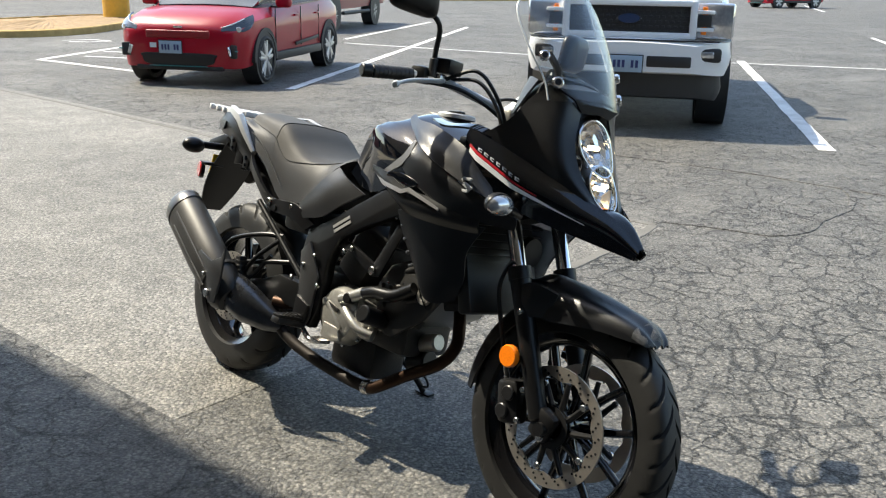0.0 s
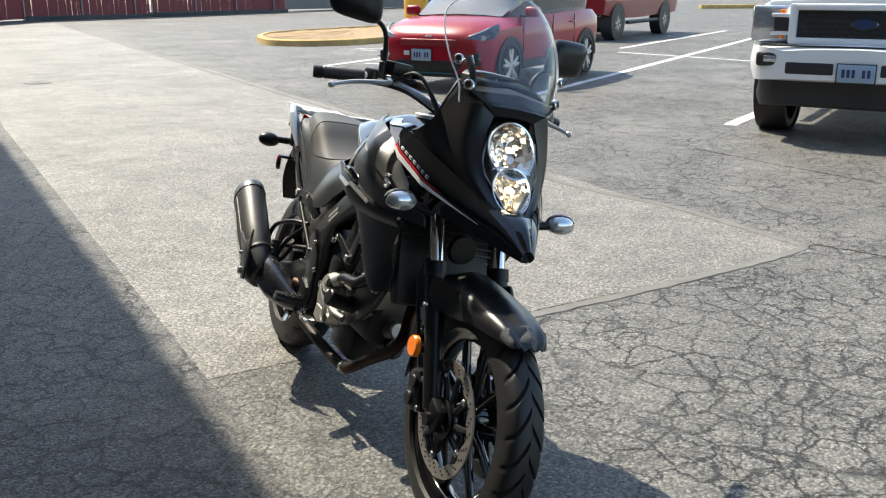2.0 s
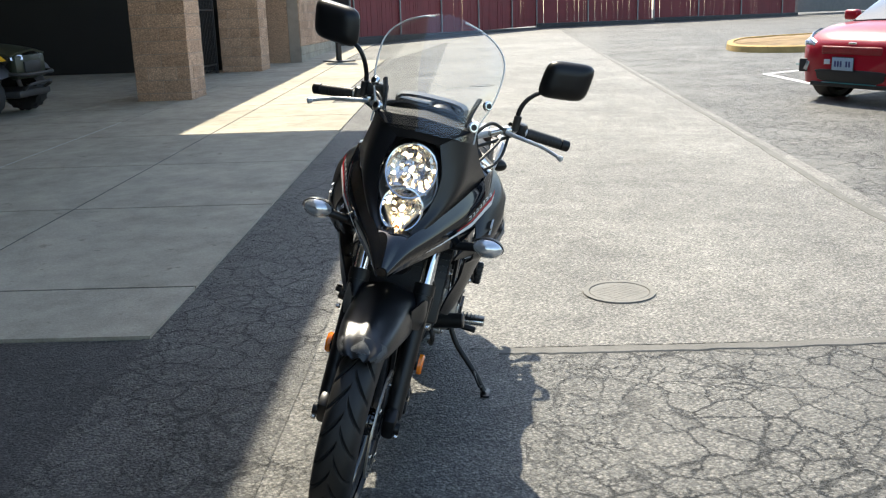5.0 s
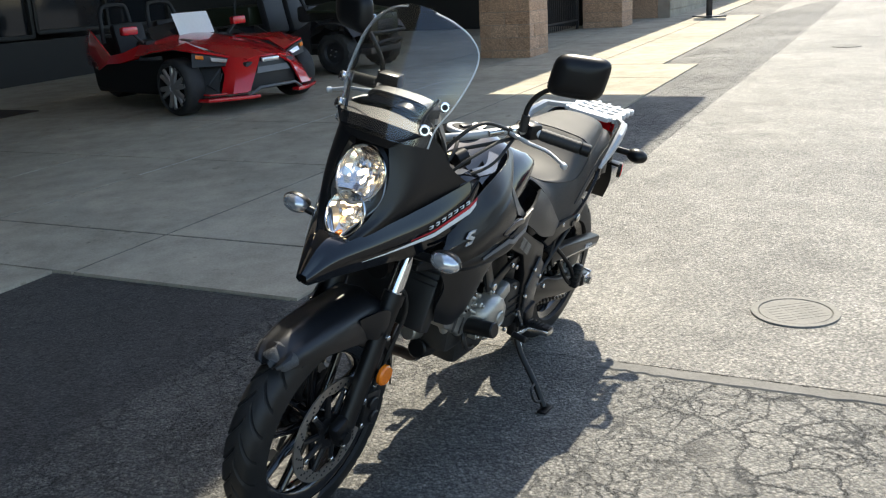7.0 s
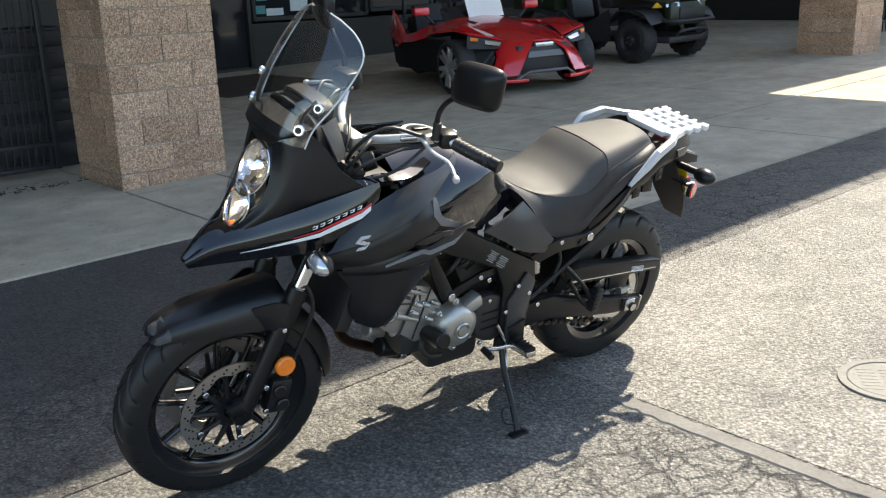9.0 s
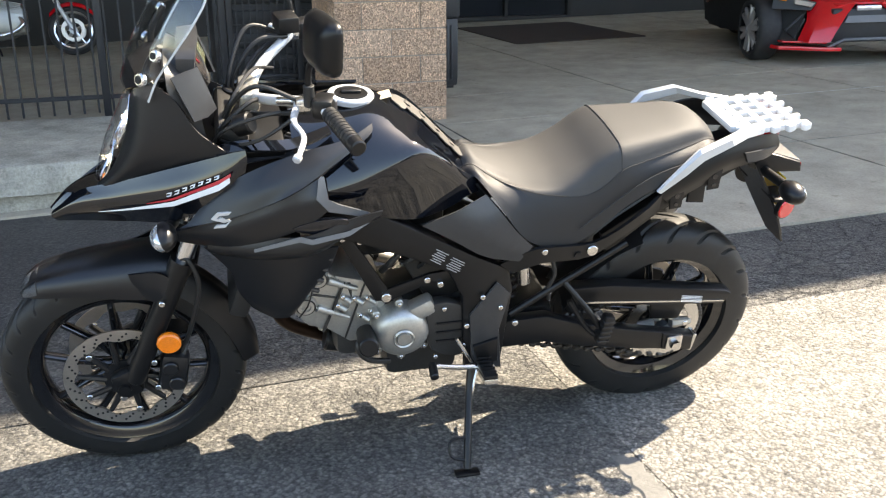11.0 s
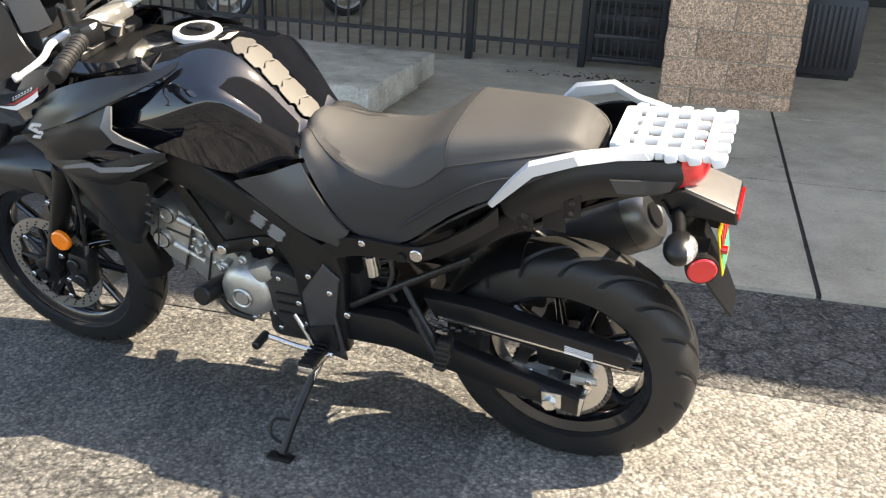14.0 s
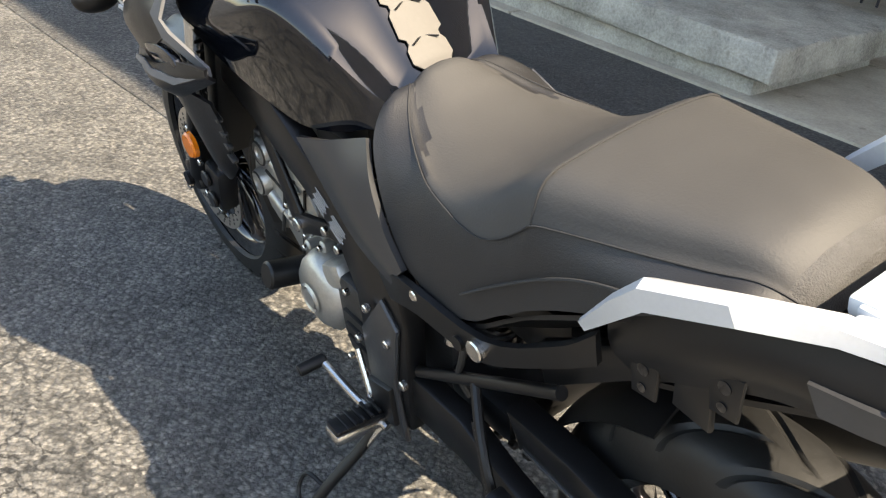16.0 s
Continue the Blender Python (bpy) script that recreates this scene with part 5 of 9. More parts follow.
# swingarm, guards, axle plates ---------------------------------------
for s in (1, -1):
    arm = mirrored(plate([(0.55, 0.45), (0.40, 0.452), (0.30, 0.412), (0.12, 0.366), (-0.066, 0.324), (-0.066, 0.272), (0.10, 0.294), (0.27, 0.328), (0.40, 0.362), (0.55, 0.360)], 0.132, 0.170, 0.006), s)
    a_ob = part("swingarm_leg", arm, FRAME, bike, "black box-section swingarm")
    part("axle_plate", mirrored(plate([(0.035, 0.346), (-0.064, 0.322), (-0.064, 0.275), (0.030, 0.288)], 0.170, 0.174, 0.002), s), BLACK_METAL if s < 0 else FRAME, a_ob)
    part("adjuster", box((0.050, 0.012, 0.046), (-0.002, s * 0.177, 0.314), 0.004), STEEL, a_ob)
    part("axle_nut", rod((-0.0, s * 0.178, 0.314), (-0.0, s * 0.202, 0.314), 0.016, 6), STEEL, a_ob)
    part("end_cap", box((0.012, 0.040, 0.060), (-0.068, s * 0.151, 0.298), 0.003, Matrix.Rotation(radians(-10), 3, "Y")), STEEL, a_ob)
part("swingarm_bridge", box((0.16, 0.21, 0.07), (0.44, 0, 0.41), 0.02), FRAME, bike)
guard = part("chain_guard", plate([(0.33, 0.515), (0.20, 0.512), (-0.165, 0.452), (-0.185, 0.440), (-0.165, 0.405), (0.02, 0.420), (0.30, 0.455)], 0.090, 0.138, 0.008), FRAME, bike, "black chain guard with a warning sticker")
part("guard_web", plate([(0.06, 0.43), (-0.06, 0.41), (-0.04, 0.345), (0.05, 0.355)], 0.100, 0.110, 0.003), FRAME, guard)
part("guard_line", plate([(0.29, 0.468), (-0.16, 0.420), (-0.16, 0.415), (0.29, 0.462)], 0.1375, 0.1395, 0.0), STEEL, guard)
for i in range(5):
    part("text_bar", box((0.068, 0.0012, 0.0018), (-0.055, 0.1392, 0.446 - i * 0.0050), 0, Matrix.Rotation(radians(-9), 3, "Y")), WHITE_PRINT, guard)
# inner hugger over the rear tyre
hug = []
for k in range(9):
    t = radians(20 + 105 * k / 8)
    hug.append([(0.338 * math.cos(t), y, 0.318 + 0.338 * math.sin(t) - 0.03 * abs(y / 0.085) ** 3) for y in (-0.085, -0.04, 0.0, 0.04, 0.085)])
part("rear_hugger", sheet(hug[:5], 0.004, 3), FRAME, bike)
part("caliper", box((0.09, 0.05, 0.06), (0.13, -0.10, 0.40), 0.012), BLACK_METAL, bike, "black rear brake caliper")

# fork, fender, front brakes ------------------------------------------
def fork_leg(s):
    top, low = Vector((1.235, s * 0.100, 0.985)), Vector((1.530, s * 0.100, 0.335))
    way = (low - top).normalized()
    mid = top + way * 0.31
    tube_ob = part("fork_tube", rod(top, mid + way * 0.05, 0.0215, 20), CHROME, bike, "chromed fork tube")
    leg = part("fork_leg", rod(mid, low, 0.029, 20, None, 0.026, 0.006), FRAME, bike, "black fork leg")
    part("dust_seal", rod(mid - way * 0.004, mid + way * 0.03, 0.032, 20), FRAME, leg)
    part("axle_clamp", box((0.062, 0.040, 0.085), (1.548, s * 0.098, 0.330), 0.014, Matrix.Rotation(radians(24), 3, "Y")), FRAME, leg)
    part("axle_end", rod((1.555, s * 0.10, 0.322), (1.555, s * 0.130, 0.322), 0.018, 16), FRAME, leg)
    bolt(leg, (1.560, s * 0.122, 0.300), 0.010, (0, s, 0))
    cal = part("brake_caliper", box((0.075, 0.055, 0.120), (1.425, s * 0.090, 0.352), 0.016, Matrix.Rotation(radians(-12), 3, "Y")), BLACK_METAL, bike, "black two-piston front brake caliper")
    for d in (-0.026, 0.026):
        part("piston_cap", rod((1.425 + d * 0.2, s * 0.118, 0.352 + d), (1.425 + d * 0.2, s * 0.128, 0.352 + d), 0.021, 16, bevel=0.003), BLACK_METAL, cal)
    bolt(cal, (1.470, s * 0.112, 0.400), 0.009, (0, s, 0))
    bolt(cal, (1.470, s * 0.112, 0.315), 0.009, (0, s, 0))
    part("bleed_nipple", rod((1.395, s * 0.095, 0.405), (1.380, s * 0.098, 0.445), 0.007, 8), STEEL, cal)
    part("brake_hose", tube([(1.395, s * 0.095, 0.41), (1.355, s * 0.110, 0.53), (1.330, s * 0.125, 0.64), (1.350, s * 0.120, 0.715), (1.385, s * 0.105, 0.700)], 0.0065, 8, 5), CABLE, bike)
    refl = turned([(0.0, 0.009), (0.027, 0.009), (0.031, 0.004), (0.031, -0.006)], (1.422, 0, 0.478), "Y", 28)
    bmesh.ops.transform(refl, matrix=Matrix.Translation((0, s * 0.140, 0)) @ Matrix.Diagonal((1, s, 1, 1)), verts=refl.verts)
    r_ob = part("reflector", refl, AMBER, bike, "round amber side reflector")
    part("reflector_bracket", box((0.03, 0.05, 0.02), (1.430, s * 0.118, 0.475), 0.004), FRAME, r_ob)


both(fork_leg)


def fender_ring(deg, r, half, drop):
    t = radians(deg)
    c, out = Vector((FRONT[0], 0, FRONT[2])), Vector((math.cos(t), 0, math.sin(t)))
    pts = []
    for y in (-1.0, -0.85, -0.45, 0.0, 0.45, 0.85, 1.0):
        d = drop * max(0.0, abs(y) - 0.45) / 0.55 + 0.012 * y * y
        p = c + out * (r - d)
        pts.append((p.x, y * half, p.z))
    return pts


def fender_row(x, crown, half, low, lift=0.0):
    """A cross-section of the front fender: rounded crown, sides down to the low edge."""
    side = [(0.0, crown), (0.45, crown - 0.010), (0.80, crown * 0.72 + low * 0.28), (0.97, crown * 0.38 + low * 0.62), (1.0, low)]
    left = [(x, half * q + lift * q, z + lift * (1 - q)) for q, z in side]
    return [(a, -b, c) for a, b, c in left[::-1]] + left[1:]


FENDER = [(1.772, 0.609, 0.034, 0.602), (1.757, 0.630, 0.052, 0.604), (1.720, 0.655, 0.068, 0.606), (1.640, 0.676, 0.082, 0.608), (1.555, 0.690, 0.090, 0.600), (1.470, 0.699, 0.094, 0.590), (1.415, 0.702, 0.094, 0.598), (1.390, 0.694, 0.092, 0.636)]
part("front_fender", sheet([fender_row(*r) for r in FENDER], 0.005, 4), MATT, bike, "matt black front fender with a dotted tip")
part("fender_tip_patch", sheet([fender_row(*r, 0.004) for r in ((1.768, 0.615, 0.040, 0.602), (1.757, 0.630, 0.051, 0.604), (1.728, 0.650, 0.064, 0.616))], 0.002, 4), plain("grey perforated patch", (0.055, 0.055, 0.056), 0.42, 0, 900, 0.5, 0.9), bike, "grey perforated patch on the fender tip")
part("fender_rear", sheet([fender_ring(d, r, h, q) for d, r, h, q in ((110, 0.368, 0.070, 0.05), (130, 0.352, 0.066, 0.045), (150, 0.352, 0.064, 0.045), (168, 0.354, 0.062, 0.040), (180, 0.356, 0.056, 0.030))], 0.005, 4), FRAME, bike)
for s in (1, -1):
    part("fender_bracket", mirrored(sheet([[(1.50, 0.086, 0.665), (1.43, 0.112, 0.680), (1.39, 0.120, 0.660)], [(1.49, 0.088, 0.630), (1.435, 0.116, 0.635), (1.40, 0.124, 0.62)], [(1.48, 0.085, 0.60), (1.44, 0.112, 0.590), (1.41, 0.120, 0.58)]], 0.006, 4), s), MATT, bike)
    bolt(bike, (1.425, s * 0.134, 0.600), 0.008, (0, s, 0))

# nose: cowl, headlight, beak ------------------------------------------
for s in (1, -1):
    part("cowl_side", sheet([[(1.428, 0.062, 1.138), (1.450, 0.086, 1.050), (1.490, 0.072, 0.965), (1.552, 0.030, 0.884)],
                             [(1.412, 0.105, 1.168), (1.412, 0.134, 1.070), (1.440, 0.128, 0.993), (1.508, 0.080, 0.912)],
                             [(1.372, 0.134, 1.195), (1.325, 0.152, 1.150), (1.285, 0.174, 1.085), (1.215, 0.198, 1.032)]], 0.005, 6, None, s < 0), MATT, bike, "matt black headlight cowl")
    part("beak_panel", sheet([[(1.658, 0.010, 0.822), (1.662, 0.016, 0.812), (1.652, 0.012, 0.797)],
                              [(1.580, 0.036, 0.888), (1.588, 0.058, 0.858), (1.570, 0.050, 0.812)],
                              [(1.480, 0.096, 0.934), (1.478, 0.122, 0.890), (1.465, 0.106, 0.832)],
                              [(1.360, 0.152, 0.986), (1.358, 0.182, 0.935), (1.362, 0.174, 0.862)],
                              [(1.250, 0.190, 1.028), (1.243, 0.212, 0.985), (1.250, 0.218, 0.930)],
                              [(1.185, 0.203, 1.048), (1.183, 0.211, 1.028), (1.190, 0.213, 0.995)]], 0.005, 5, None, s < 0), GLOSS, bike, "gloss black beak side panel with a red and white stripe")
    # trim edge from the dash to the tank
    part("dash_rail", sheet([[(1.250, 0.190, 1.030), (1.185, 0.205, 1.045), (1.080, 0.205, 1.040), (0.985, 0.160, 1.054)], [(1.250, 0.165, 1.042), (1.185, 0.178, 1.058), (1.085, 0.172, 1.050), (0.990, 0.130, 1.058)]], 0.006, 4, None, s < 0), GLOSS, bike)
part("beak_top", sheet([[(1.658, 0.010, 0.822), (1.664, 0.0, 0.826), (1.658, -0.010, 0.822)], [(1.612, 0.025, 0.862), (1.622, 0.0, 0.872), (1.612, -0.025, 0.862)], [(1.572, 0.038, 0.890), (1.580, 0.0, 0.897), (1.572, -0.038, 0.890)], [(1.535, 0.050, 0.900), (1.540, 0.0, 0.905), (1.535, -0.050, 0.900)]], 0.005, 4), GLOSS, bike)
part("beak_under", sheet([[(1.650, 0.010, 0.797), (1.652, 0.0, 0.797), (1.650, -0.010, 0.797)], [(1.57, 0.050, 0.812), (1.57, 0.0, 0.815), (1.57, -0.050, 0.812)], [(1.465, 0.104, 0.834), (1.465, 0.0, 0.845), (1.465, -0.104, 0.834)], [(1.37, 0.160, 0.860), (1.37, 0.0, 0.87), (1.37, -0.160, 0.860)]], 0.005, 4), FRAME, bike)
part("brow", sheet([[(1.430, 0.060, 1.138), (1.446, 0.0, 1.143), (1.430, -0.060, 1.138)], [(1.430, 0.10, 1.166), (1.444, 0.0, 1.176), (1.430, -0.10, 1.166)], [(1.400, 0.135, 1.186), (1.428, 0.0, 1.200), (1.400, -0.135, 1.186)], [(1.345, 0.134, 1.196), (1.370, 0.0, 1.212), (1.345, -0.134, 1.196)]], 0.006, 1), DULL, bike, "matt black brow under the windscreen")
part("inner_cowl", sheet([[(1.335, 0.150, 1.09), (1.345, 0.125, 1.205), (1.350, 0.0, 1.225), (1.345, -0.125, 1.205), (1.335, -0.150, 1.09)], [(1.27, 0.130, 1.04), (1.285, 0.115, 1.17), (1.29, 0.0, 1.20), (1.285, -0.115, 1.17), (1.27, -0.130, 1.04)]], 0.006, 4), DASH, bike)

# headlight: bowl, two reflectors with facets, clear cover
def outline_head(k, n, grow=1.0):
    t = 2 * math.pi * k / n
    y, h = math.sin(t), math.cos(t)
    width = 0.082 if h > -0.1 else 0.082 + (h + 0.1) * 0.068
    z = 1.006 + 0.122 * h * grow
    return y * width * grow, z


def head_x(y, z, off=0.0):
    return 1.442 + (1.131 - z) * 0.450 - 2.6 * y * y + off


GLOW = plain("warm lamp glass", (0.9, 0.75, 0.5), 0.1)
GLOW.node_tree.nodes["Principled BSDF"].inputs["Emission Color"].default_value = (1.0, 0.78, 0.50, 1)
GLOW.node_tree.nodes["Principled BSDF"].inputs["Emission Strength"].default_value = 10.0
HEAD_SHELL = plain("lamp shell", (0.32, 0.31, 0.30), 0.3, 0.6, 60, 0.2)
# dark and warm copies of the lamp mirror paint its varied reflections
BOWL_DARK_REFLECTION = plain("lamp mirror with painted dark reflection", (0.16, 0.16, 0.17), 0.12, 0.9, 90, 0.2)
BOWL_WARM_REFLECTION = plain("lamp mirror with painted warm reflection", (0.62, 0.56, 0.47), 0.15, 0.9, 90, 0.2)
BOWL = plain("faceted lamp mirror", (0.70, 0.70, 0.69), 0.10, 0.95, 90, 0.1)
bm = bmesh.new()
rings = []
for q, off in ((1.06, -0.036), (1.0, -0.020), (0.96, -0.02), (0.85, -0.06), (0.2, -0.09)):
    rings.append([(head_x(y, z, off), y, z) for y, z in (outline_head(k, 40, q) for k in range(40))])
ring_loft(rings, bm, caps=False)
head = part("headlight", bm, HEAD_SHELL, bike, "stacked twin headlight under a clear cover")
for yc, zc, r in ((0.0, 1.056, 0.072), (0.0, 0.954, 0.058)):
    rng = random.Random(int(zc * 100))
    bm = bmesh.new()
    rows = []
    for q in range(7):
        rr = r * (1 - q / 6.5)
        row = []
        for k in range(18):
            t = 2 * math.pi * (k + 0.5 * (q % 2)) / 18
            y, z = yc + rr * math.sin(t), zc + rr * math.cos(t) * (1.05 if zc > 1 else 0.98)
            depth = -0.012 - 0.055 * (1 - (rr / r) ** 2) + rng.uniform(-0.004, 0.004)
            row.append((head_x(y, z, depth), y, z))
        rows.append(row)
    ring_loft(rows, bm, caps=False)
    bowl = part("reflector_bowl", bm, [BOWL, BOWL_DARK_REFLECTION, BOWL_WARM_REFLECTION], head, "faceted chrome reflector", 3.0)
    # facets draw at random from the mirror and its painted reflections
    for poly in bowl.data.polygons:
        poly.material_index = rng.choice((0, 0, 0, 0, 1, 2))
    part("bowl_rim", tube([(head_x(yc + r * math.sin(a_), zc + r * math.cos(a_), -0.010), yc + r * math.sin(a_), zc + r * math.cos(a_)) for a_ in [2 * math.pi * i / 24 for i in range(25)]], 0.0035, 6, 1), CHROME, head)
    x = head_x(yc, zc, -0.02)
    part("bulb", turned([(0.0, 0.010), (0.005, 0.007), (0.006, 0.0), (0.006, -0.025)], (x, yc, zc), "X", 16), GLOW, head, "lit warm bulb")
# added amber bead in place of the orange reflection low in the lamp
for yc, zc in ((0.0, 0.898),):
    part("small_bulb", turned([(0.0, 0.010), (0.009, 0.006), (0.011, 0.0), (0.010, -0.02)], (head_x(yc, zc, -0.022), yc, zc), "X", 14), AMBER, head, "amber bead that stands in for an orange reflection")
part("divider", tube([(head_x(-0.058, 1.002, -0.012), -0.058, 1.002), (head_x(0, 1.012, -0.016), 0, 1.012), (head_x(0.058, 1.002, -0.012), 0.058, 1.002)], 0.004, 8, 4), CHROME, head)
cover = []
for q in (1.02, 0.93, 0.8, 0.55, 0.25, 0.03):
    cover.append([(head_x(y, z, (-0.016 if q > 1 else 0.004) + 0.010 * (1 - q)), y, z) for y, z in (outline_head(k, 40, q) for k in range(40))])
bm = ring_loft(cover, None, True, False)
lens_ob = part("lens_cover", bm, LENS, head, "clear plastic cover")
lens_ob.visible_shadow = False
bm = bmesh.new()
ring_loft([[(head_x(y, z, off), y, z) for y, z in (outline_head(k, 48, q) for k in range(48))] for q, off in ((1.03, -0.016), (1.10, -0.020), (1.13, -0.05))], bm, caps=False)
part("surround", bm, FRAME, head)

# windscreen with four bosses, dash panel
screen_rows = []
for h, x, half, wing in ((1.165, 1.450, 0.150, 0.066), (1.215, 1.430, 0.152, 0.070), (1.275, 1.400, 0.174, 0.080), (1.350, 1.356, 0.184, 0.090), (1.402, 1.324, 0.174, 0.088), (1.442, 1.298, 0.138, 0.062), (1.468, 1.280, 0.090, 0.030), (1.480, 1.271, 0.045, 0.010)):
    screen_rows.append([(x - wing, s_ * half, h - 0.012) if k in (0, 6) else (x - wing * q, s_ * half * w_, h - 0.006 * w_) for k, s_, w_, q in ((0, 1, 1, 1), (1, 1, 0.74, 0.42), (2, 1, 0.42, 0.12), (3, 1, 0.0, 0.0), (4, -1, 0.42, 0.12), (5, -1, 0.74, 0.42), (6, -1, 1, 1))])
screen = part("windscreen", sheet(screen_rows, 0.004, 4), SCREEN, bike, "clear plastic windscreen")
screen.visible_shadow = False
for s in (1, -1):
    for p, q in (((1.392, s * 0.136, 1.200), 0.016), ((1.352, s * 0.162, 1.262), 0.014)):
        n_ = Vector((0.72, s * 0.62, 0.3))
        part("screen_boss", rod(Vector(p) - n_.normalized() * 0.004, Vector(p) + n_.normalized() * 0.010, q, 18, bevel=0.003), CHROME, screen, "chrome ringed screw")
        part("boss_plug", rod(Vector(p), Vector(p) + n_.normalized() * 0.012, q * 0.55, 12), FRAME, screen)
    part("screen_edge", tube([(r_[0 if s > 0 else 6][0], r_[0 if s > 0 else 6][1], r_[0 if s > 0 else 6][2]) for r_ in screen_rows], 0.0024, 8, 4), SCREEN_EDGE, screen)
    part("screen_stay", tube([(1.385, s * 0.120, 1.195), (1.375, s * 0.125, 1.235), (1.345, s * 0.138, 1.275)], 0.010, 8, 3, None, 0.5), PANEL, bike)
dash = part("instrument_panel", plate([(1.262, 1.258), (1.298, 1.256), (1.350, 1.180), (1.345, 1.105), (1.300, 1.090)], -0.094, 0.094, 0.014), DASH, bike, "grey instrument cluster with a round dial")
face_turn = Matrix.Translation((1.276, 0, 1.220)) @ Matrix.Rotation(radians(-68), 4, "Y")
dial = turned([(0.0, 0.016), (0.046, 0.016), (0.052, 0.020), (0.056, 0.012), (0.058, -0.04)], (0, 0, 0), "Z", 36)
bmesh.ops.transform(dial, matrix=face_turn @ Matrix.Translation((0, 0.035, 0)), verts=dial.verts)
part("dial", dial, BLACK_METAL, dash, "round rev counter")
glass_face = turned([(0.0, 0.0175), (0.045, 0.0175)], (0, 0, 0), "Z", 30)
bmesh.ops.transform(glass_face, matrix=face_turn @ Matrix.Translation((0, 0.035, 0)), verts=glass_face.verts)
part("dial_face", glass_face, plain("dial black", (0.012, 0.012, 0.013), 0.1), dash)
lcd = box((0.07, 0.075, 0.03), (0, -0.048, 0.004), 0.006)
bmesh.ops.transform(lcd, matrix=face_turn, verts=lcd.verts)
part("display", lcd, plain("grey display", (0.09, 0.10, 0.06), 0.12), dash)
needle = box((0.035, 0.003, 0.002), (0.012, 0.045, 0.0185), 0, Matrix.Rotation(0.7, 3, "Z"))
bmesh.ops.transform(needle, matrix=face_turn, verts=needle.verts)
part("needle", needle, RED_PRINT, dash)
part("dash_hood", sheet([[(1.268, 0.098, 1.235), (1.262, 0.088, 1.268), (1.258, 0.0, 1.276), (1.262, -0.088, 1.268), (1.268, -0.098, 1.235)], [(1.306, 0.090, 1.235), (1.306, 0.080, 1.266), (1.306, 0.0, 1.272), (1.306, -0.080, 1.266), (1.306, -0.090, 1.235)]], 0.008, 3), DASH, dash)
for ob in [dash] + list(dash.children):
    ob.data.transform(Matrix.Translation((0.012, 0, -0.030)) @ Matrix.Diagonal((1, 1.08, 1, 1)))
for s in (1, -1):
    part("dash_side", sheet([[(1.332, 0.140, 1.202), (1.312, 0.154, 1.155), (1.292, 0.164, 1.105)], [(1.300, 0.126, 1.210), (1.282, 0.138, 1.160), (1.262, 0.140, 1.105)], [(1.274, 0.108, 1.212), (1.258, 0.112, 1.165), (1.242, 0.112, 1.112)]], 0.006, 1, None, s < 0), DASH, bike, "satin grey instrument side panel")
part("power_socket", rod((1.20, 0.135, 1.075), (1.165, 0.150, 1.090), 0.026, 20, bevel=0.004), FRAME, bike, "round black socket cap")
part("steering_cover", box((0.22, 0.30, 0.03), (1.20, 0, 1.01), 0.012), FRAME, bike)

# stripes, letter shapes and emblem on the fairing ---------------------
def on_beak(x, v, s, lift=0.004):
    """A point on the gloss panel: x along it, v from its lower (0) to its upper edge (1)."""
    keys = [(1.185, 0.213, 0.995, 0.203, 1.048), (1.25, 0.218, 0.930, 0.190, 1.028), (1.36, 0.174, 0.862, 0.152, 0.986), (1.48, 0.106, 0.832, 0.096, 0.934), (1.58, 0.050, 0.812, 0.036, 0.888)]
    for a, b in zip(keys, keys[1:]):
        if x <= b[0]:
            break
    t = max(0.0, min(1.0, (x - a[0]) / (b[0] - a[0])))
    y0, z0_, y1, z1_ = (a[i] + (b[i] - a[i]) * t for i in range(1, 5))
    bulge = 0.024 * 4 * v * (1 - v)
    return Vector((x, s * (y0 + (y1 - y0) * v + bulge + lift), z0_ + (z1_ - z0_) * v))


def ribbon(s, x0, x1, v0, v1, width0, width1, mat, name, lift, parent):
    bm = bmesh.new()
    rows = []
    for i in range(13):
        t = i / 12
        x, v, w = x0 + (x1 - x0) * t, v0 + (v1 - v0) * t, width0 + (width1 - width0) * t
        rows.append([bm.verts.new(on_beak(x, v + q * w, s, lift)) for q in (-0.5, 0.5)])
    for a, b in zip(rows, rows[1:]):
        bm.faces.new((a[0], a[1], b[1], b[0]))
    return part(name, bm, mat, parent)


panels = {1 if o.data.vertices[0].co.y > 0 else -1: o for o in bike.children if o.name.startswith("beak_panel")}
for s in (1, -1):
    ribbon(s, 1.225, 1.540, 0.44, 0.44, 0.16, 0.015, WHITE_PRINT, "white_stripe", 0.006, panels[s])
    ribbon(s, 1.222, 1.42, 0.565, 0.52, 0.09, 0.02, RED_PRINT, "red_stripe", 0.0065, panels[s])
    for i in range(7):
        x = 1.250 + i * 0.0185
        v = 0.635 - i * 0.006
        for q0, q1, w in ((0.0, 0.018, 0.011), (0.048, 0.066, 0.011), (0.0, 0.066, 0.004)):
            bm = bmesh.new()
            q = [on_beak(x, v + q0, s, 0.007), on_beak(x + w, v + q0, s, 0.007), on_beak(x + w - q1 * 0.05, v + q1, s, 0.007), on_beak(x - q1 * 0.05, v + q1, s, 0.007)]
            bm.faces.new([bm.verts.new(p) for p in q])
            part("letter_shape", bm, SILVER, panels[s])

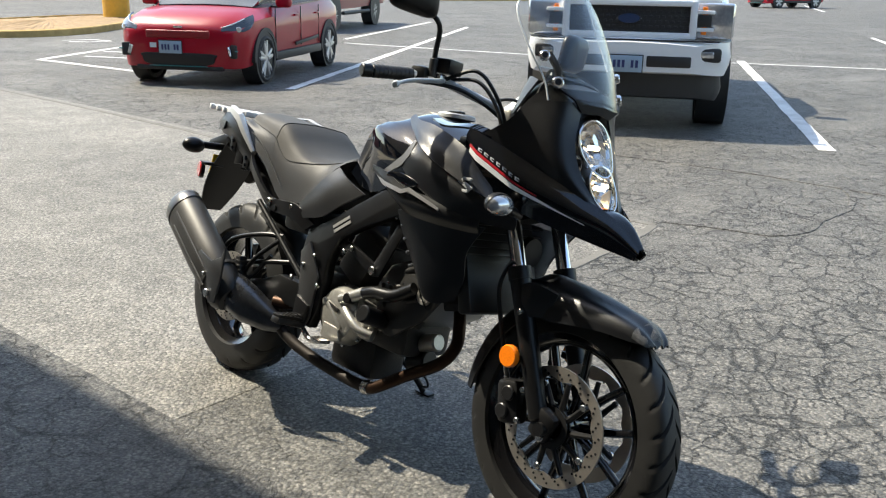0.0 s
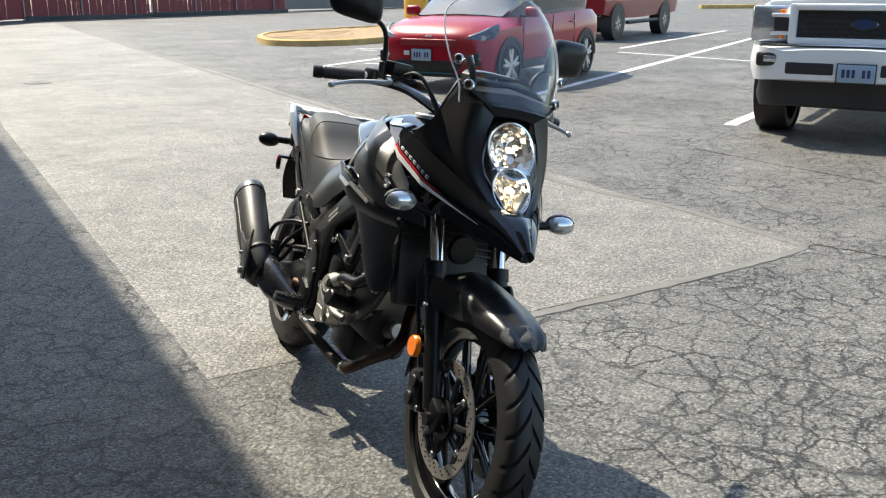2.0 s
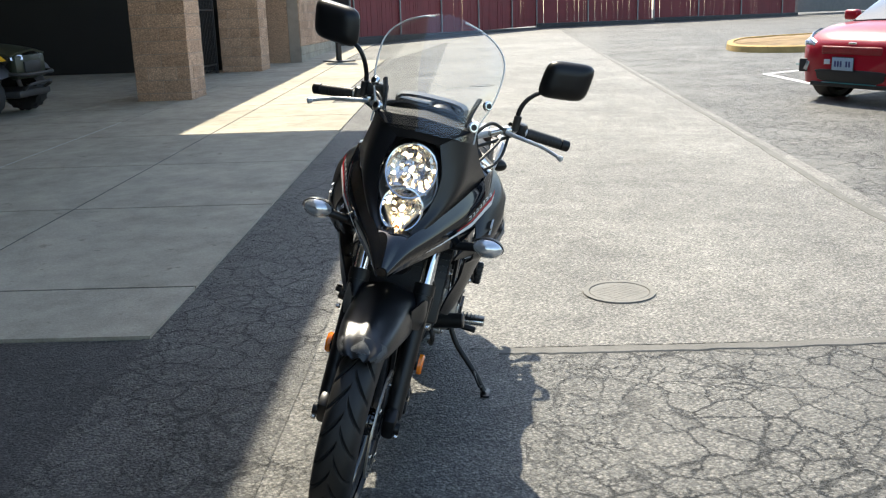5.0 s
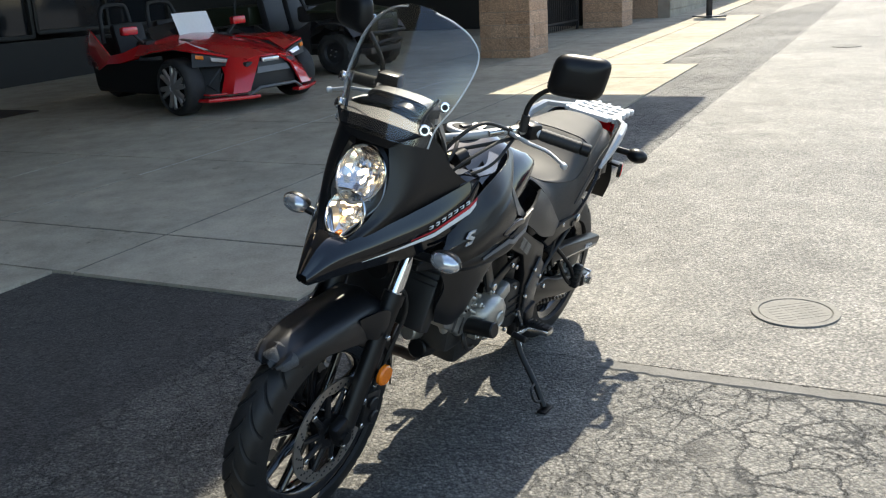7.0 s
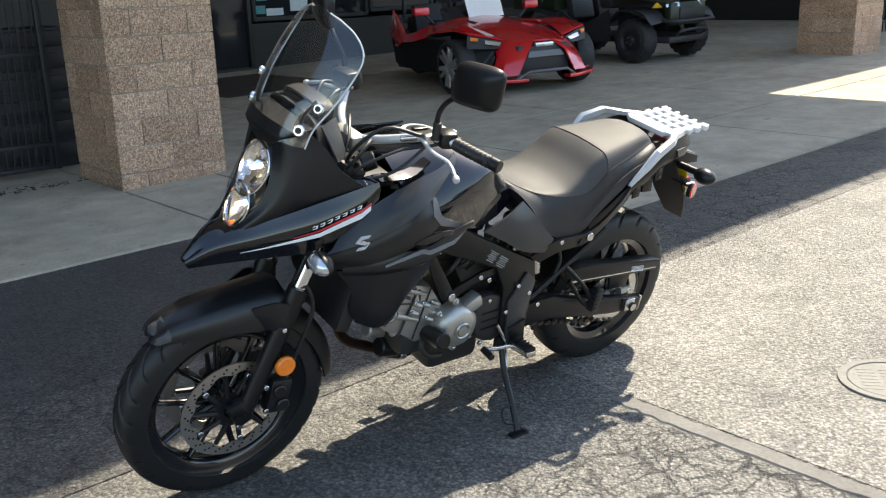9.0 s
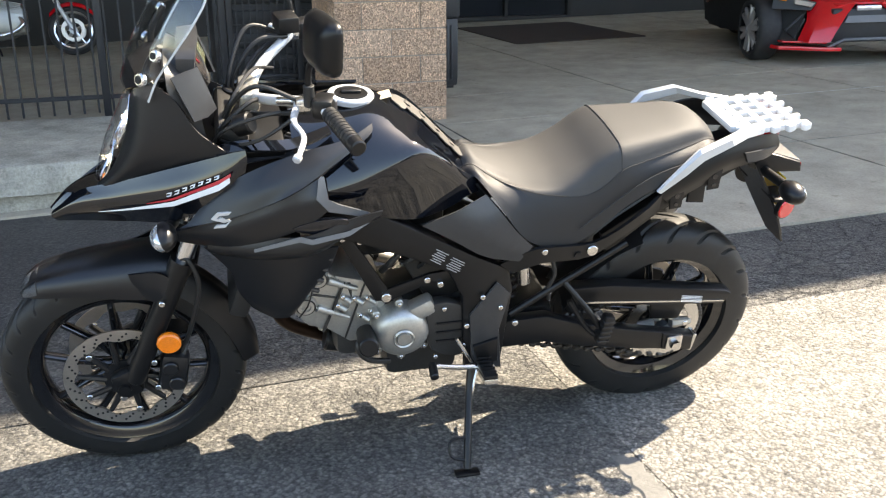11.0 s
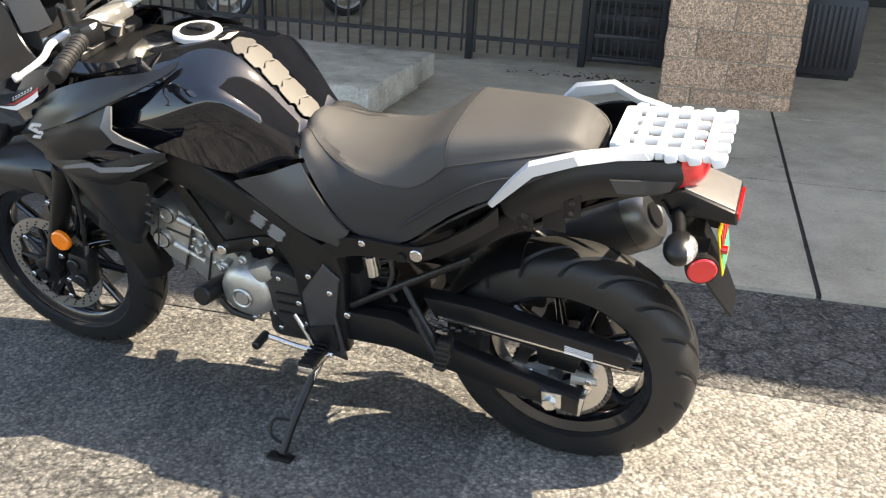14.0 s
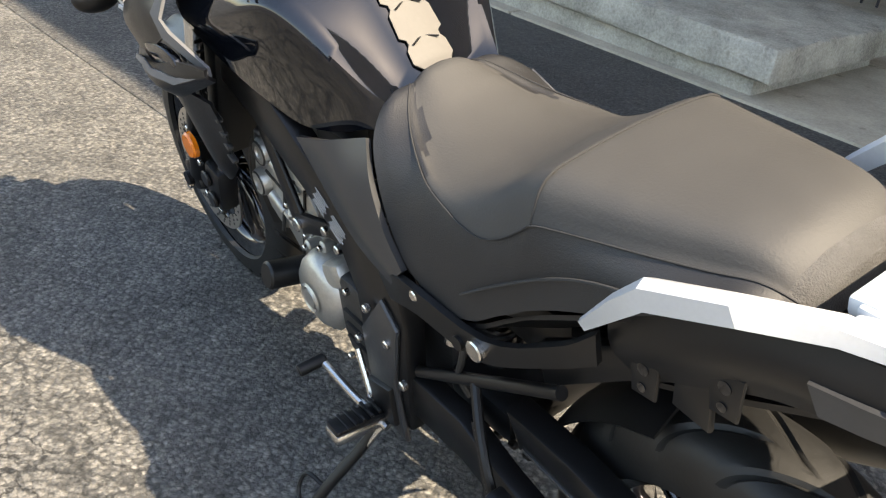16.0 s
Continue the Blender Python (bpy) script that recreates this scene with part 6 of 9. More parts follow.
# matt shrouds beside the tank ----------------------------------------
for s in (1, -1):
    edge = [(1.350, 0.205, 0.855), (1.240, 0.246, 0.895), (1.150, 0.262, 0.930), (1.085, 0.262, 0.957), (1.023, 0.237, 0.982)]
    part("upper_shroud", sheet([[(1.300, 0.203, 0.902), (1.205, 0.216, 0.985), (1.065, 0.208, 1.032), (0.955, 0.178, 1.044), (0.885, 0.134, 1.060)],
                                [(1.325, 0.212, 0.875), (1.225, 0.238, 0.938), (1.120, 0.250, 0.985), (1.020, 0.228, 1.008), (0.900, 0.165, 1.040)],
                                [(x, y + 0.006, z + 0.004) for x, y, z in edge]], 0.006, 5, None, s < 0), MATT, bike, "matt black upper tank shroud")
    shroud = part("tank_shroud", sheet([edge,
                                        [(1.385, 0.180, 0.835), (1.260, 0.246, 0.858), (1.160, 0.270, 0.895), (1.090, 0.272, 0.922), (1.033, 0.265, 0.941)],
                                        [(1.375, 0.165, 0.805), (1.235, 0.236, 0.812), (1.140, 0.262, 0.842), (1.060, 0.270, 0.876), (1.007, 0.264, 0.909)]], 0.006, 6, None, s < 0), MATT, bike, "matt black tank shroud with a silver emblem")
    part("shroud_wing", sheet([[(1.290, 0.205, 0.835), (1.180, 0.250, 0.842), (1.060, 0.275, 0.850), (0.960, 0.270, 0.882), (0.880, 0.258, 0.892)],
                               [(1.290, 0.215, 0.800), (1.180, 0.262, 0.806), (1.055, 0.283, 0.815), (0.965, 0.275, 0.850), (0.885, 0.256, 0.878)],
                               [(1.280, 0.195, 0.775), (1.170, 0.238, 0.775), (1.050, 0.255, 0.785), (0.970, 0.245, 0.822), (0.895, 0.240, 0.862)]], 0.006, 5, None, s < 0), MATT, bike)
    part("air_slot", mirrored(plate([(1.095, 0.872), (1.02, 0.890), (0.965, 0.884), (0.975, 0.862), (1.05, 0.852)], 0.262, 0.276, 0.003, None, 3), s), GLOSS, bike)
    part("tank_tip", sheet([[(1.026, 0.240, 0.985), (1.036, 0.268, 0.941), (1.009, 0.268, 0.907), (0.905, 0.243, 0.866)], [(1.014, 0.240, 0.984), (1.008, 0.266, 0.938), (0.985, 0.264, 0.922), (0.908, 0.242, 0.880)]], 0.006, 1, None, s < 0), plain("satin grey trim and painted edge glint", (0.11, 0.11, 0.112), 0.32), bike)
    # added grey strip paints the light along the wing's lower edge
    part("shroud_trim", sheet([[(0.890, 0.252, 0.884), (0.962, 0.279, 0.856), (1.050, 0.287, 0.846), (1.078, 0.287, 0.856), (1.185, 0.266, 0.820)], [(0.890, 0.256, 0.876), (0.964, 0.284, 0.845), (1.052, 0.291, 0.834), (1.080, 0.291, 0.844), (1.185, 0.269, 0.813)]], 0.004, 1, None, s < 0), bpy.data.materials["satin grey trim and painted edge glint"], bike)
    rad = part("radiator_shroud", sheet([[(1.300, 0.195, 0.795), (1.190, 0.232, 0.790), (1.075, 0.245, 0.795), (0.985, 0.225, 0.782)],
                                         [(1.245, 0.188, 0.715), (1.165, 0.212, 0.705), (1.085, 0.222, 0.705), (1.005, 0.205, 0.715)],
                                         [(1.232, 0.165, 0.640), (1.160, 0.188, 0.604), (1.096, 0.196, 0.600), (1.052, 0.185, 0.635)],
                                         [(1.200, 0.150, 0.572), (1.150, 0.170, 0.550), (1.108, 0.176, 0.554), (1.078, 0.170, 0.588)]], 0.006, 5, None, s < 0), MATT, bike, "matt black radiator shroud with louvres")
    for i in range(4):
        part("louvre", box((0.040, 0.012, 0.010), (1.015 + i * 0.012, s * (0.212 - i * 0.008), 0.745 - i * 0.036), 0.003, Matrix.Rotation(radians(-25), 3, "Y")), PANEL, rad)
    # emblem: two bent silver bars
    e = Vector((1.250, s * 0.250, 0.897))
    for turn_ in (1, -1):
        hook = [(0.026, 0.004), (0.010, 0.020), (-0.022, 0.020), (-0.014, 0.012), (0.006, 0.012), (0.012, 0.006), (-0.012, -0.003), (-0.004, -0.008)]
        bm = plate([(e.x + turn_ * s * hx, e.z + turn_ * hz) for hx, hz in hook], -0.003, 0.003, 0.001)
        bmesh.ops.transform(bm, matrix=Matrix.Translation((0, e.y, 0)), verts=bm.verts)
        part("emblem_bar", bm, SILVER, shroud)
    # front turn signal on a short stalk
    stalk = part("signal_stalk", rod((1.365, s * 0.150, 0.845), (1.385, s * 0.225, 0.862), 0.013, 12), FRAME, bike)
    sig = bmesh.new()
    bmesh.ops.create_uvsphere(sig, u_segments=20, v_segments=12, radius=1.0)
    bmesh.ops.transform(sig, matrix=Matrix.Translation((1.385, s * 0.256, 0.868)) @ Matrix.Rotation(radians(20), 4, "Y") @ Matrix.Diagonal((0.030, 0.046, 0.029, 1)), verts=sig.verts)
    sig_ob = part("turn_signal", sig, LAMP_CLEAR, bike, "clear-lens turn signal on a black stalk")
    cup = bmesh.new()
    bmesh.ops.create_uvsphere(cup, u_segments=20, v_segments=12, radius=1.0)
    bmesh.ops.bisect_plane(cup, geom=cup.verts[:] + cup.edges[:] + cup.faces[:], plane_co=(0, 0, 0), plane_no=(1, 0, 0), clear_outer=True)
    bmesh.ops.transform(cup, matrix=Matrix.Translation((1.385, s * 0.256, 0.868)) @ Matrix.Rotation(radians(20), 4, "Y") @ Matrix.Diagonal((0.032, 0.048, 0.031, 1)), verts=cup.verts)
    part("signal_cup", cup, FRAME, sig_ob)

# tank -------------------------------------------------------------------
def tank_ring(x, zt, wt, zc, wc, zb, wb):
    half = [(0.0, zt), (wt * 0.6, zt - 0.010), (wt, zt - 0.030), ((wt + wc) / 2 + 0.008, zt * 0.46 + zc * 0.54), (wc - 0.004, zc + 0.008), (wc, zc - 0.006), ((wc * 0.96 + wb) / 2 + 0.002, (zc + zb) / 2), (wb, zb), (wb * 0.5, zb - 0.02), (0, zb - 0.02)]
    return [(x, y, z) for y, z in half]


stations = [(1.075, 1.055, 0.10, 0.935, 0.212, 0.905, 0.205), (1.020, 1.060, 0.12, 0.925, 0.222, 0.890, 0.210), (0.940, 1.074, 0.13, 0.942, 0.222, 0.860, 0.200), (0.885, 1.080, 0.128, 0.962, 0.215, 0.835, 0.188), (0.830, 1.070, 0.118, 0.985, 0.205, 0.815, 0.175), (0.780, 1.046, 0.105, 0.998, 0.190, 0.805, 0.165), (0.735, 1.008, 0.088, 0.976, 0.170, 0.808, 0.155), (0.684, 0.952, 0.074, 0.930, 0.145, 0.820, 0.142), (0.640, 0.905, 0.062, 0.888, 0.120, 0.838, 0.128), (0.605, 0.880, 0.050, 0.866, 0.100, 0.845, 0.115)]
cols = [catmull(col, 5) for col in zip(*[tank_ring(*st) for st in stations])]
rings = []
for i in range(len(cols[0])):
    half = [c[i] for c in cols]
    rings.append(half + [Vector((p.x, -p.y, p.z)) for p in half[-2:0:-1]])
part("fuel_tank", ring_loft(rings), GLOSS, bike, "gloss black fuel tank", 50)
cap_m = Matrix.Translation((0.918, 0, 1.0785)) @ Matrix.Rotation(radians(-3), 4, "Y")
cap = turned([(0.0, 0.006), (0.040, 0.006), (0.048, 0.004), (0.050, 0.009), (0.065, 0.008), (0.068, 0.003), (0.068, -0.012)], (0, 0, 0), "Z", 40)
bmesh.ops.transform(cap, matrix=cap_m @ Matrix.Diagonal((0.86, 0.86, 0.7, 1)), verts=cap.verts)
cap_ob = part("fuel_cap", cap, SILVER, bike, "silver ringed fuel cap with dark centre")
mid = turned([(0.0, 0.010), (0.046, 0.0085), (0.049, 0.002)], (0, 0, 0), "Z", 32)
bmesh.ops.transform(mid, matrix=cap_m @ Matrix.Diagonal((0.86, 0.86, 0.9, 1)), verts=mid.verts)
part("cap_centre", mid, FRAME, cap_ob)
key = box((0.05, 0.022, 0.008), (0, 0, 0.012), 0.003)
bmesh.ops.transform(key, matrix=cap_m, verts=key.verts)
part("key_flap", key, MATT, cap_ob)
# tank pad: a spine of notched plates, and a small label
spine_x = [0.605, 0.64, 0.684, 0.735, 0.78, 0.83, 0.885]
spine_z = [0.880, 0.905, 0.952, 1.008, 1.046, 1.070, 1.080]
pad = []
for i in range(41):
    x = 0.818 - i * 0.0049
    z = float(np.interp(x, spine_x, spine_z)) + 0.003
    half = (0.040 - 0.006 * i / 40) * (0.80 if i % 8 in (0, 7) else 1.0 + 0.10 * ((i % 8) / 6 - 0.5))
    if i < 4 or i > 36:
        half *= 0.45 + 0.13 * (i if i < 4 else 40 - i)
    pad.append([(x, half * q, z - 2.2 * (half * q) ** 2) for q in (-1, -0.6, 0, 0.6, 1)])
tank_pad = part("tank_pad", sheet(pad, 0.003, 1), PAD, bike, "beige spine-shaped tank protector")
for i in range(1, 5):
    x = 0.818 - i * 8 * 0.0049
    z = float(np.interp(x, spine_x, spine_z)) + 0.0055
    part("pad_notch", tube([(x - 0.006, -0.022, z - 0.002), (x + 0.004, 0.0, z + 0.001), (x - 0.006, 0.022, z - 0.002)], 0.0016, 6, 3), FRAME, tank_pad)
part("fuel_label", box((0.040, 0.044, 0.0015), (0.838, 0.0, 1.0735), 0, Matrix.Rotation(radians(12), 3, "Y")), plain("cream label", (0.65, 0.55, 0.40), 0.5), bike)

# seat -------------------------------------------------------------------
def seat_ring(x, zt, w1, ze, w2, zb, dish=0.0):
    """Half a cross-section: top, rounded edge at w1, side down to zb at w2."""
    return [(x, 0.0, zt - dish), (x, w1 * 0.5, zt - 0.004), (x, w1 * 0.86, zt - 0.016), (x, w1, ze - 0.006), (x, (w1 * 0.4 + w2 * 0.6), ze * 0.6 + zb * 0.4), (x, w2, zb), (x, w2 * 0.6, zb - 0.004), (x, 0.0, zb - 0.004)]


seat_st = [(0.640, 0.898, 0.045, 0.885, 0.070, 0.872), (0.615, 0.911, 0.060, 0.900, 0.110, 0.880), (0.585, 0.897, 0.085, 0.886, 0.150, 0.850), (0.545, 0.878, 0.110, 0.868, 0.172, 0.795), (0.500, 0.867, 0.132, 0.855, 0.182, 0.735), (0.455, 0.864, 0.150, 0.847, 0.186, 0.705), (0.405, 0.870, 0.160, 0.842, 0.187, 0.697), (0.360, 0.886, 0.166, 0.839, 0.186, 0.697), (0.320, 0.908, 0.167, 0.843, 0.184, 0.715), (0.280, 0.938, 0.166, 0.866, 0.182, 0.748), (0.250, 0.957, 0.164, 0.892, 0.180, 0.770), (0.232, 0.963, 0.161, 0.906, 0.178, 0.785), (0.180, 0.967, 0.150, 0.916, 0.175, 0.818), (0.100, 0.973, 0.134, 0.929, 0.170, 0.860), (0.030, 0.979, 0.116, 0.939, 0.158, 0.900), (-0.015, 0.975, 0.102, 0.946, 0.140, 0.915), (-0.045, 0.955, 0.088, 0.936, 0.118, 0.905), (-0.062, 0.938, 0.075, 0.920, 0.098, 0.895)]
cols = [catmull(col, 4) for col in zip(*[seat_ring(*st) for st in seat_st])]
n_rows = len(cols[0])
cushion = bmesh.new()
rings = []
for i in range(n_rows):
    half = [c[i] for c in cols]
    arc = catmull([half[k] for k in range(6)], 3) + [half[6], half[7]]
    rings.append(arc + [Vector((p.x, -p.y, p.z)) for p in arc[-2:0:-1]])
ring_loft(rings, cushion)
seat_mesh = part("seat", cushion, [SEAT, SEAT_SIDE_SHADE, SEAT_REAR], bike, "two-level grey-black vinyl seat with sewn seams", 60)
for poly in seat_mesh.data.polygons:
    c = poly.center
    edge = np.interp(c.x, [st[0] for st in reversed(seat_st)], [st[3] for st in reversed(seat_st)])
    # faces below the seat edge take the vinyl with shade painted in
    poly.material_index = 2 if c.x < -0.036 else (1 if c.z < edge - 0.004 else 0)
for s in (1, -1):
    line = [(p.x, s * (p.y + 0.0022), p.z) for p in catmull([(st[0], st[2], st[3] - 0.006) for st in seat_st], 3)]
    part("seam", tube(line, 0.0013, 6, 1), THREAD, seat_mesh)
for s in (1, -1):
    low_seam = catmull([(0.345, s * 0.1885, 0.745), (0.268, s * 0.1835, 0.805), (0.190, s * 0.1775, 0.858), (0.126, s * 0.1725, 0.888), (0.050, s * 0.1635, 0.905)], 4)
    part("seam", tube(low_seam, 0.0022, 6, 1), THREAD, seat_mesh)
near = min(range(n_rows), key=lambda i: abs(cols[0][i].x - 0.240))
arc = catmull([cols[k][near] for k in range(4)], 4)
ridge = [Vector((p.x, -p.y, p.z + 0.001)) for p in arc[::-1]] + [Vector((p.x, p.y, p.z + 0.001)) for p in arc[1:]]
part("cross_seam", tube(ridge, 0.0018, 6, 1), THREAD, seat_mesh)
part("seat_base", sheet([[(0.612, 0.110, 0.862), (0.555, 0.160, 0.800), (0.470, 0.178, 0.702), (0.350, 0.178, 0.686), (0.240, 0.170, 0.765), (0.100, 0.160, 0.850), (-0.030, 0.122, 0.905)], [(0.610, 0.10, 0.83), (0.54, 0.13, 0.74), (0.46, 0.14, 0.69), (0.33, 0.13, 0.685), (0.23, 0.12, 0.73), (0.10, 0.11, 0.83), (-0.03, 0.09, 0.92)]], 0.006, 3), FRAME, bike)

# side covers, frame, tail --------------------------------------------------
for s in (1, -1):
    part("side_cover", sheet([[(0.768, 0.176, 0.792), (0.682, 0.184, 0.742), (0.600, 0.188, 0.690), (0.507, 0.190, 0.666)], [(0.680, 0.174, 0.822), (0.620, 0.190, 0.772), (0.560, 0.194, 0.722), (0.490, 0.193, 0.688)], [(0.598, 0.150, 0.850), (0.560, 0.174, 0.806), (0.518, 0.186, 0.754), (0.474, 0.190, 0.708)]], 0.010, 5, None, s < 0), PANEL, bike, "dark grey side cover below the seat")
    beam = part("frame_beam", mirrored(plate([(1.02, 0.862), (0.90, 0.850), (0.808, 0.795), (0.616, 0.680), (0.526, 0.632), (0.512, 0.560), (0.520, 0.470), (0.530, 0.326), (0.615, 0.326), (0.645, 0.406), (0.652, 0.555), (0.693, 0.640), (0.80, 0.696), (0.94, 0.758), (1.04, 0.790)], 0.138, 0.180, 0.008), s), FRAME, bike, "satin black frame beam")
    part("pivot_plate", mirrored(plate([(0.632, 0.500), (0.622, 0.360), (0.600, 0.318), (0.530, 0.305), (0.545, 0.44), (0.520, 0.56), (0.560, 0.60)], 0.158, 0.170, 0.006), s), PANEL, beam)
    part("rear_cover", mirrored(sheet([[(0.555, 0.160, 0.655), (0.465, 0.176, 0.703), (0.300, 0.168, 0.702), (0.175, 0.160, 0.775), (0.120, 0.150, 0.825)], [(0.520, 0.165, 0.628), (0.440, 0.172, 0.655), (0.310, 0.166, 0.658), (0.200, 0.156, 0.720), (0.120, 0.145, 0.775)]], 0.010, 4), s), FRAME, bike)
    part("subframe_tube", rod((0.510, s * 0.140, 0.470), (0.190, s * 0.135, 0.668), 0.010, 12), FRAME, bike)
    part("subframe_rail", plate([(0.26, 0.690), (0.10, 0.800), (-0.06, 0.895), (-0.06, 0.860), (0.10, 0.745), (0.24, 0.628)], s * 0.115, s * 0.140, 0.005), FRAME, bike)
    part("tail_cover", mirrored(sheet([[(0.125, 0.148, 0.842), (0.030, 0.152, 0.905), (-0.070, 0.142, 0.945), (-0.180, 0.115, 0.945), (-0.235, 0.085, 0.935)], [(0.110, 0.158, 0.805), (0.020, 0.165, 0.865), (-0.075, 0.156, 0.905), (-0.180, 0.128, 0.905), (-0.245, 0.095, 0.900)], [(0.080, 0.145, 0.775), (0.00, 0.150, 0.825), (-0.080, 0.140, 0.862), (-0.170, 0.118, 0.868), (-0.225, 0.088, 0.868)]], 0.006, 4), s), FRAME, bike, "black tail cover")
    part("tail_insert", mirrored(sheet([[(-0.110, 0.152, 0.915), (-0.180, 0.133, 0.912), (-0.232, 0.104, 0.905)], [(-0.125, 0.150, 0.885), (-0.180, 0.132, 0.882), (-0.222, 0.104, 0.880)]], 0.008, 3), s), PANEL, bike)
    # grab rail: flat silver arm from the tail up to the rack
    path = [(0.132, 0.178, 0.832), (0.076, 0.190, 0.900), (0.037, 0.192, 0.942), (-0.050, 0.174, 0.968), (-0.116, 0.126, 0.962), (-0.175, 0.106, 0.958)]
    rail = bmesh.new()
    rings = []
    for (x, y, z), high, thin in zip(path, (0.004, 0.012, 0.014, 0.012, 0.011, 0.009), (0.005, 0.010, 0.012, 0.012, 0.012, 0.010)):
        rings.append([Vector((x + dx, s * (y + dy), z + dz)) for dx, dy, dz in ((0.006, thin, high * 0.6), (-0.004, thin, -high), (-0.004, -thin, -high), (0.006, -thin, high * 0.6), (0.008, 0, high))])
    part("grab_rail", ring_loft(rings, rail), SILVER, bike, "pale silver grab rail", 25)
    bolt(bike, (0.307, s * 0.172, 0.681), 0.016, (0, s, 0), STEEL, 0.010)
    for p in ((0.505, 0.466), (0.440, 0.690)):
        bolt(bike, (p[0], s * 0.174, p[1]), 0.009, (0, s, 0))
    part("hook_tab", mirrored(plate([(0.03, 0.83), (-0.015, 0.845), (-0.02, 0.77), (0.03, 0.775)], 0.140, 0.152, 0.004), s), FRAME, bike)
part("under_tail", sheet([[(0.24, 0.11, 0.66), (0.24, 0.0, 0.68), (0.24, -0.11, 0.66)], [(0.05, 0.12, 0.76), (0.05, 0.0, 0.77), (0.05, -0.12, 0.76)], [(-0.14, 0.10, 0.85), (-0.14, 0.0, 0.855), (-0.14, -0.10, 0.85)], [(-0.235, 0.08, 0.87), (-0.235, 0.0, 0.875), (-0.235, -0.08, 0.87)]], 0.008, 3), FRAME, bike)
part("document_box", box((0.22, 0.17, 0.10), (0.36, 0, 0.64), 0.02), FRAME, bike)
for col, (px, pz, wide) in enumerate(((0.712, 0.694, 0.040), (0.668, 0.664, 0.044))):
    for i in range(6):
        part("text_bar", box((wide - 0.006 * ((i * 5 + col) % 3), 0.0012, 0.0026), (px + i * 0.0036, 0.1612, pz - i * 0.0056 + 0.014), 0, Matrix.Rotation(radians(-33), 3, "Y")), GREY_PRINT, bike)
for i in range(2):
    part("text_bar", box((0.085, 0.0015, 0.009), (0.690 + i * 0.008, -0.1612, 0.690 - i * 0.013), 0, Matrix.Rotation(radians(-33), 3, "Y")), GREY_PRINT, bike)

for s in (1, -1):
    for x, z in ((0.065, 0.795), (-0.035, 0.845)):
        tab = part("tail_bracket", mirrored(plate([(x + 0.022, z + 0.020), (x - 0.020, z + 0.028), (x - 0.018, z - 0.030), (x + 0.016, z - 0.034)], 0.150, 0.158, 0.004), s), FRAME, bike)
        part("bracket_hole", rod((x, s * 0.157, z + 0.008), (x, s * 0.1595, z + 0.008), 0.008, 14), GLOSS, tab)
        part("bracket_hole", rod((x, s * 0.157, z - 0.018), (x, s * 0.1595, z - 0.018), 0.006, 14), GLOSS, tab)
    part("helmet_lock", rod((0.345, s * 0.170, 0.668), (0.345, s * 0.180, 0.668), 0.011, 16), FRAME, bike)
    for p in ((0.585, 0.335), (0.548, 0.520), (0.600, 0.560), (0.640, 0.470)):
        bolt(bike, (p[0], s * 0.169, p[1]), 0.008, (0, s, 0))
part("shock_reservoir", rod((0.470, 0.115, 0.600), (0.462, 0.118, 0.540), 0.020, 18, bevel=0.004), STEEL, bike, "steel shock adjuster")
part("wiring", tube([(0.40, 0.150, 0.640), (0.39, 0.160, 0.590), (0.405, 0.158, 0.540), (0.395, 0.150, 0.500)], 0.006, 8, 4), CABLE, bike)
for i in range(5):
    part("engine_hose", tube([(0.86 - i * 0.05, 0.11, 0.62 + (i % 2) * 0.03), (0.84 - i * 0.05, 0.135, 0.66), (0.80 - i * 0.05, 0.125, 0.70)], 0.009 - (i % 3) * 0.002, 8, 4), CABLE, bike)
for i in range(4):
    part("casting_rib", rod((0.93 + i * 0.03, 0.108, 0.47 + i * 0.018), (0.95 + i * 0.03, 0.118, 0.60 + i * 0.012), 0.006, 8), ENGINE_DARK, bike)
for p in ((0.70, 0.52), (0.64, 0.39), (0.72, 0.36), (0.62, 0.46)):
    bolt(bike, (p[0], 0.150, p[1]), 0.007)
part("oil_pipe", tube([(0.90, 0.10, 0.42), (0.93, 0.128, 0.385), (0.90, 0.13, 0.34), (0.84, 0.12, 0.318)], 0.009, 10, 5), ENGINE_DARK, bike)

# luggage rack: crossing notched bars
rack = part("luggage_rack", box((0.034, 0.205, 0.022), (-0.110, 0, 0.974), 0.006), RACK_WHITE, bike, "pale silver plastic luggage rack with open slots")
tilt = lambda x: 0.974 - 0.02 * (-0.08 - x) / 0.22
for i in range(4):
    x = -0.148 - i * 0.046
    w = 0.245 - abs(i - 1) * 0.008
    part("cross_bar", box((0.019, w, 0.020), (x, 0, tilt(x)), 0.005), RACK_WHITE, rack)
for j in range(5):
    y = -0.10 + j * 0.05
    part("long_bar", box((0.200 if j in (0, 4) else 0.170, 0.017, 0.018), (-0.205 if j in (0, 4) else -0.190, y, 0.965), 0.005, Matrix.Rotation(radians(-5), 3, "Y")), RACK_WHITE, rack)
for i in range(5):
    for s in (1, -1):
        x = -0.125 - i * 0.046
        part("edge_notch", box((0.026, 0.022, 0.022), (x, s * 0.120, tilt(x)), 0.006, Matrix.Rotation(radians(20 * s), 3, "Z")), RACK_WHITE, rack)
for y in (-0.10, -0.05, 0.0, 0.05, 0.10):
    part("rear_finger", box((0.036, 0.020, 0.020), (-0.306, y, 0.952), 0.006), RACK_WHITE, rack)

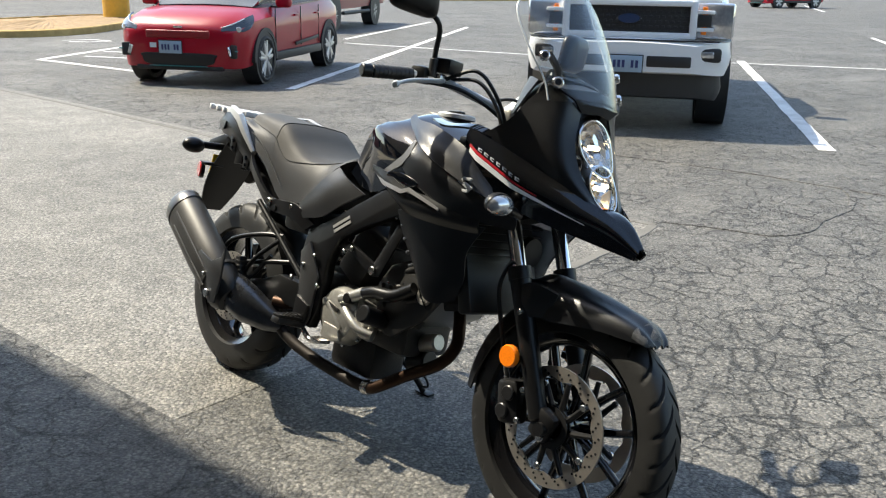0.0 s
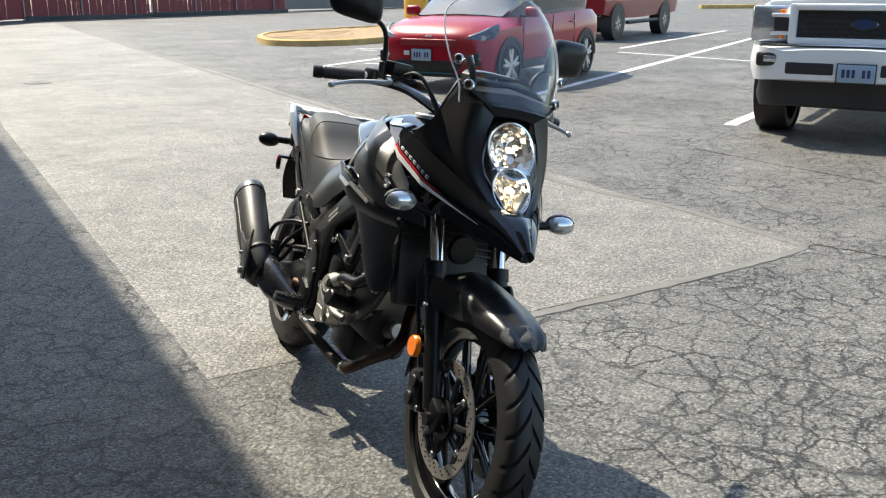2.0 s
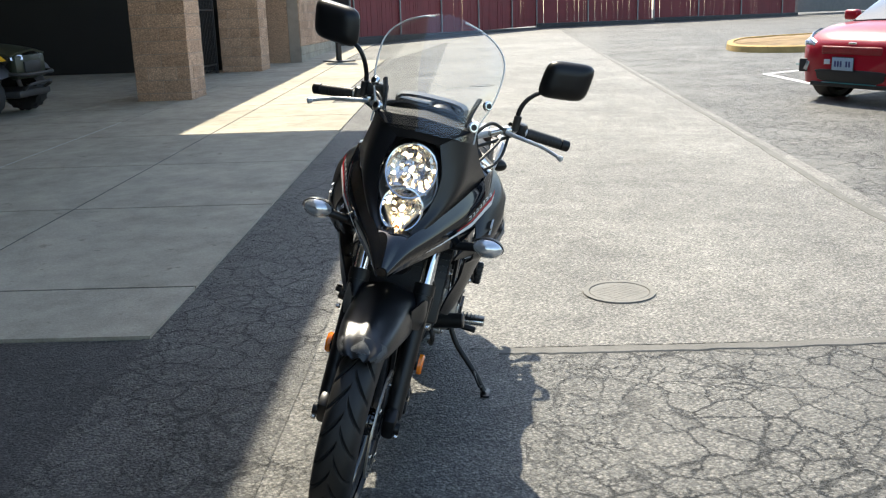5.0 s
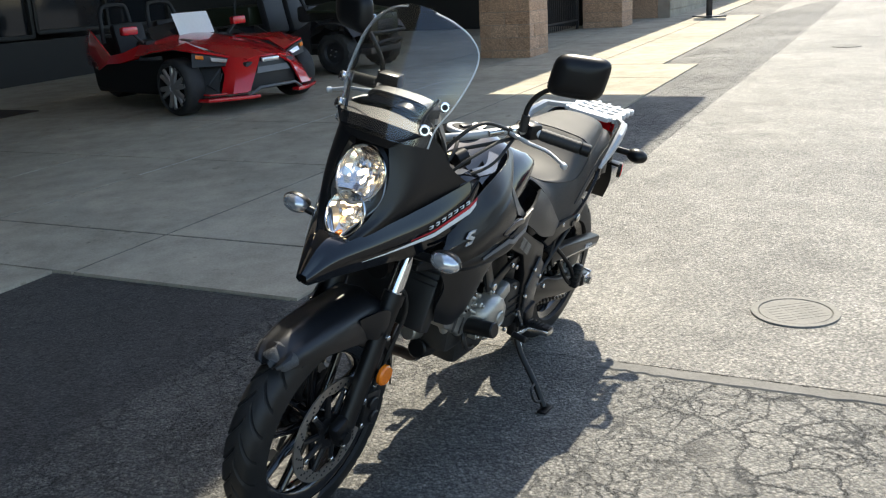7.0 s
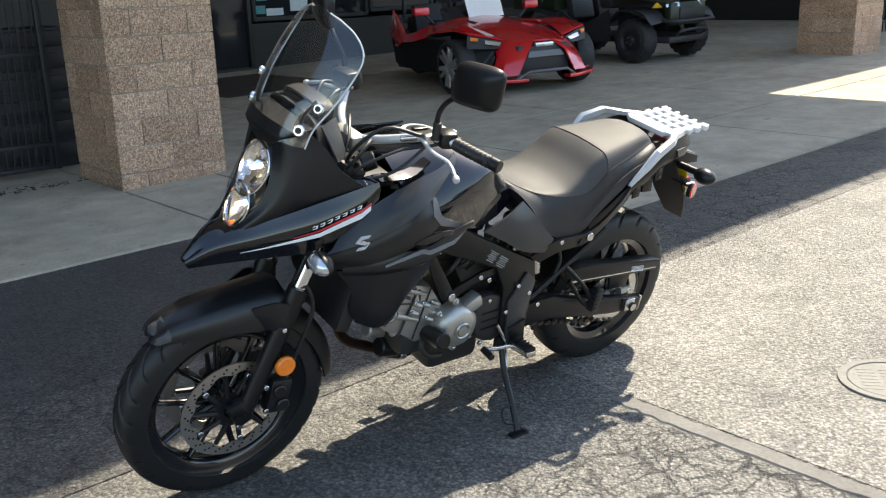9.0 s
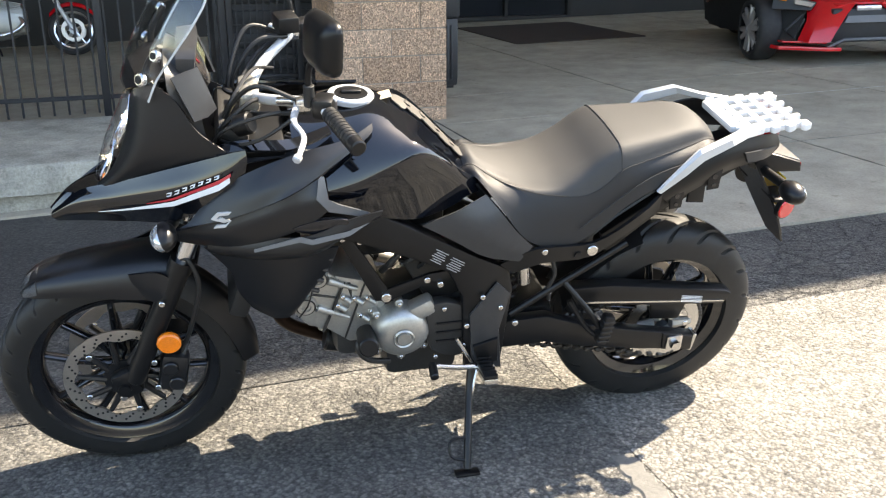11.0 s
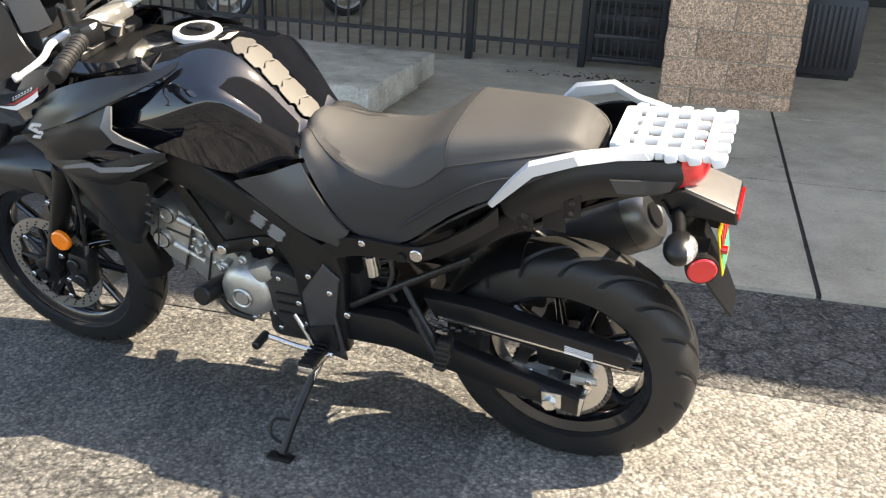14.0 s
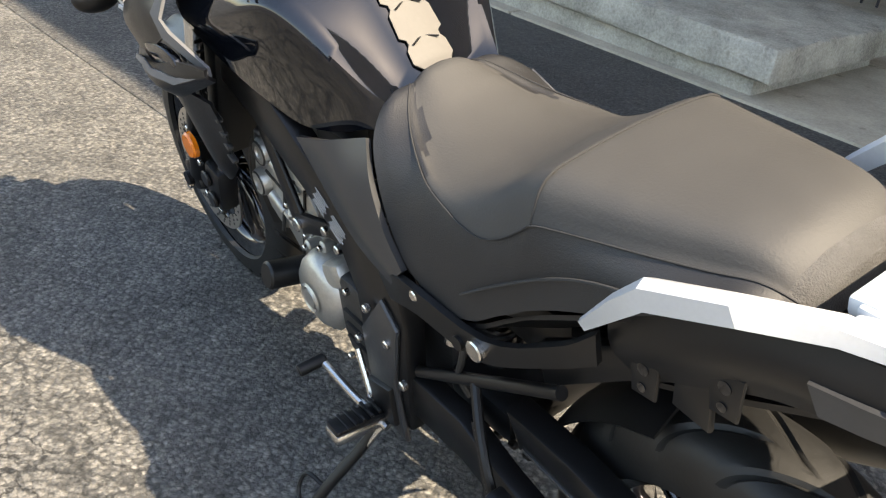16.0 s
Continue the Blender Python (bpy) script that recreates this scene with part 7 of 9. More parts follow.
for ob in [rack] + list(rack.children):
    ob.data.transform(Matrix.Translation((-0.1, 0, 0.952)) @ Matrix.Rotation(radians(6.5), 4, "Y") @ Matrix.Translation((0.1, 0, -0.972)) @ Matrix.Diagonal((1, 0.86, 1, 1)))

# tail light, plate bracket, mudflap, signals
part("tail_light", sheet([[(-0.228, 0.060, 0.948), (-0.262, 0.035, 0.940), (-0.272, 0.0, 0.938), (-0.262, -0.035, 0.940), (-0.228, -0.060, 0.948)], [(-0.232, 0.065, 0.905), (-0.268, 0.038, 0.898), (-0.278, 0.0, 0.896), (-0.268, -0.038, 0.898), (-0.232, -0.065, 0.905)], [(-0.225, 0.055, 0.868), (-0.250, 0.030, 0.862), (-0.258, 0.0, 0.860), (-0.250, -0.030, 0.862), (-0.225, -0.055, 0.868)]], 0.01, 4), RED_LENS, bike, "red tail light")
bpy.data.objects["tail_light"].data.transform(Matrix.Translation((-0.004, 0, -0.014)))
bracket = part("plate_bracket", plate([(-0.160, 0.858), (-0.250, 0.862), (-0.352, 0.826), (-0.358, 0.795), (-0.250, 0.800), (-0.190, 0.820)], -0.070, 0.070, 0.008), FRAME, bike, "black plate bracket with a grey top")
part("bracket_top", plate([(-0.245, 0.866), (-0.350, 0.830), (-0.352, 0.822), (-0.248, 0.858)], -0.062, 0.062, 0.002), plain("grey bracket top", (0.12, 0.115, 0.11), 0.35), bracket)
part("bracket_lamp", box((0.008, 0.115, 0.018), (-0.357, 0, 0.810), 0.003), RED_LENS, bracket)
part("mudflap", sheet([[(-0.205, 0.075, 0.835), (-0.205, -0.075, 0.835)], [(-0.265, 0.086, 0.735), (-0.265, -0.086, 0.735)], [(-0.320, 0.078, 0.640), (-0.320, -0.078, 0.640)], [(-0.372, 0.045, 0.545), (-0.372, -0.045, 0.545)]], 0.006, 4), FRAME, bike, "black plastic mudflap")
npl = part("number_plate", box((0.004, 0.115, 0.115), (-0.332, 0, 0.715), 0.002, Matrix.Rotation(radians(10), 3, "Y")), PLATE_YELLOW, bike, "yellow number plate with a green picture")
part("plate_picture", box((0.003, 0.105, 0.045), (-0.3385, 0, 0.690), 0.001, Matrix.Rotation(radians(10), 3, "Y")), PLATE_GREEN, npl)
for i in range(5):
    part("letter_bar", box((0.003, 0.012, 0.035), (-0.3325, -0.044 + i * 0.022, 0.738), 0, Matrix.Rotation(radians(10), 3, "Y")), plain("plate dark ink", (0.25, 0.02, 0.02), 0.5), npl)
part("plate_screw", rod((-0.346, 0.05, 0.722), (-0.333, 0.05, 0.722), 0.010, 12), RED_LENS, npl)
for s in (1, -1):
    part("signal_stalk", rod((-0.235, s * 0.05, 0.810), (-0.255, s * 0.150, 0.806), 0.014, 12), FRAME, bike)
    sig = bmesh.new()
    bmesh.ops.create_uvsphere(sig, u_segments=20, v_segments=12, radius=1.0)
    bmesh.ops.transform(sig, matrix=Matrix.Translation((-0.262, s * 0.185, 0.800)) @ Matrix.Diagonal((0.033, 0.046, 0.030, 1)), verts=sig.verts)
    sig_ob = part("turn_signal", sig, FRAME, bike, "black turn signal with a clear lens")
    lens = bmesh.new()
    bmesh.ops.create_uvsphere(lens, u_segments=20, v_segments=12, radius=1.0)
    bmesh.ops.bisect_plane(lens, geom=lens.verts[:] + lens.edges[:] + lens.faces[:], plane_co=(-0.25, 0, 0), plane_no=(1, 0, 0), clear_outer=True)
    bmesh.ops.transform(lens, matrix=Matrix.Translation((-0.264, s * 0.185, 0.800)) @ Matrix.Diagonal((0.033, 0.044, 0.029, 1)), verts=lens.verts)
    part("lens", lens, LAMP_CLEAR, sig_ob)
    part("reflector_arm", box((0.05, 0.08, 0.012), (-0.285, s * 0.080, 0.735), 0.004), FRAME, bike)
    n_ = Vector((-0.32, s * 0.94, -0.02)).normalized()
    c_ = Vector((-0.303, s * 0.115, 0.708))
    r_ob = part("round_reflector", rod(c_ - n_ * 0.008, c_ + n_ * 0.008, 0.031, 28, bevel=0.003), RED_LENS, bike, "round red reflector")
    part("reflector_rim", rod(c_ - n_ * 0.010, c_ + n_ * 0.004, 0.034, 28), FRAME, r_ob)

# engine ---------------------------------------------------------------------
CASE = plain("grey crankcase alloy", (0.055, 0.054, 0.052), 0.45, 0.5, 160, 0.2, 0.3)
case = part("crankcase", box((0.38, 0.20, 0.17), (0.80, 0, 0.415), 0.03), CASE, bike, "grey cast engine crankcase")
part("sump", box((0.22, 0.15, 0.15), (0.735, -0.01, 0.285), 0.03), ENGINE_DARK, case)
part("gearbox", box((0.18, 0.20, 0.18), (0.60, 0, 0.43), 0.03), ENGINE_DARK, case)
cyl = part("front_cylinder", plate([(0.985, 0.625), (0.905, 0.600), (0.850, 0.515), (0.905, 0.400), (0.950, 0.400), (1.035, 0.470)], -0.120, 0.120, 0.010), ENGINE, bike, "cast alloy front cylinder")
part("cylinder_head", plate([(1.085, 0.655), (1.000, 0.640), (0.962, 0.600), (1.020, 0.452), (1.070, 0.480), (1.118, 0.545)], -0.126, 0.126, 0.012), ENGINE, cyl)
part("head_cover", plate([(1.085, 0.668), (1.060, 0.672), (1.125, 0.520), (1.140, 0.545)], -0.110, 0.110, 0.010), ENGINE_DARK, cyl)
# added plate: its dark colour stands for shade under the right shroud
part("chain_cover", plate([(1.092, 0.660), (0.985, 0.640), (0.900, 0.602), (0.845, 0.515), (0.900, 0.392), (0.955, 0.392), (1.070, 0.474), (1.125, 0.545)], -0.134, -0.116, 0.006), ENGINE_DARK, cyl, "added dark plate that paints shade on the cylinder's right side")
for s in (1, -1):
    part("joint_line", rod((0.962, s * 0.128, 0.606), (1.022, s * 0.128, 0.452), 0.004, 8), ENGINE_DARK, cyl)
    part("joint_line", rod((0.905, s * 0.122, 0.598), (0.962, s * 0.122, 0.420), 0.003, 8), ENGINE_DARK, cyl)
    for x, z, dx, dz in ((1.032, 0.630, -0.095, -0.045), (1.066, 0.548, -0.105, -0.052)):
        ring_ = turned([(0.0, 0.012), (0.012, 0.012), (0.014, 0.016), (0.024, 0.016), (0.028, 0.008), (0.030, -0.01)], (0, 0, 0), "Y", 24)
        bmesh.ops.transform(ring_, matrix=Matrix.Translation((x, s * 0.128, z)) @ Matrix.Diagonal((1, s, 1, 1)), verts=ring_.verts)
        part("cam_cap", ring_, ENGINE, cyl)
        part("cam_seal", turned([(0.020, 0.0), (0.023, 0.003), (0.026, 0.0)], (x, s * 0.142, z), "Y", 24), ENGINE_DARK, cyl)
        # right-hand fittings are dark too, their shade put into the colour
        part("oil_gallery", rod((x + dx * 0.28, s * 0.128, z + dz * 0.28), (x + dx * 0.70, s * 0.128, z + dz * 0.70), 0.012, 12, None, 0.009, 0.002), ENGINE if s > 0 else ENGINE_DARK, cyl)
        part("oil_gallery", rod((x + dx * 0.68, s * 0.127, z + dz * 0.68), (x + dx * 1.1, s * 0.126, z + dz * 1.1), 0.007, 10, None, None, 0.001), ENGINE if s > 0 else ENGINE_DARK, cyl)
    part("cast_rib", rod((1.040, s * 0.127, 0.535), (0.955, s * 0.126, 0.485), 0.0045, 8), ENGINE if s > 0 else ENGINE_DARK, cyl)
    part("cast_rib", rod((1.050, s * 0.127, 0.578), (0.985, s * 0.126, 0.560), 0.0035, 8), ENGINE_DARK, cyl)
    for x, z in ((0.972, 0.556), (0.940, 0.548), (0.985, 0.530), (0.905, 0.545), (0.925, 0.490), (0.895, 0.500)):
        part("boss", rod((x, s * 0.112, z), (x - 0.030, s * 0.134, z - 0.012), 0.011, 12, None, 0.009, 0.002), ENGINE if s > 0 else ENGINE_DARK, cyl)
        bolt(cyl, (x - 0.004, s * 0.126, z + 0.004), 0.006, (0, s, 0))
    part("drain_boss", rod((1.030, s * 0.090, 0.470), (1.018, s * 0.098, 0.440), 0.014, 12, None, None, 0.003), ENGINE if s > 0 else ENGINE_DARK, cyl)
    part("coil_lead", tube([(1.035, s * 0.150, 0.665), (1.048, s * 0.156, 0.610), (1.062, s * 0.154, 0.560), (1.085, s * 0.140, 0.515)], 0.0022, 6, 3), CABLE, cyl)
rear_cyl = part("rear_cylinder", box((0.13, 0.20, 0.18), (0.705, 0, 0.585), 0.014, Matrix.Rotation(radians(28), 3, "Y")), ENGINE_DARK, bike)
part("throttle_body", box((0.16, 0.14, 0.12), (0.86, 0, 0.70), 0.02), FRAME, bike)
part("airbox", box((0.30, 0.20, 0.10), (0.84, 0, 0.79), 0.02), FRAME, bike)
# left cover (round) and its ring of bolts
gen = part("generator_cover", turned([(0.0, 0.172), (0.018, 0.172), (0.020, 0.166), (0.034, 0.165), (0.060, 0.158), (0.072, 0.146), (0.078, 0.128), (0.082, 0.10)], (0.812, 0, 0.445), "Y", 44), ENGINE, bike, "round cast alloy generator cover")
part("cover_ring", turned([(0.022, 0.170), (0.026, 0.173), (0.030, 0.169)], (0.812, 0, 0.445), "Y", 32), ENGINE, gen)
for k in range(7):
    t = radians(40 + k * 46)
    p = (0.812 + 0.089 * math.cos(t), 0.118, 0.445 + 0.089 * math.sin(t))
    part("cover_lug", rod((p[0], 0.098, p[2]), (p[0], 0.128, p[2]), 0.012, 12, bevel=0.003), ENGINE, gen)
    bolt(gen, (p[0], 0.128, p[2]), 0.006)
part("cover_neck", box((0.07, 0.05, 0.05), (0.755, 0.125, 0.515), 0.012, Matrix.Rotation(radians(25), 3, "Y")), ENGINE, gen)
part("sprocket_cover", plate([(0.735, 0.535), (0.64, 0.520), (0.605, 0.44), (0.615, 0.375), (0.66, 0.345), (0.73, 0.375), (0.745, 0.45)], 0.105, 0.148, 0.012, None, 2), ENGINE_DARK, bike, "black sprocket cover")
for i in range(3):
    part("cover_rib", box((0.09, 0.008, 0.006), (0.675, 0.150, 0.41 + i * 0.03), 0.002), FRAME, bike)
# right cover (clutch)
clu = part("clutch_cover", turned([(0.0, -0.172), (0.055, -0.170), (0.080, -0.160), (0.092, -0.140), (0.098, -0.105)], (0.735, 0, 0.425), "Y", 44), ENGINE, bike, "cast alloy clutch cover")
part("cover_rib", box((0.11, 0.012, 0.016), (0.740, -0.172, 0.425), 0.005, Matrix.Rotation(radians(40), 3, "Y")), ENGINE, clu)
for q, t_ in ((0.070, 20), (0.064, 150), (0.066, 255)):
    part("cover_lug", rod((0.735 + q * math.cos(radians(t_)), -0.150, 0.425 + q * math.sin(radians(t_))), (0.735 + q * math.cos(radians(t_)), -0.172, 0.425 + q * math.sin(radians(t_))), 0.013, 14, bevel=0.003), ENGINE, clu)
part("cover_step", plate([(0.700, 0.395), (0.690, 0.350), (0.735, 0.338), (0.785, 0.352), (0.772, 0.392)], -0.176, -0.160, 0.004), ENGINE, clu)
part("cover_name", box((0.062, 0.004, 0.012), (0.728, -0.1735, 0.452), 0.001, Matrix.Rotation(radians(12), 3, "Y")), ENGINE_DARK, clu)
part("filler_cap", rod((0.790, -0.150, 0.492), (0.795, -0.182, 0.496), 0.017, 16, bevel=0.003), FRAME, clu)
part("pump_cover", plate([(0.815, 0.500), (0.805, 0.440), (0.830, 0.385), (0.880, 0.380), (0.895, 0.430), (0.870, 0.490)], -0.150, -0.110, 0.010), ENGINE, clu)
part("water_pump", turned([(0.0, -0.165), (0.030, -0.162), (0.040, -0.150), (0.044, -0.11)], (0.845, 0, 0.440), "Y", 28), ENGINE, clu)
part("water_pipe", tube([(0.830, -0.158, 0.496), (0.88, -0.160, 0.512), (0.96, -0.156, 0.522), (1.03, -0.146, 0.562)], 0.019, 12, 5), FRAME, bike)
part("water_pipe", tube([(0.765, -0.165, 0.428), (0.810, -0.176, 0.408), (0.852, -0.172, 0.386), (0.890, -0.150, 0.378)], 0.014, 12, 4), ENGINE, bike)
for k in range(8):
    t = radians(20 + k * 43)
    bolt(clu, (0.735 + 0.096 * math.cos(t), -0.118, 0.425 + 0.096 * math.sin(t)), 0.007, (0, -1, 0))
for ob in [clu] + list(clu.children):
    ob.data.transform(Matrix.Translation((-0.016, 0, -0.028)))
part("cover_spout", rod((0.735, -0.165, 0.452), (0.835, -0.158, 0.498), 0.017, 14, None, 0.020, 0.003), ENGINE, clu)
part("oil_filter", rod((0.93, 0.0, 0.310), (1.01, 0.0, 0.330), 0.035, 24, bevel=0.006), FRAME, bike)
part("oil_cooler", rod((0.92, -0.02, 0.362), (1.05, -0.02, 0.402), 0.028, 20, bevel=0.005), ENGINE, bike)
for s in (1, -1):
    part("engine_hanger", mirrored(plate([(0.985, 0.770), (0.955, 0.782), (0.845, 0.585), (0.855, 0.555), (0.885, 0.560)], 0.130, 0.142, 0.005), s), FRAME, bike)
    part("engine_hanger", mirrored(plate([(0.870, 0.590), (0.740, 0.632), (0.665, 0.640), (0.668, 0.610), (0.745, 0.600), (0.850, 0.555)], 0.130, 0.144, 0.005), s), FRAME, bike)
    bolt(bike, (0.857, s * 0.142, 0.573), 0.014, (0, s, 0), STEEL, 0.010)
    for p in ((0.968, 0.768), (0.925, 0.755), (0.748, 0.618), (0.712, 0.600)):
        bolt(bike, (p[0], s * 0.146, p[1]), 0.009, (0, s, 0))
    part("crash_bobbin", rod((0.905, s * 0.11, 0.425), (0.912, s * 0.225, 0.455), 0.027, 24, bevel=0.004), FRAME, bike, "black crash bobbin")
part("radiator", box((0.05, 0.30, 0.28), (1.195, 0, 0.675), 0.01, Matrix.Rotation(radians(-20), 3, "Y")), CABLE, bike, "black finned radiator")
for i in range(10):
    part("radiator_fin", box((0.006, 0.30, 0.004), (1.214 - 0.0, 0, 0.605 + i * 0.021), 0, Matrix.Rotation(radians(-20), 3, "Y")), BLACK_METAL, bike)
part("steering_head", rod((1.30, 0, 0.83), (1.205, 0, 1.04), 0.045, 20), FRAME, bike)
part("lower_yoke", box((0.08, 0.25, 0.05), (1.285, 0, 0.865), 0.015, Matrix.Rotation(radians(-24), 3, "Y")), FRAME, bike)
part("top_yoke", box((0.08, 0.25, 0.035), (1.212, 0, 1.045), 0.012, Matrix.Rotation(radians(-24), 3, "Y")), ENGINE_DARK, bike)
part("horn", turned([(0.0, 0.02), (0.04, 0.018), (0.045, 0.0), (0.03, -0.03)], (1.30, 0.0, 0.74), "X", 24), FRAME, bike)

# exhaust ---------------------------------------------------------------------
head = part("exhaust_header", tube([(1.085, 0.0, 0.53), (1.128, -0.03, 0.474), (1.138, -0.04, 0.414), (1.096, -0.05, 0.350), (0.985, -0.07, 0.278), (0.890, -0.09, 0.212), (0.845, -0.09, 0.196)], 0.019, 14, 6), EXHAUST, bike, "browned steel exhaust header")
part("header_clamp", rod((0.862, -0.09, 0.200), (0.836, -0.091, 0.195), 0.0235, 16, bevel=0.003), STEEL, head)
# the pipe's run under the engine is darker than the header
part("rear_pipe", tube([(0.845, -0.09, 0.196), (0.765, -0.10, 0.198), (0.620, -0.12, 0.215), (0.500, -0.145, 0.246), (0.420, -0.165, 0.292)], 0.019, 14, 6), plain("dark exhaust pipe", (0.022, 0.018, 0.016), 0.55, 0.6, 30, 0.35), head)
part("exhaust_link", tube([(0.62, -0.06, 0.50), (0.54, -0.08, 0.44), (0.47, -0.14, 0.37), (0.40, -0.168, 0.358)], 0.020, 12, 5), EXHAUST, bike)
cat = [((0.450, -0.152, 0.288), 0.026, 0.028), ((0.400, -0.178, 0.296), 0.040, 0.046), ((0.330, -0.216, 0.322), 0.052, 0.068), ((0.272, -0.244, 0.352), 0.052, 0.070), ((0.235, -0.258, 0.374), 0.044, 0.060)]


def oval_run(stations, seg=24):
    rings = []
    for i, (p, a, b) in enumerate(stations):
        way = (Vector(stations[min(i + 1, len(stations) - 1)][0]) - Vector(stations[max(i - 1, 0)][0])).normalized()
        side = Vector((0, 1, 0))
        side = (side - way * side.dot(way)).normalized()
        up = way.cross(side)
        rings.append([Vector(p) + side * (a * math.cos(2 * math.pi * k / seg)) + up * (b * math.sin(2 * math.pi * k / seg)) for k in range(seg)])
    return ring_loft(rings)


part("exhaust_box", oval_run(cat), plain("blued dark steel", (0.10, 0.105, 0.115), 0.28, 0.85, 60, 0.3), bike, "blued steel exhaust box")
muf = part("muffler", oval_run([((0.285, -0.268, 0.332), 0.040, 0.054), ((0.255, -0.270, 0.350), 0.057, 0.078), ((0.090, -0.270, 0.446), 0.062, 0.085), ((-0.080, -0.264, 0.548), 0.062, 0.084), ((-0.108, -0.263, 0.565), 0.060, 0.080)]), MUFFLER, bike, "dark grey oval muffler with a brushed end cap")
part("end_cap", oval_run([((-0.098, -0.263, 0.559), 0.0635, 0.0855), ((-0.128, -0.262, 0.577), 0.061, 0.081), ((-0.146, -0.261, 0.588), 0.046, 0.062), ((-0.138, -0.261, 0.583), 0.034, 0.045)]), plain("dark brushed end cap", (0.13, 0.13, 0.13), 0.34, 0.9, 90, 0.1), muf, "dark brushed end cap")
part("tail_pipe", oval_run([((-0.110, -0.262, 0.566), 0.030, 0.034), ((-0.150, -0.261, 0.590), 0.030, 0.034)]), FRAME, muf)
for d in (-0.026, 0.026):
    part("muffler_rib", rod((0.20, -0.330, 0.385 + d), (-0.06, -0.326, 0.540 + d), 0.004, 8), MUFFLER, muf)
part("strap", oval_run([((0.200, -0.270, 0.382), 0.0635, 0.0865), ((0.190, -0.270, 0.388), 0.0635, 0.0865)]), MUFFLER, muf)
part("heel_shield", plate([(0.318, 0.520), (0.300, 0.480), (0.240, 0.455), (0.165, 0.476), (0.150, 0.466), (0.225, 0.405), (0.262, 0.315), (0.300, 0.322), (0.316, 0.420)], -0.342, -0.334, 0.003), PANEL, muf, "grey muffler bracket and heel shield")
bolt(muf, (0.250, -0.342, 0.345), 0.015, (0, -1, 0))
bolt(muf, (0.215, -0.342, 0.405), 0.007, (0, -1, 0))

# shock, pegs, stand, levers --------------------------------------------------
spring = bmesh.new()
helix = [Vector((0.495 - 0.010 * t + 0.036 * math.cos(t * 2 * math.pi * 6), 0.036 * math.sin(t * 2 * math.pi * 6) + 0.02, 0.60 - 0.17 * t)) for t in [i / 90 for i in range(91)]]
tube(helix, 0.0065, 8, 1, spring)
shock = part("shock_spring", spring, FRAME, bike, "black coil spring of the rear shock")
part("shock_body", rod((0.50, 0.02, 0.62), (0.48, 0.02, 0.40), 0.024, 16), STEEL, shock)
part("shock_top", rod((0.505, 0.02, 0.60), (0.500, 0.02, 0.645), 0.040, 20, bevel=0.005), STEEL, shock)
for s in (1, -1):
    arm = part("footpeg_bracket", mirrored(plate([(0.62, 0.40), (0.55, 0.42), (0.545, 0.34), (0.60, 0.325)], 0.155, 0.180, 0.005), s), FRAME, bike)
    peg = part("footpeg", box((0.042, 0.105, 0.022), (0.590, s * 0.245, 0.340), 0.006, Matrix.Rotation(radians(8 * s), 3, "X")), STEEL if s > 0 else BLACK_METAL, bike, "ribbed footpeg")
    part("peg_rubber", box((0.038, 0.095, 0.012), (0.590, s * 0.247, 0.355), 0.004, Matrix.Rotation(radians(8 * s), 3, "X")), FRAME, peg)
    for i in range(6):
        part("peg_rib", box((0.040, 0.006, 0.006), (0.590, s * (0.21 + i * 0.015), 0.363), 0.001), FRAME, peg)
    # passenger peg on a bent tube loop
    part("passenger_loop", tube([(0.360, s * 0.142, 0.560), (0.325, s * 0.165, 0.520), (0.285, s * 0.185, 0.470), (0.245, s * 0.195, 0.395), (0.290, s * 0.180, 0.420), (0.345, s * 0.155, 0.505)], 0.008, 10, 5), FRAME, bike, "black passenger peg loop")
    ppeg = part("passenger_peg", box((0.032, 0.034, 0.095), (0.248, s * 0.222, 0.430), 0.008, Matrix.Rotation(radians(-12), 3, "Y")), FRAME, bike, "folded rubber passenger peg")
    for i in range(5):
        part("peg_rib", box((0.034, 0.038, 0.006), (0.248 + (i - 2) * -0.003, s * 0.222, 0.397 + i * 0.016), 0.001), CABLE, ppeg)
for path in ([(0.360, -0.150, 0.575), (0.270, -0.182, 0.562), (0.140, -0.205, 0.515), (0.090, -0.215, 0.440)], [(0.430, -0.150, 0.500), (0.330, -0.182, 0.478), (0.180, -0.205, 0.440), (0.100, -0.215, 0.395)]):
    part("muffler_hanger", tube(path, 0.0085, 10, 5), FRAME, bike)
part("shift_lever", tube([(0.560, 0.185, 0.330), (0.650, 0.195, 0.345), (0.720, 0.200, 0.362), (0.738, 0.205, 0.368)], 0.0075, 10, 4), STEEL, bike, "steel shift lever")
part("shift_toe", rod((0.738, 0.195, 0.368), (0.742, 0.250, 0.366), 0.012, 14, bevel=0.003), FRAME, bike)
part("shift_rod", rod((0.62, 0.175, 0.345), (0.665, 0.165, 0.425), 0.006, 8), STEEL, bike)
part("brake_pedal", tube([(0.560, -0.185, 0.345), (0.650, -0.195, 0.300), (0.720, -0.200, 0.312)], 0.009, 10, 4), STEEL, bike, "steel brake pedal")
part("brake_toe", box((0.05, 0.045, 0.014), (0.728, -0.212, 0.318), 0.004), STEEL, bike)
part("heel_guard", mirrored(plate([(0.60, 0.50), (0.545, 0.535), (0.52, 0.46), (0.545, 0.40), (0.575, 0.39)], 0.168, 0.174, 0.002), -1), PANEL, bike)
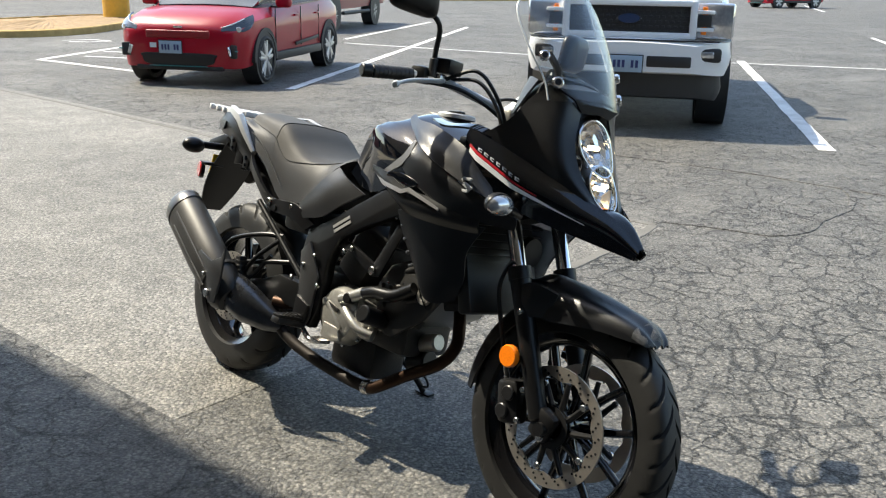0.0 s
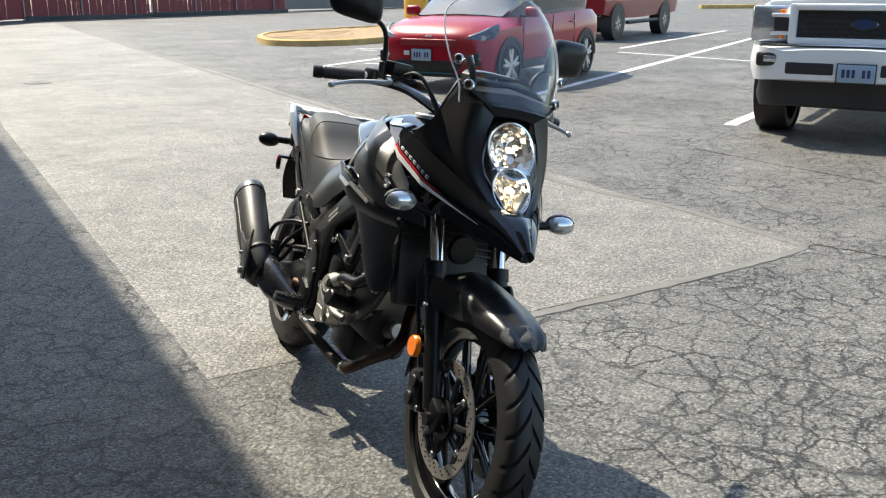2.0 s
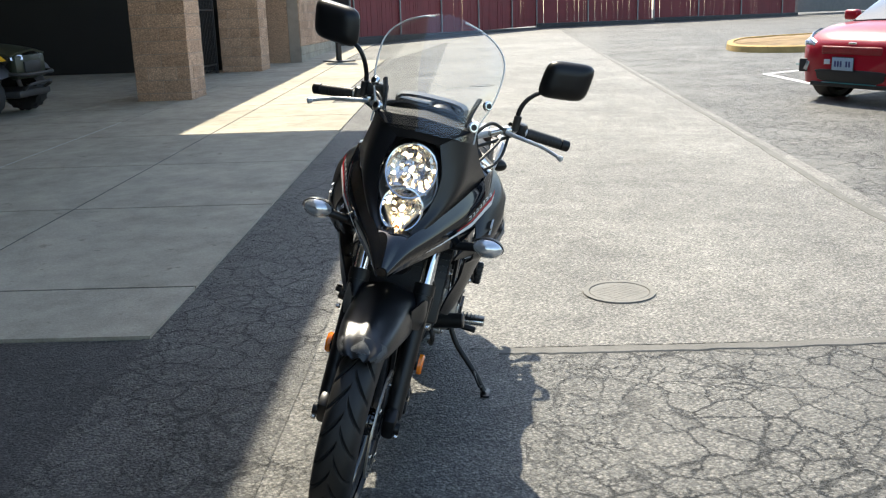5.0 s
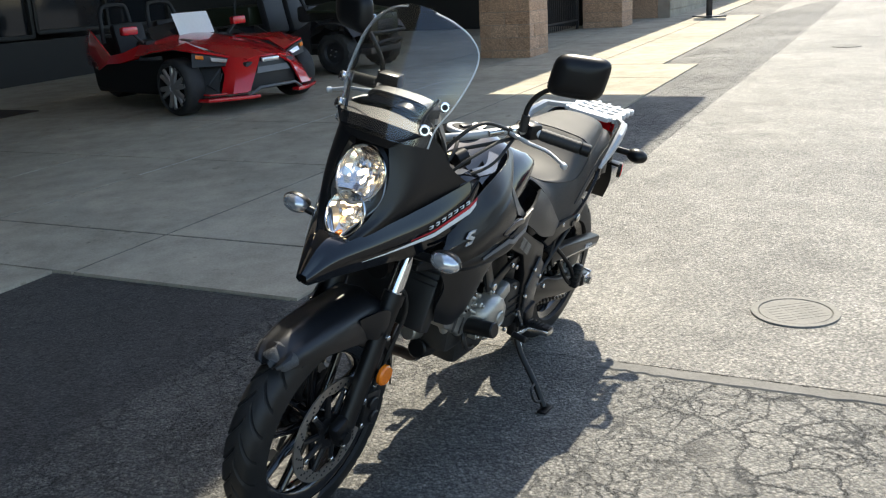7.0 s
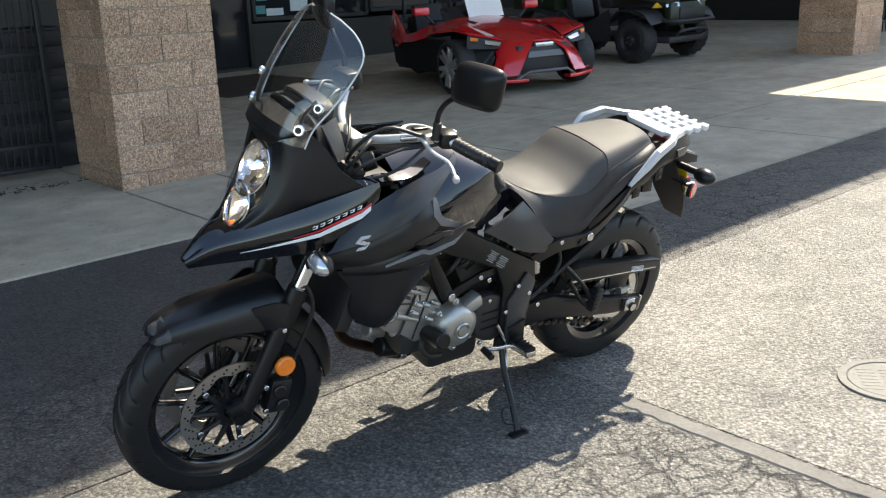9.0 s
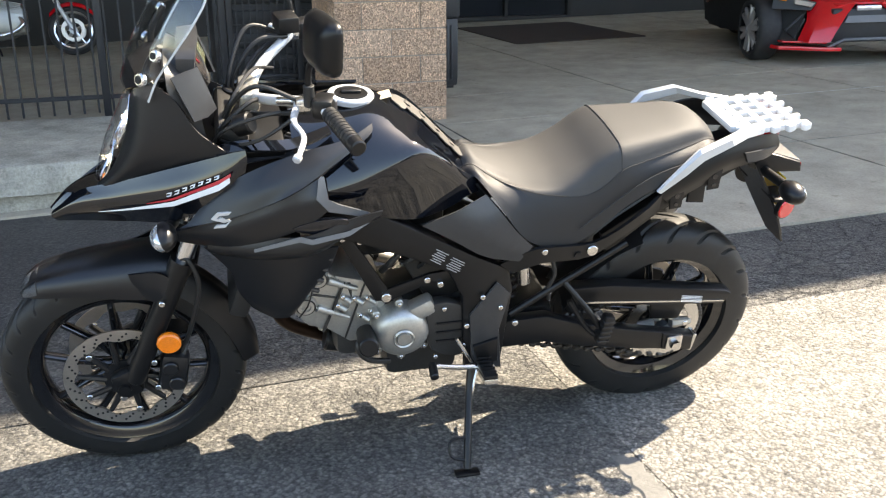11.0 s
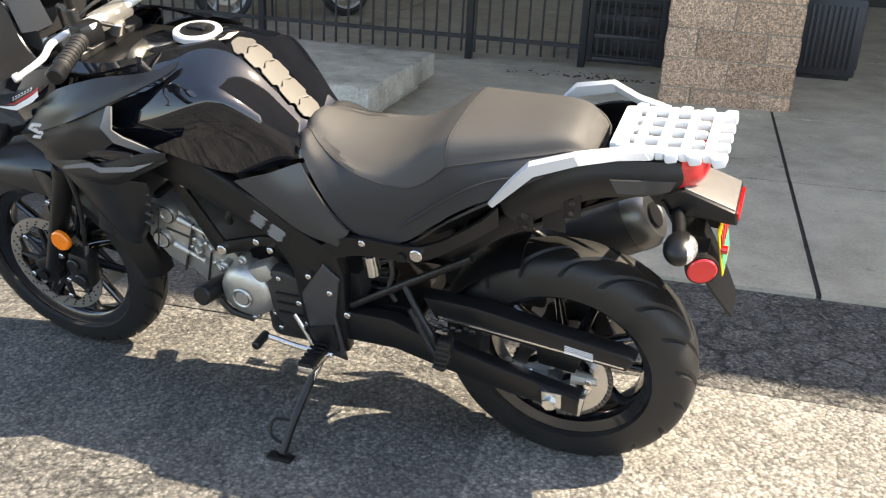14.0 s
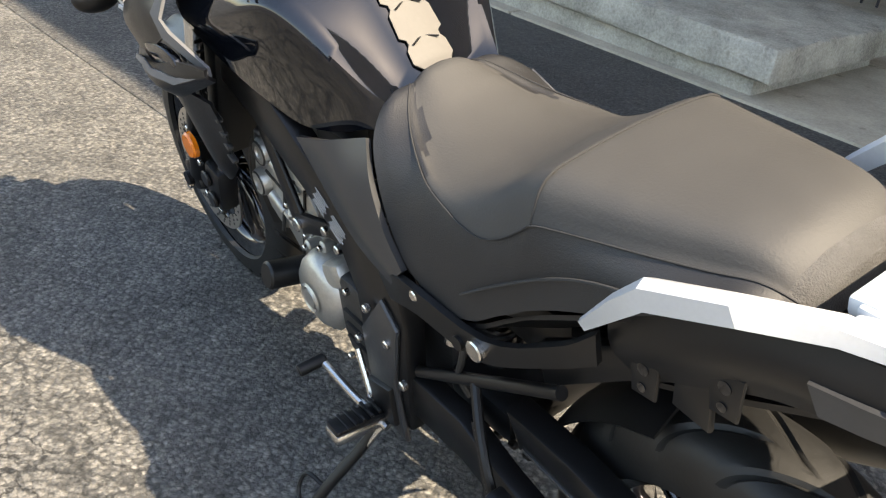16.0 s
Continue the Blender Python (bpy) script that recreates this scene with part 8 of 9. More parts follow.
stand = part("side_stand", tube([(0.612, 0.165, 0.322), (0.628, 0.215, 0.245), (0.648, 0.300, 0.165), (0.661, 0.358, 0.098)], 0.011, 12, 4), FRAME, bike, "black side stand")
part("stand_foot", box((0.070, 0.034, 0.008), (0.663, 0.366, 0.0925), 0.003, Matrix.Rotation(radians(13), 3, "X")), FRAME, stand)
part("stand_pivot", box((0.05, 0.03, 0.06), (0.610, 0.160, 0.325), 0.008), FRAME, stand)
part("stand_loop", tube([(0.650, 0.302, 0.165), (0.700, 0.312, 0.165), (0.702, 0.335, 0.130), (0.660, 0.345, 0.116)], 0.0045, 8, 4), FRAME, stand)
part("stand_spring", rod((0.600, 0.180, 0.30), (0.640, 0.245, 0.20), 0.006, 8), STEEL, stand)

# handlebars, levers, mirrors, cables -------------------------------------------
bar = part("handlebar", tube([(0.965, 0.405, 1.145), (0.998, 0.300, 1.160), (1.035, 0.235, 1.165), (1.120, 0.120, 1.130), (1.150, 0.050, 1.110), (1.152, 0.0, 1.108), (1.150, -0.050, 1.110), (1.120, -0.120, 1.130), (1.035, -0.235, 1.165), (0.998, -0.300, 1.160), (0.965, -0.405, 1.145)], 0.0125, 14, 5), SILVER, bike, "silver handlebar with black grips")
part("bar_clamp", box((0.05, 0.13, 0.045), (1.165, 0, 1.100), 0.012), ENGINE, bar)
for s in (1, -1):
    a, b = Vector((1.002, s * 0.285, 1.161)), Vector((0.966, s * 0.400, 1.146))
    way = (b - a).normalized()
    grip = part("grip", rod(a, b, 0.0175, 18, bevel=0.002), CABLE, bar, "black rubber grip")
    for i in range(9):
        p = a + way * (0.012 + i * 0.0125)
        part("grip_ring", rod(p, p + way * 0.005, 0.0188, 18), CABLE, grip)
    part("bar_end", rod(b, b + way * 0.030, 0.0185, 18, bevel=0.003), FRAME, bar)
    sw = part("switch_housing", box((0.050, 0.060, 0.048), (1.008, s * 0.255, 1.166), 0.012, Matrix.Rotation(radians(-18 * s), 3, "Z")), FRAME, bar, "black switch housing")
    part("button", box((0.012, 0.02, 0.010), (0.988, s * 0.255, 1.182), 0.002), RED_LENS if s < 0 else WHITE_PRINT, sw)
    part("lever_perch", box((0.05, 0.030, 0.030), (1.045, s * 0.228, 1.162), 0.008), STEEL, bar)
    part("lever", tube([(1.065, s * 0.225, 1.158), (1.078, s * 0.290, 1.150), (1.062, s * 0.345, 1.138), (1.078, s * 0.400, 1.122)], (0.009, 0.0065), 10, 4, None, 0.7), SILVER, bar, "silver hand lever")
    part("lever_ball", rod((1.078, s * 0.400, 1.122), (1.086, s * 0.414, 1.118), 0.0095, 12, bevel=0.003), SILVER, bar)
    mx, mz = (0.0, 0.0) if s > 0 else (0.030, 0.022)
    stem = part("mirror_stem", tube([(1.040, s * 0.248, 1.170), (1.040, s * 0.250, 1.235), (1.032 + mx, s * 0.275, 1.280 + mz), (1.020 + mx, s * 0.330, 1.318 + mz)], (0.008, 0.007), 10, 4), FRAME, bike, "black mirror stem")
    part("stem_boot", rod((1.040, s * 0.248, 1.165), (1.040, s * 0.250, 1.215), 0.0125, 12, bevel=0.002), CABLE, stem)
    rings = []
    for x, q in ((1.045, 0.30), (1.043, 0.62), (1.033, 0.88), (1.018, 1.0), (1.008, 1.0), (1.003, 0.96)):
        ring = []
        for k in range(32):
            t = 2 * math.pi * k / 32
            cy, cz = math.cos(t), math.sin(t)
            ry = 0.078 * math.copysign(abs(cy) ** 0.44, cy) * q
            rz = 0.060 * math.copysign(abs(cz) ** 0.46, cz) * q
            ring.append((x + mx, s * (0.372 + ry + rz * 0.12), 1.350 + mz + rz + ry * 0.06))
        rings.append(ring)
    swing = Matrix.Translation((1.02 + mx, s * 0.372, 1.35)) @ Matrix.Rotation(radians(14 * s), 4, "Z") @ Matrix.Translation((-1.02 - mx, -s * 0.372, -1.35))
    mir = part("mirror", ring_loft(rings), FRAME, bike, "black rear-view mirror")
    mir.data.transform(swing)
    ring = [(1.0025 + mx, s * (0.372 + (p[1] * s - 0.372) * 0.93), 1.350 + mz + (p[2] - 1.350 - mz) * 0.93) for p in rings[-1]]
    bm = bmesh.new()
    bm.faces.new([bm.verts.new(swing @ Vector(p)) for p in ring])
    part("mirror_glass", bm, plain("mirror silver", (0.85, 0.86, 0.87), 0.02, 1.0, 10, 0.01), mir)
part("brake_reservoir", box((0.055, 0.070, 0.042), (1.055, -0.205, 1.200), 0.006, Matrix.Rotation(radians(12), 3, "Z")), FRAME, bike, "black brake fluid reservoir")
for pts in ([(1.055, -0.185, 1.170), (1.130, -0.150, 1.175), (1.190, -0.120, 1.110), (1.215, -0.105, 1.03)], [(1.06, -0.215, 1.165), (1.15, -0.185, 1.20), (1.20, -0.130, 1.13), (1.22, -0.09, 1.04)], [(1.06, 0.215, 1.165), (1.15, 0.170, 1.185), (1.21, 0.110, 1.11), (1.23, 0.08, 1.02)], [(1.02, 0.25, 1.15), (1.10, 0.190, 1.125), (1.18, 0.09, 1.08), (1.21, 0.05, 1.02)], [(1.02, -0.25, 1.15), (1.12, -0.185, 1.14), (1.19, -0.08, 1.08), (1.21, -0.04, 1.02)]):
    part("cable", tube(pts, 0.0055, 8, 6), CABLE, bike)
for pts, r_ in (([(1.10, 0.215, 1.140), (1.165, 0.20, 1.12), (1.235, 0.165, 1.075), (1.270, 0.12, 1.00)], 0.0045), ([(1.05, 0.235, 1.150), (1.14, 0.225, 1.085), (1.20, 0.18, 1.05), (1.25, 0.10, 1.03)], 0.0045), ([(1.12, 0.05, 1.095), (1.16, 0.11, 1.125), (1.22, 0.13, 1.085), (1.255, 0.10, 1.03)], 0.0055), ([(1.10, -0.10, 1.12), (1.15, -0.02, 1.15), (1.20, 0.06, 1.12), (1.24, 0.08, 1.05)], 0.0045)):
    part("control_cable", tube(pts, r_, 8, 5), CABLE, bike)
part("clutch_adjuster", rod((1.070, 0.205, 1.160), (1.105, 0.175, 1.150), 0.009, 12, bevel=0.002), STEEL, bike)
part("ignition_barrel", rod((1.165, 0.0, 1.055), (1.150, 0.0, 1.088), 0.022, 20, bevel=0.003), STEEL, bike, "steel ignition lock")
part("cable_clip", box((0.03, 0.02, 0.012), (1.19, 0.115, 1.085), 0.003), plain("pale yellow clip", (0.5, 0.46, 0.28), 0.5), bike)
part("fork_cap", rod((1.213, 0.10, 1.05), (1.205, 0.10, 1.072), 0.022, 20, bevel=0.004), FRAME, bike)
part("fork_cap", rod((1.213, -0.10, 1.05), (1.205, -0.10, 1.072), 0.022, 20, bevel=0.004), FRAME, bike)

# the engine, pivot and frame pieces stand further out than the wheels
for ob in bike.children_recursive:
    kind_ = ob.name.split(".")[0]
    if kind_ in ("generator_cover", "cover_ring", "cover_lug", "cover_neck", "sprocket_cover", "engine_hanger", "pivot_plate", "rear_cover", "text_bar", "subframe_tube", "helmet_lock", "cover_rib", "footpeg_bracket", "shift_lever", "shift_toe", "shift_rod", "stand_pivot", "passenger_loop", "bolt") and ob.data.vertices[0].co.x < 1.3 and (ob.parent is bike or ob.parent.name.split(".")[0] in ("generator_cover", "frame_beam")):
        for v in ob.data.vertices:
            v.co.y += math.copysign(0.021 * min(1.0, abs(v.co.y) / 0.11), v.co.y)

# ---- vehicles under the canopy and behind the fence ----
SLING_RED = plain("red roadster paint", (0.62, 0.008, 0.014), 0.25, 0.0, 500, 0.08, 0, 1.0)
TUB = plain("black roadster tub", (0.006, 0.006, 0.0065), 0.6, 0, 200, 0.2)
UTV_GREEN = plain("dark olive bodywork", (0.018, 0.024, 0.012), 0.4, 0, 200, 0.2)
PAPER_SHEET = plain("white paper sheet", (0.80, 0.80, 0.80), 0.7, 0, 30, 0.05)
HAZARD = plain("yellow warning sticker", (0.75, 0.42, 0.02), 0.5, 0, 40, 0.1)


def crisp(rows, thick):
    """A panel of flat facets."""
    return sheet(rows, thick, 1)


def facing_ab(a, b, fa, fb):
    p, q = ab(a, b), ab(a + fa, b + fb)
    m = facing(p.x, p.y, (q.x - p.x, q.y - p.y))
    m.translation.z += 0.020
    return m


def roadster(m):
    """Three-wheeled open roadster; origin under the middle of the front axle, x ahead."""
    top = thing("roadster", "shiny red three-wheeled roadster with a paper on its dash", "roadster", m=m)
    hood = part("hood", crisp([[(-1.00, 0.56, 0.80), (-1.00, 0.26, 0.87), (-1.00, 0, 0.885), (-1.00, -0.26, 0.87), (-1.00, -0.56, 0.80)],
                               [(-0.35, 0.58, 0.745), (-0.35, 0.27, 0.80), (-0.35, 0, 0.825), (-0.35, -0.27, 0.80), (-0.35, -0.58, 0.745)],
                               [(0.22, 0.46, 0.655), (0.25, 0.23, 0.70), (0.26, 0, 0.715), (0.25, -0.23, 0.70), (0.22, -0.46, 0.655)],
                               [(0.50, 0.30, 0.595), (0.53, 0.15, 0.615), (0.54, 0, 0.62), (0.53, -0.15, 0.615), (0.50, -0.30, 0.595)]], 0.02), SLING_RED, top, "red creased hood")
    part("hood_emblem", box((0.04, 0.05, 0.006), (0.34, 0, 0.697), 0.002), TRIM, hood)
    for s in (1, -1):
        part("hood_vent", box((0.22, 0.10, 0.012), (-0.55, s * 0.30, 0.822), 0.004, Matrix.Rotation(radians(6), 3, "Y")), TRIM, hood)
        part("cheek_panel", crisp([[(0.54, s * 0.13, 0.615), (0.40, s * 0.40, 0.625), (0.22, s * 0.47, 0.655)],
                                   [(0.62, s * 0.26, 0.50), (0.52, s * 0.50, 0.46), (0.40, s * 0.55, 0.44)],
                                   [(0.62, s * 0.40, 0.24), (0.56, s * 0.60, 0.23), (0.42, s * 0.64, 0.24)]], 0.02), SLING_RED, top, "red front cheek panel")
        split = plate([(0.68, 0.30), (0.66, 0.44), (0.42, 0.84), (0.26, 0.86), (0.36, 0.60), (0.50, 0.40), (0.56, 0.30)], 0.155, 0.195, 0.006)
        bmesh.ops.transform(split, matrix=Matrix(((1, 0, 0, 0), (0, 0, s, 0), (0, 1, 0, 0), (0, 0, 0, 1))), verts=split.verts)
        part("splitter", split, SLING_RED, top, "red front splitter blade")
        upper = plate([(0.60, 0.42), (0.40, 0.80), (0.30, 0.80), (0.42, 0.60), (0.50, 0.44)], 0.225, 0.245, 0.004)
        bmesh.ops.transform(upper, matrix=Matrix(((1, 0, 0, 0), (0, 0, s, 0), (0, 1, 0, 0), (0, 0, 0, 1))), verts=upper.verts)
        part("upper_blade", upper, SLING_RED, top)
        part("fender", crisp([[(0.40, s * 0.42, 0.640), (0.34, s * 0.62, 0.690), (0.27, s * 0.84, 0.735)],
                              [(-0.02, s * 0.54, 0.745), (0.0, s * 0.72, 0.820), (-0.04, s * 0.88, 0.770)],
                              [(-0.45, s * 0.58, 0.775), (-0.45, s * 0.74, 0.800), (-0.45, s * 0.88, 0.735)],
                              [(-0.95, s * 0.58, 0.80), (-0.95, s * 0.74, 0.79), (-0.90, s * 0.86, 0.67)]], 0.02), SLING_RED, top, "red peaked front fender")
        part("lamp_pocket", crisp([[(0.41, s * 0.45, 0.620), (0.34, s * 0.64, 0.668), (0.26, s * 0.85, 0.715)],
                                   [(0.44, s * 0.52, 0.545), (0.38, s * 0.68, 0.550), (0.26, s * 0.86, 0.560)]], 0.02), TRIM, top, "black headlight pocket")
        part("headlight", crisp([[(0.430, s * 0.48, 0.612), (0.370, s * 0.67, 0.655)], [(0.452, s * 0.52, 0.580), (0.398, s * 0.68, 0.610)]], 0.012), LAMP_CLEAR, top, "clear headlight lens")
        part("amber_lamp", crisp([[(0.330, s * 0.74, 0.680), (0.290, s * 0.82, 0.695)], [(0.350, s * 0.75, 0.640), (0.300, s * 0.83, 0.655)]], 0.012), AMBER, top, "amber side lamp")
        part("side_grille", crisp([[(0.36, s * 0.52, 0.54), (0.12, s * 0.86, 0.53)], [(0.42, s * 0.62, 0.38), (0.18, s * 0.80, 0.36)], [(0.42, s * 0.64, 0.22), (0.30, s * 0.80, 0.20)]], 0.02), TUB, top, "black triangular side grille")
        part("grille_bar", tube([(0.36, s * 0.56, 0.50), (0.36, s * 0.74, 0.34), (0.41, s * 0.66, 0.26), (0.40, s * 0.56, 0.46)], 0.014, 6, 1), TRIM, top)
        car_wheel(top, 0.0, s * 0.985, 0.335, 0.235, s, 6)
        part("wishbone", rod((0.0, s * 0.30, 0.30), (0.0, s * 0.80, 0.30), 0.025), TRIM, top)
        part("side_sill", crisp([[(-0.55, s * 0.70, 0.62), (-1.20, s * 0.78, 0.60), (-2.05, s * 0.78, 0.66)], [(-0.55, s * 0.74, 0.24), (-1.20, s * 0.84, 0.22), (-2.05, s * 0.74, 0.26)]], 0.03), TUB, top, "black lower side panel")
        part("door_rail", crisp([[(-0.95, s * 0.72, 0.80), (-1.25, s * 0.80, 0.70), (-1.60, s * 0.80, 0.66)], [(-0.95, s * 0.78, 0.64), (-1.25, s * 0.86, 0.58), (-1.60, s * 0.84, 0.56)]], 0.02), SLING_RED, top)
        part("rear_panel", crisp([[(-1.55, s * 0.80, 0.66), (-1.95, s * 0.78, 0.96), (-2.15, s * 0.70, 1.00)], [(-1.60, s * 0.84, 0.56), (-2.10, s * 0.80, 0.70), (-2.55, s * 0.55, 0.80)], [(-1.85, s * 0.80, 0.48), (-2.25, s * 0.72, 0.55), (-2.60, s * 0.45, 0.62)]], 0.025), SLING_RED, top, "red angular rear side panel")
        seat = part("seat_back", box((0.14, 0.46, 0.66), (-1.78, s * 0.33, 0.72), 0.05, Matrix.Rotation(radians(-14), 3, "Y")), TUB, top, "black bucket seat")
        part("seat_cushion", box((0.50, 0.46, 0.14), (-1.48, s * 0.33, 0.42), 0.05), TUB, seat)
        part("roll_hoop", tube([(-2.02, s * 0.14, 0.80), (-2.06, s * 0.16, 1.20), (-2.08, s * 0.24, 1.27), (-2.08, s * 0.46, 1.27), (-2.06, s * 0.56, 1.18), (-1.96, s * 0.62, 0.80)], 0.030, 10, 3), TUB, top, "black roll hoop")
        mirror = part("door_mirror", box((0.10, 0.22, 0.11), (-0.98, s * 0.84, 0.98), 0.03), SLING_RED, top)
        part("mirror_arm", rod((-0.98, s * 0.66, 0.82), (-0.98, s * 0.80, 0.95), 0.018), TRIM, mirror)
    part("nose_grille", box((0.16, 0.74, 0.34), (0.48, 0, 0.40), 0.03), TRIM, top, "black nose grille")
    part("nose_plate", crisp([[(0.585, 0.22, 0.50), (0.585, -0.22, 0.50)], [(0.60, 0.26, 0.43), (0.60, -0.26, 0.43)]], 0.01), plain("grey grille bar", (0.12, 0.12, 0.125), 0.4), top)
    part("nose_lamp", box((0.05, 0.26, 0.055), (0.555, 0, 0.572), 0.012), LAMP_CLEAR, top, "clear nose lamp bar")
    part("lower_lip", tube([(0.60, 0.42, 0.185), (0.66, 0.27, 0.27), (0.66, -0.27, 0.27), (0.60, -0.42, 0.185)], 0.018, 6, 1), plain("grey lip", (0.10, 0.10, 0.105), 0.4), top)
    part("floor_tub", box((2.3, 1.30, 0.20), (-1.10, 0, 0.27), 0.04), TUB, top)
    part("inner_front", box((1.3, 0.86, 0.36), (-0.35, 0, 0.50), 0.05), TUB, top)
    part("dash", box((0.25, 1.30, 0.22), (-1.08, 0, 0.74), 0.06), TUB, top)
    part("windscreen", sheet([[(-0.98, 0.52, 0.82), (-0.90, 0, 0.885), (-0.98, -0.52, 0.82)], [(-1.14, 0.48, 0.98), (-1.08, 0, 1.04), (-1.14, -0.48, 0.98)]], 0.006, 4), GLASS_DARK, top, "low smoked windscreen")
    part("dash_paper", box((0.004, 0.54, 0.30), (-0.93, 0.08, 1.00), 0, Matrix.Rotation(radians(-25), 3, "Y")), PAPER_SHEET, top, "white paper leaning on the windscreen")
    part("steering_wheel", turned([(0.16, 0.0), (0.175, 0.012), (0.19, 0.0), (0.175, -0.012)], (-1.28, 0.33, 0.84), "X", 24, closed=True), TRIM, top)
    part("tail", box((0.55, 0.70, 0.30), (-2.25, 0, 0.72), 0.08), TUB, top)
    part("rear_fender", sheet([[(-2.30, 0.17, 0.66), (-2.30, 0, 0.69), (-2.30, -0.17, 0.66)], [(-2.67, 0.17, 0.72), (-2.67, 0, 0.75), (-2.67, -0.17, 0.72)], [(-3.02, 0.16, 0.58), (-3.02, 0, 0.61), (-3.02, -0.16, 0.58)]], 0.02, 4), TUB, top)
    part("rear_arm", box((0.75, 0.34, 0.10), (-2.30, 0, 0.36), 0.03), TUB, top)
    car_wheel(top, -2.67, 0.15, 0.335, 0.30, 1, 6)
    for ob in [o for o in top.children_recursive if o.name.startswith(("hood", "cheek", "nose", "splitter", "upper_blade", "lower_lip"))]:
        for v in ob.data.vertices:
            if v.co.x > 0.2:
                v.co.x += 0.07 * min(1.0, (v.co.x - 0.2) / 0.3)
    return top


roadster(facing_ab(5.93, 4.90, -0.241, -0.970))


def knobby_wheel(top, x, y, r, width, s):
    bm = bmesh.new()
    rows, n = [], 64
    prof = [(0.55, 0.02), (0.70, 0.03), (0.88, 0.015), (0.97, -0.03), (1.0, -width * 0.5), (0.97, -width + 0.03), (0.88, -width - 0.015), (0.55, -width)]
    for k in range(n):
        t = 2 * math.pi * k / n
        row = []
        for i, (q, h) in enumerate(prof):
            lug = 0.020 if 2 <= i <= 6 and (k + (2 if i % 2 else 0)) % 4 < 2 else 0.0
            row.append(bm.verts.new((x + (q * r - 0.02 + lug) * math.cos(t), y + s * h, r + (q * r - 0.02 + lug) * math.sin(t))))
        rows.append(row)
    for k in range(n):
        a, b = rows[k], rows[(k + 1) % n]
        for i in range(len(prof) - 1):
            bm.faces.new((a[i], a[i + 1], b[i + 1], b[i]))
    wheel = part("wheel", bm, RUBBER, top, "black knobby off-road wheel", 20)
    disc = turned([(0.0, 0.015), (0.05, 0.015), (0.07, -0.02), (0.15, -0.03), (0.185, 0.015)], (0, 0, 0), "Y", 28)
    bmesh.ops.transform(disc, matrix=Matrix.Translation((x, y, r)) @ Matrix.Diagonal((1, s, 1, 1)), verts=disc.verts)
    part("rim", disc, BLACK_PLASTIC, wheel)
    for k in range(4):
        t = 2 * math.pi * k / 4 + 0.5
        p = Vector((x + 0.055 * math.cos(t), y, r + 0.055 * math.sin(t)))
        part("lug_nut", rod(p, p + Vector((0, s * 0.025, 0)), 0.011, 6), ALLOY, wheel)


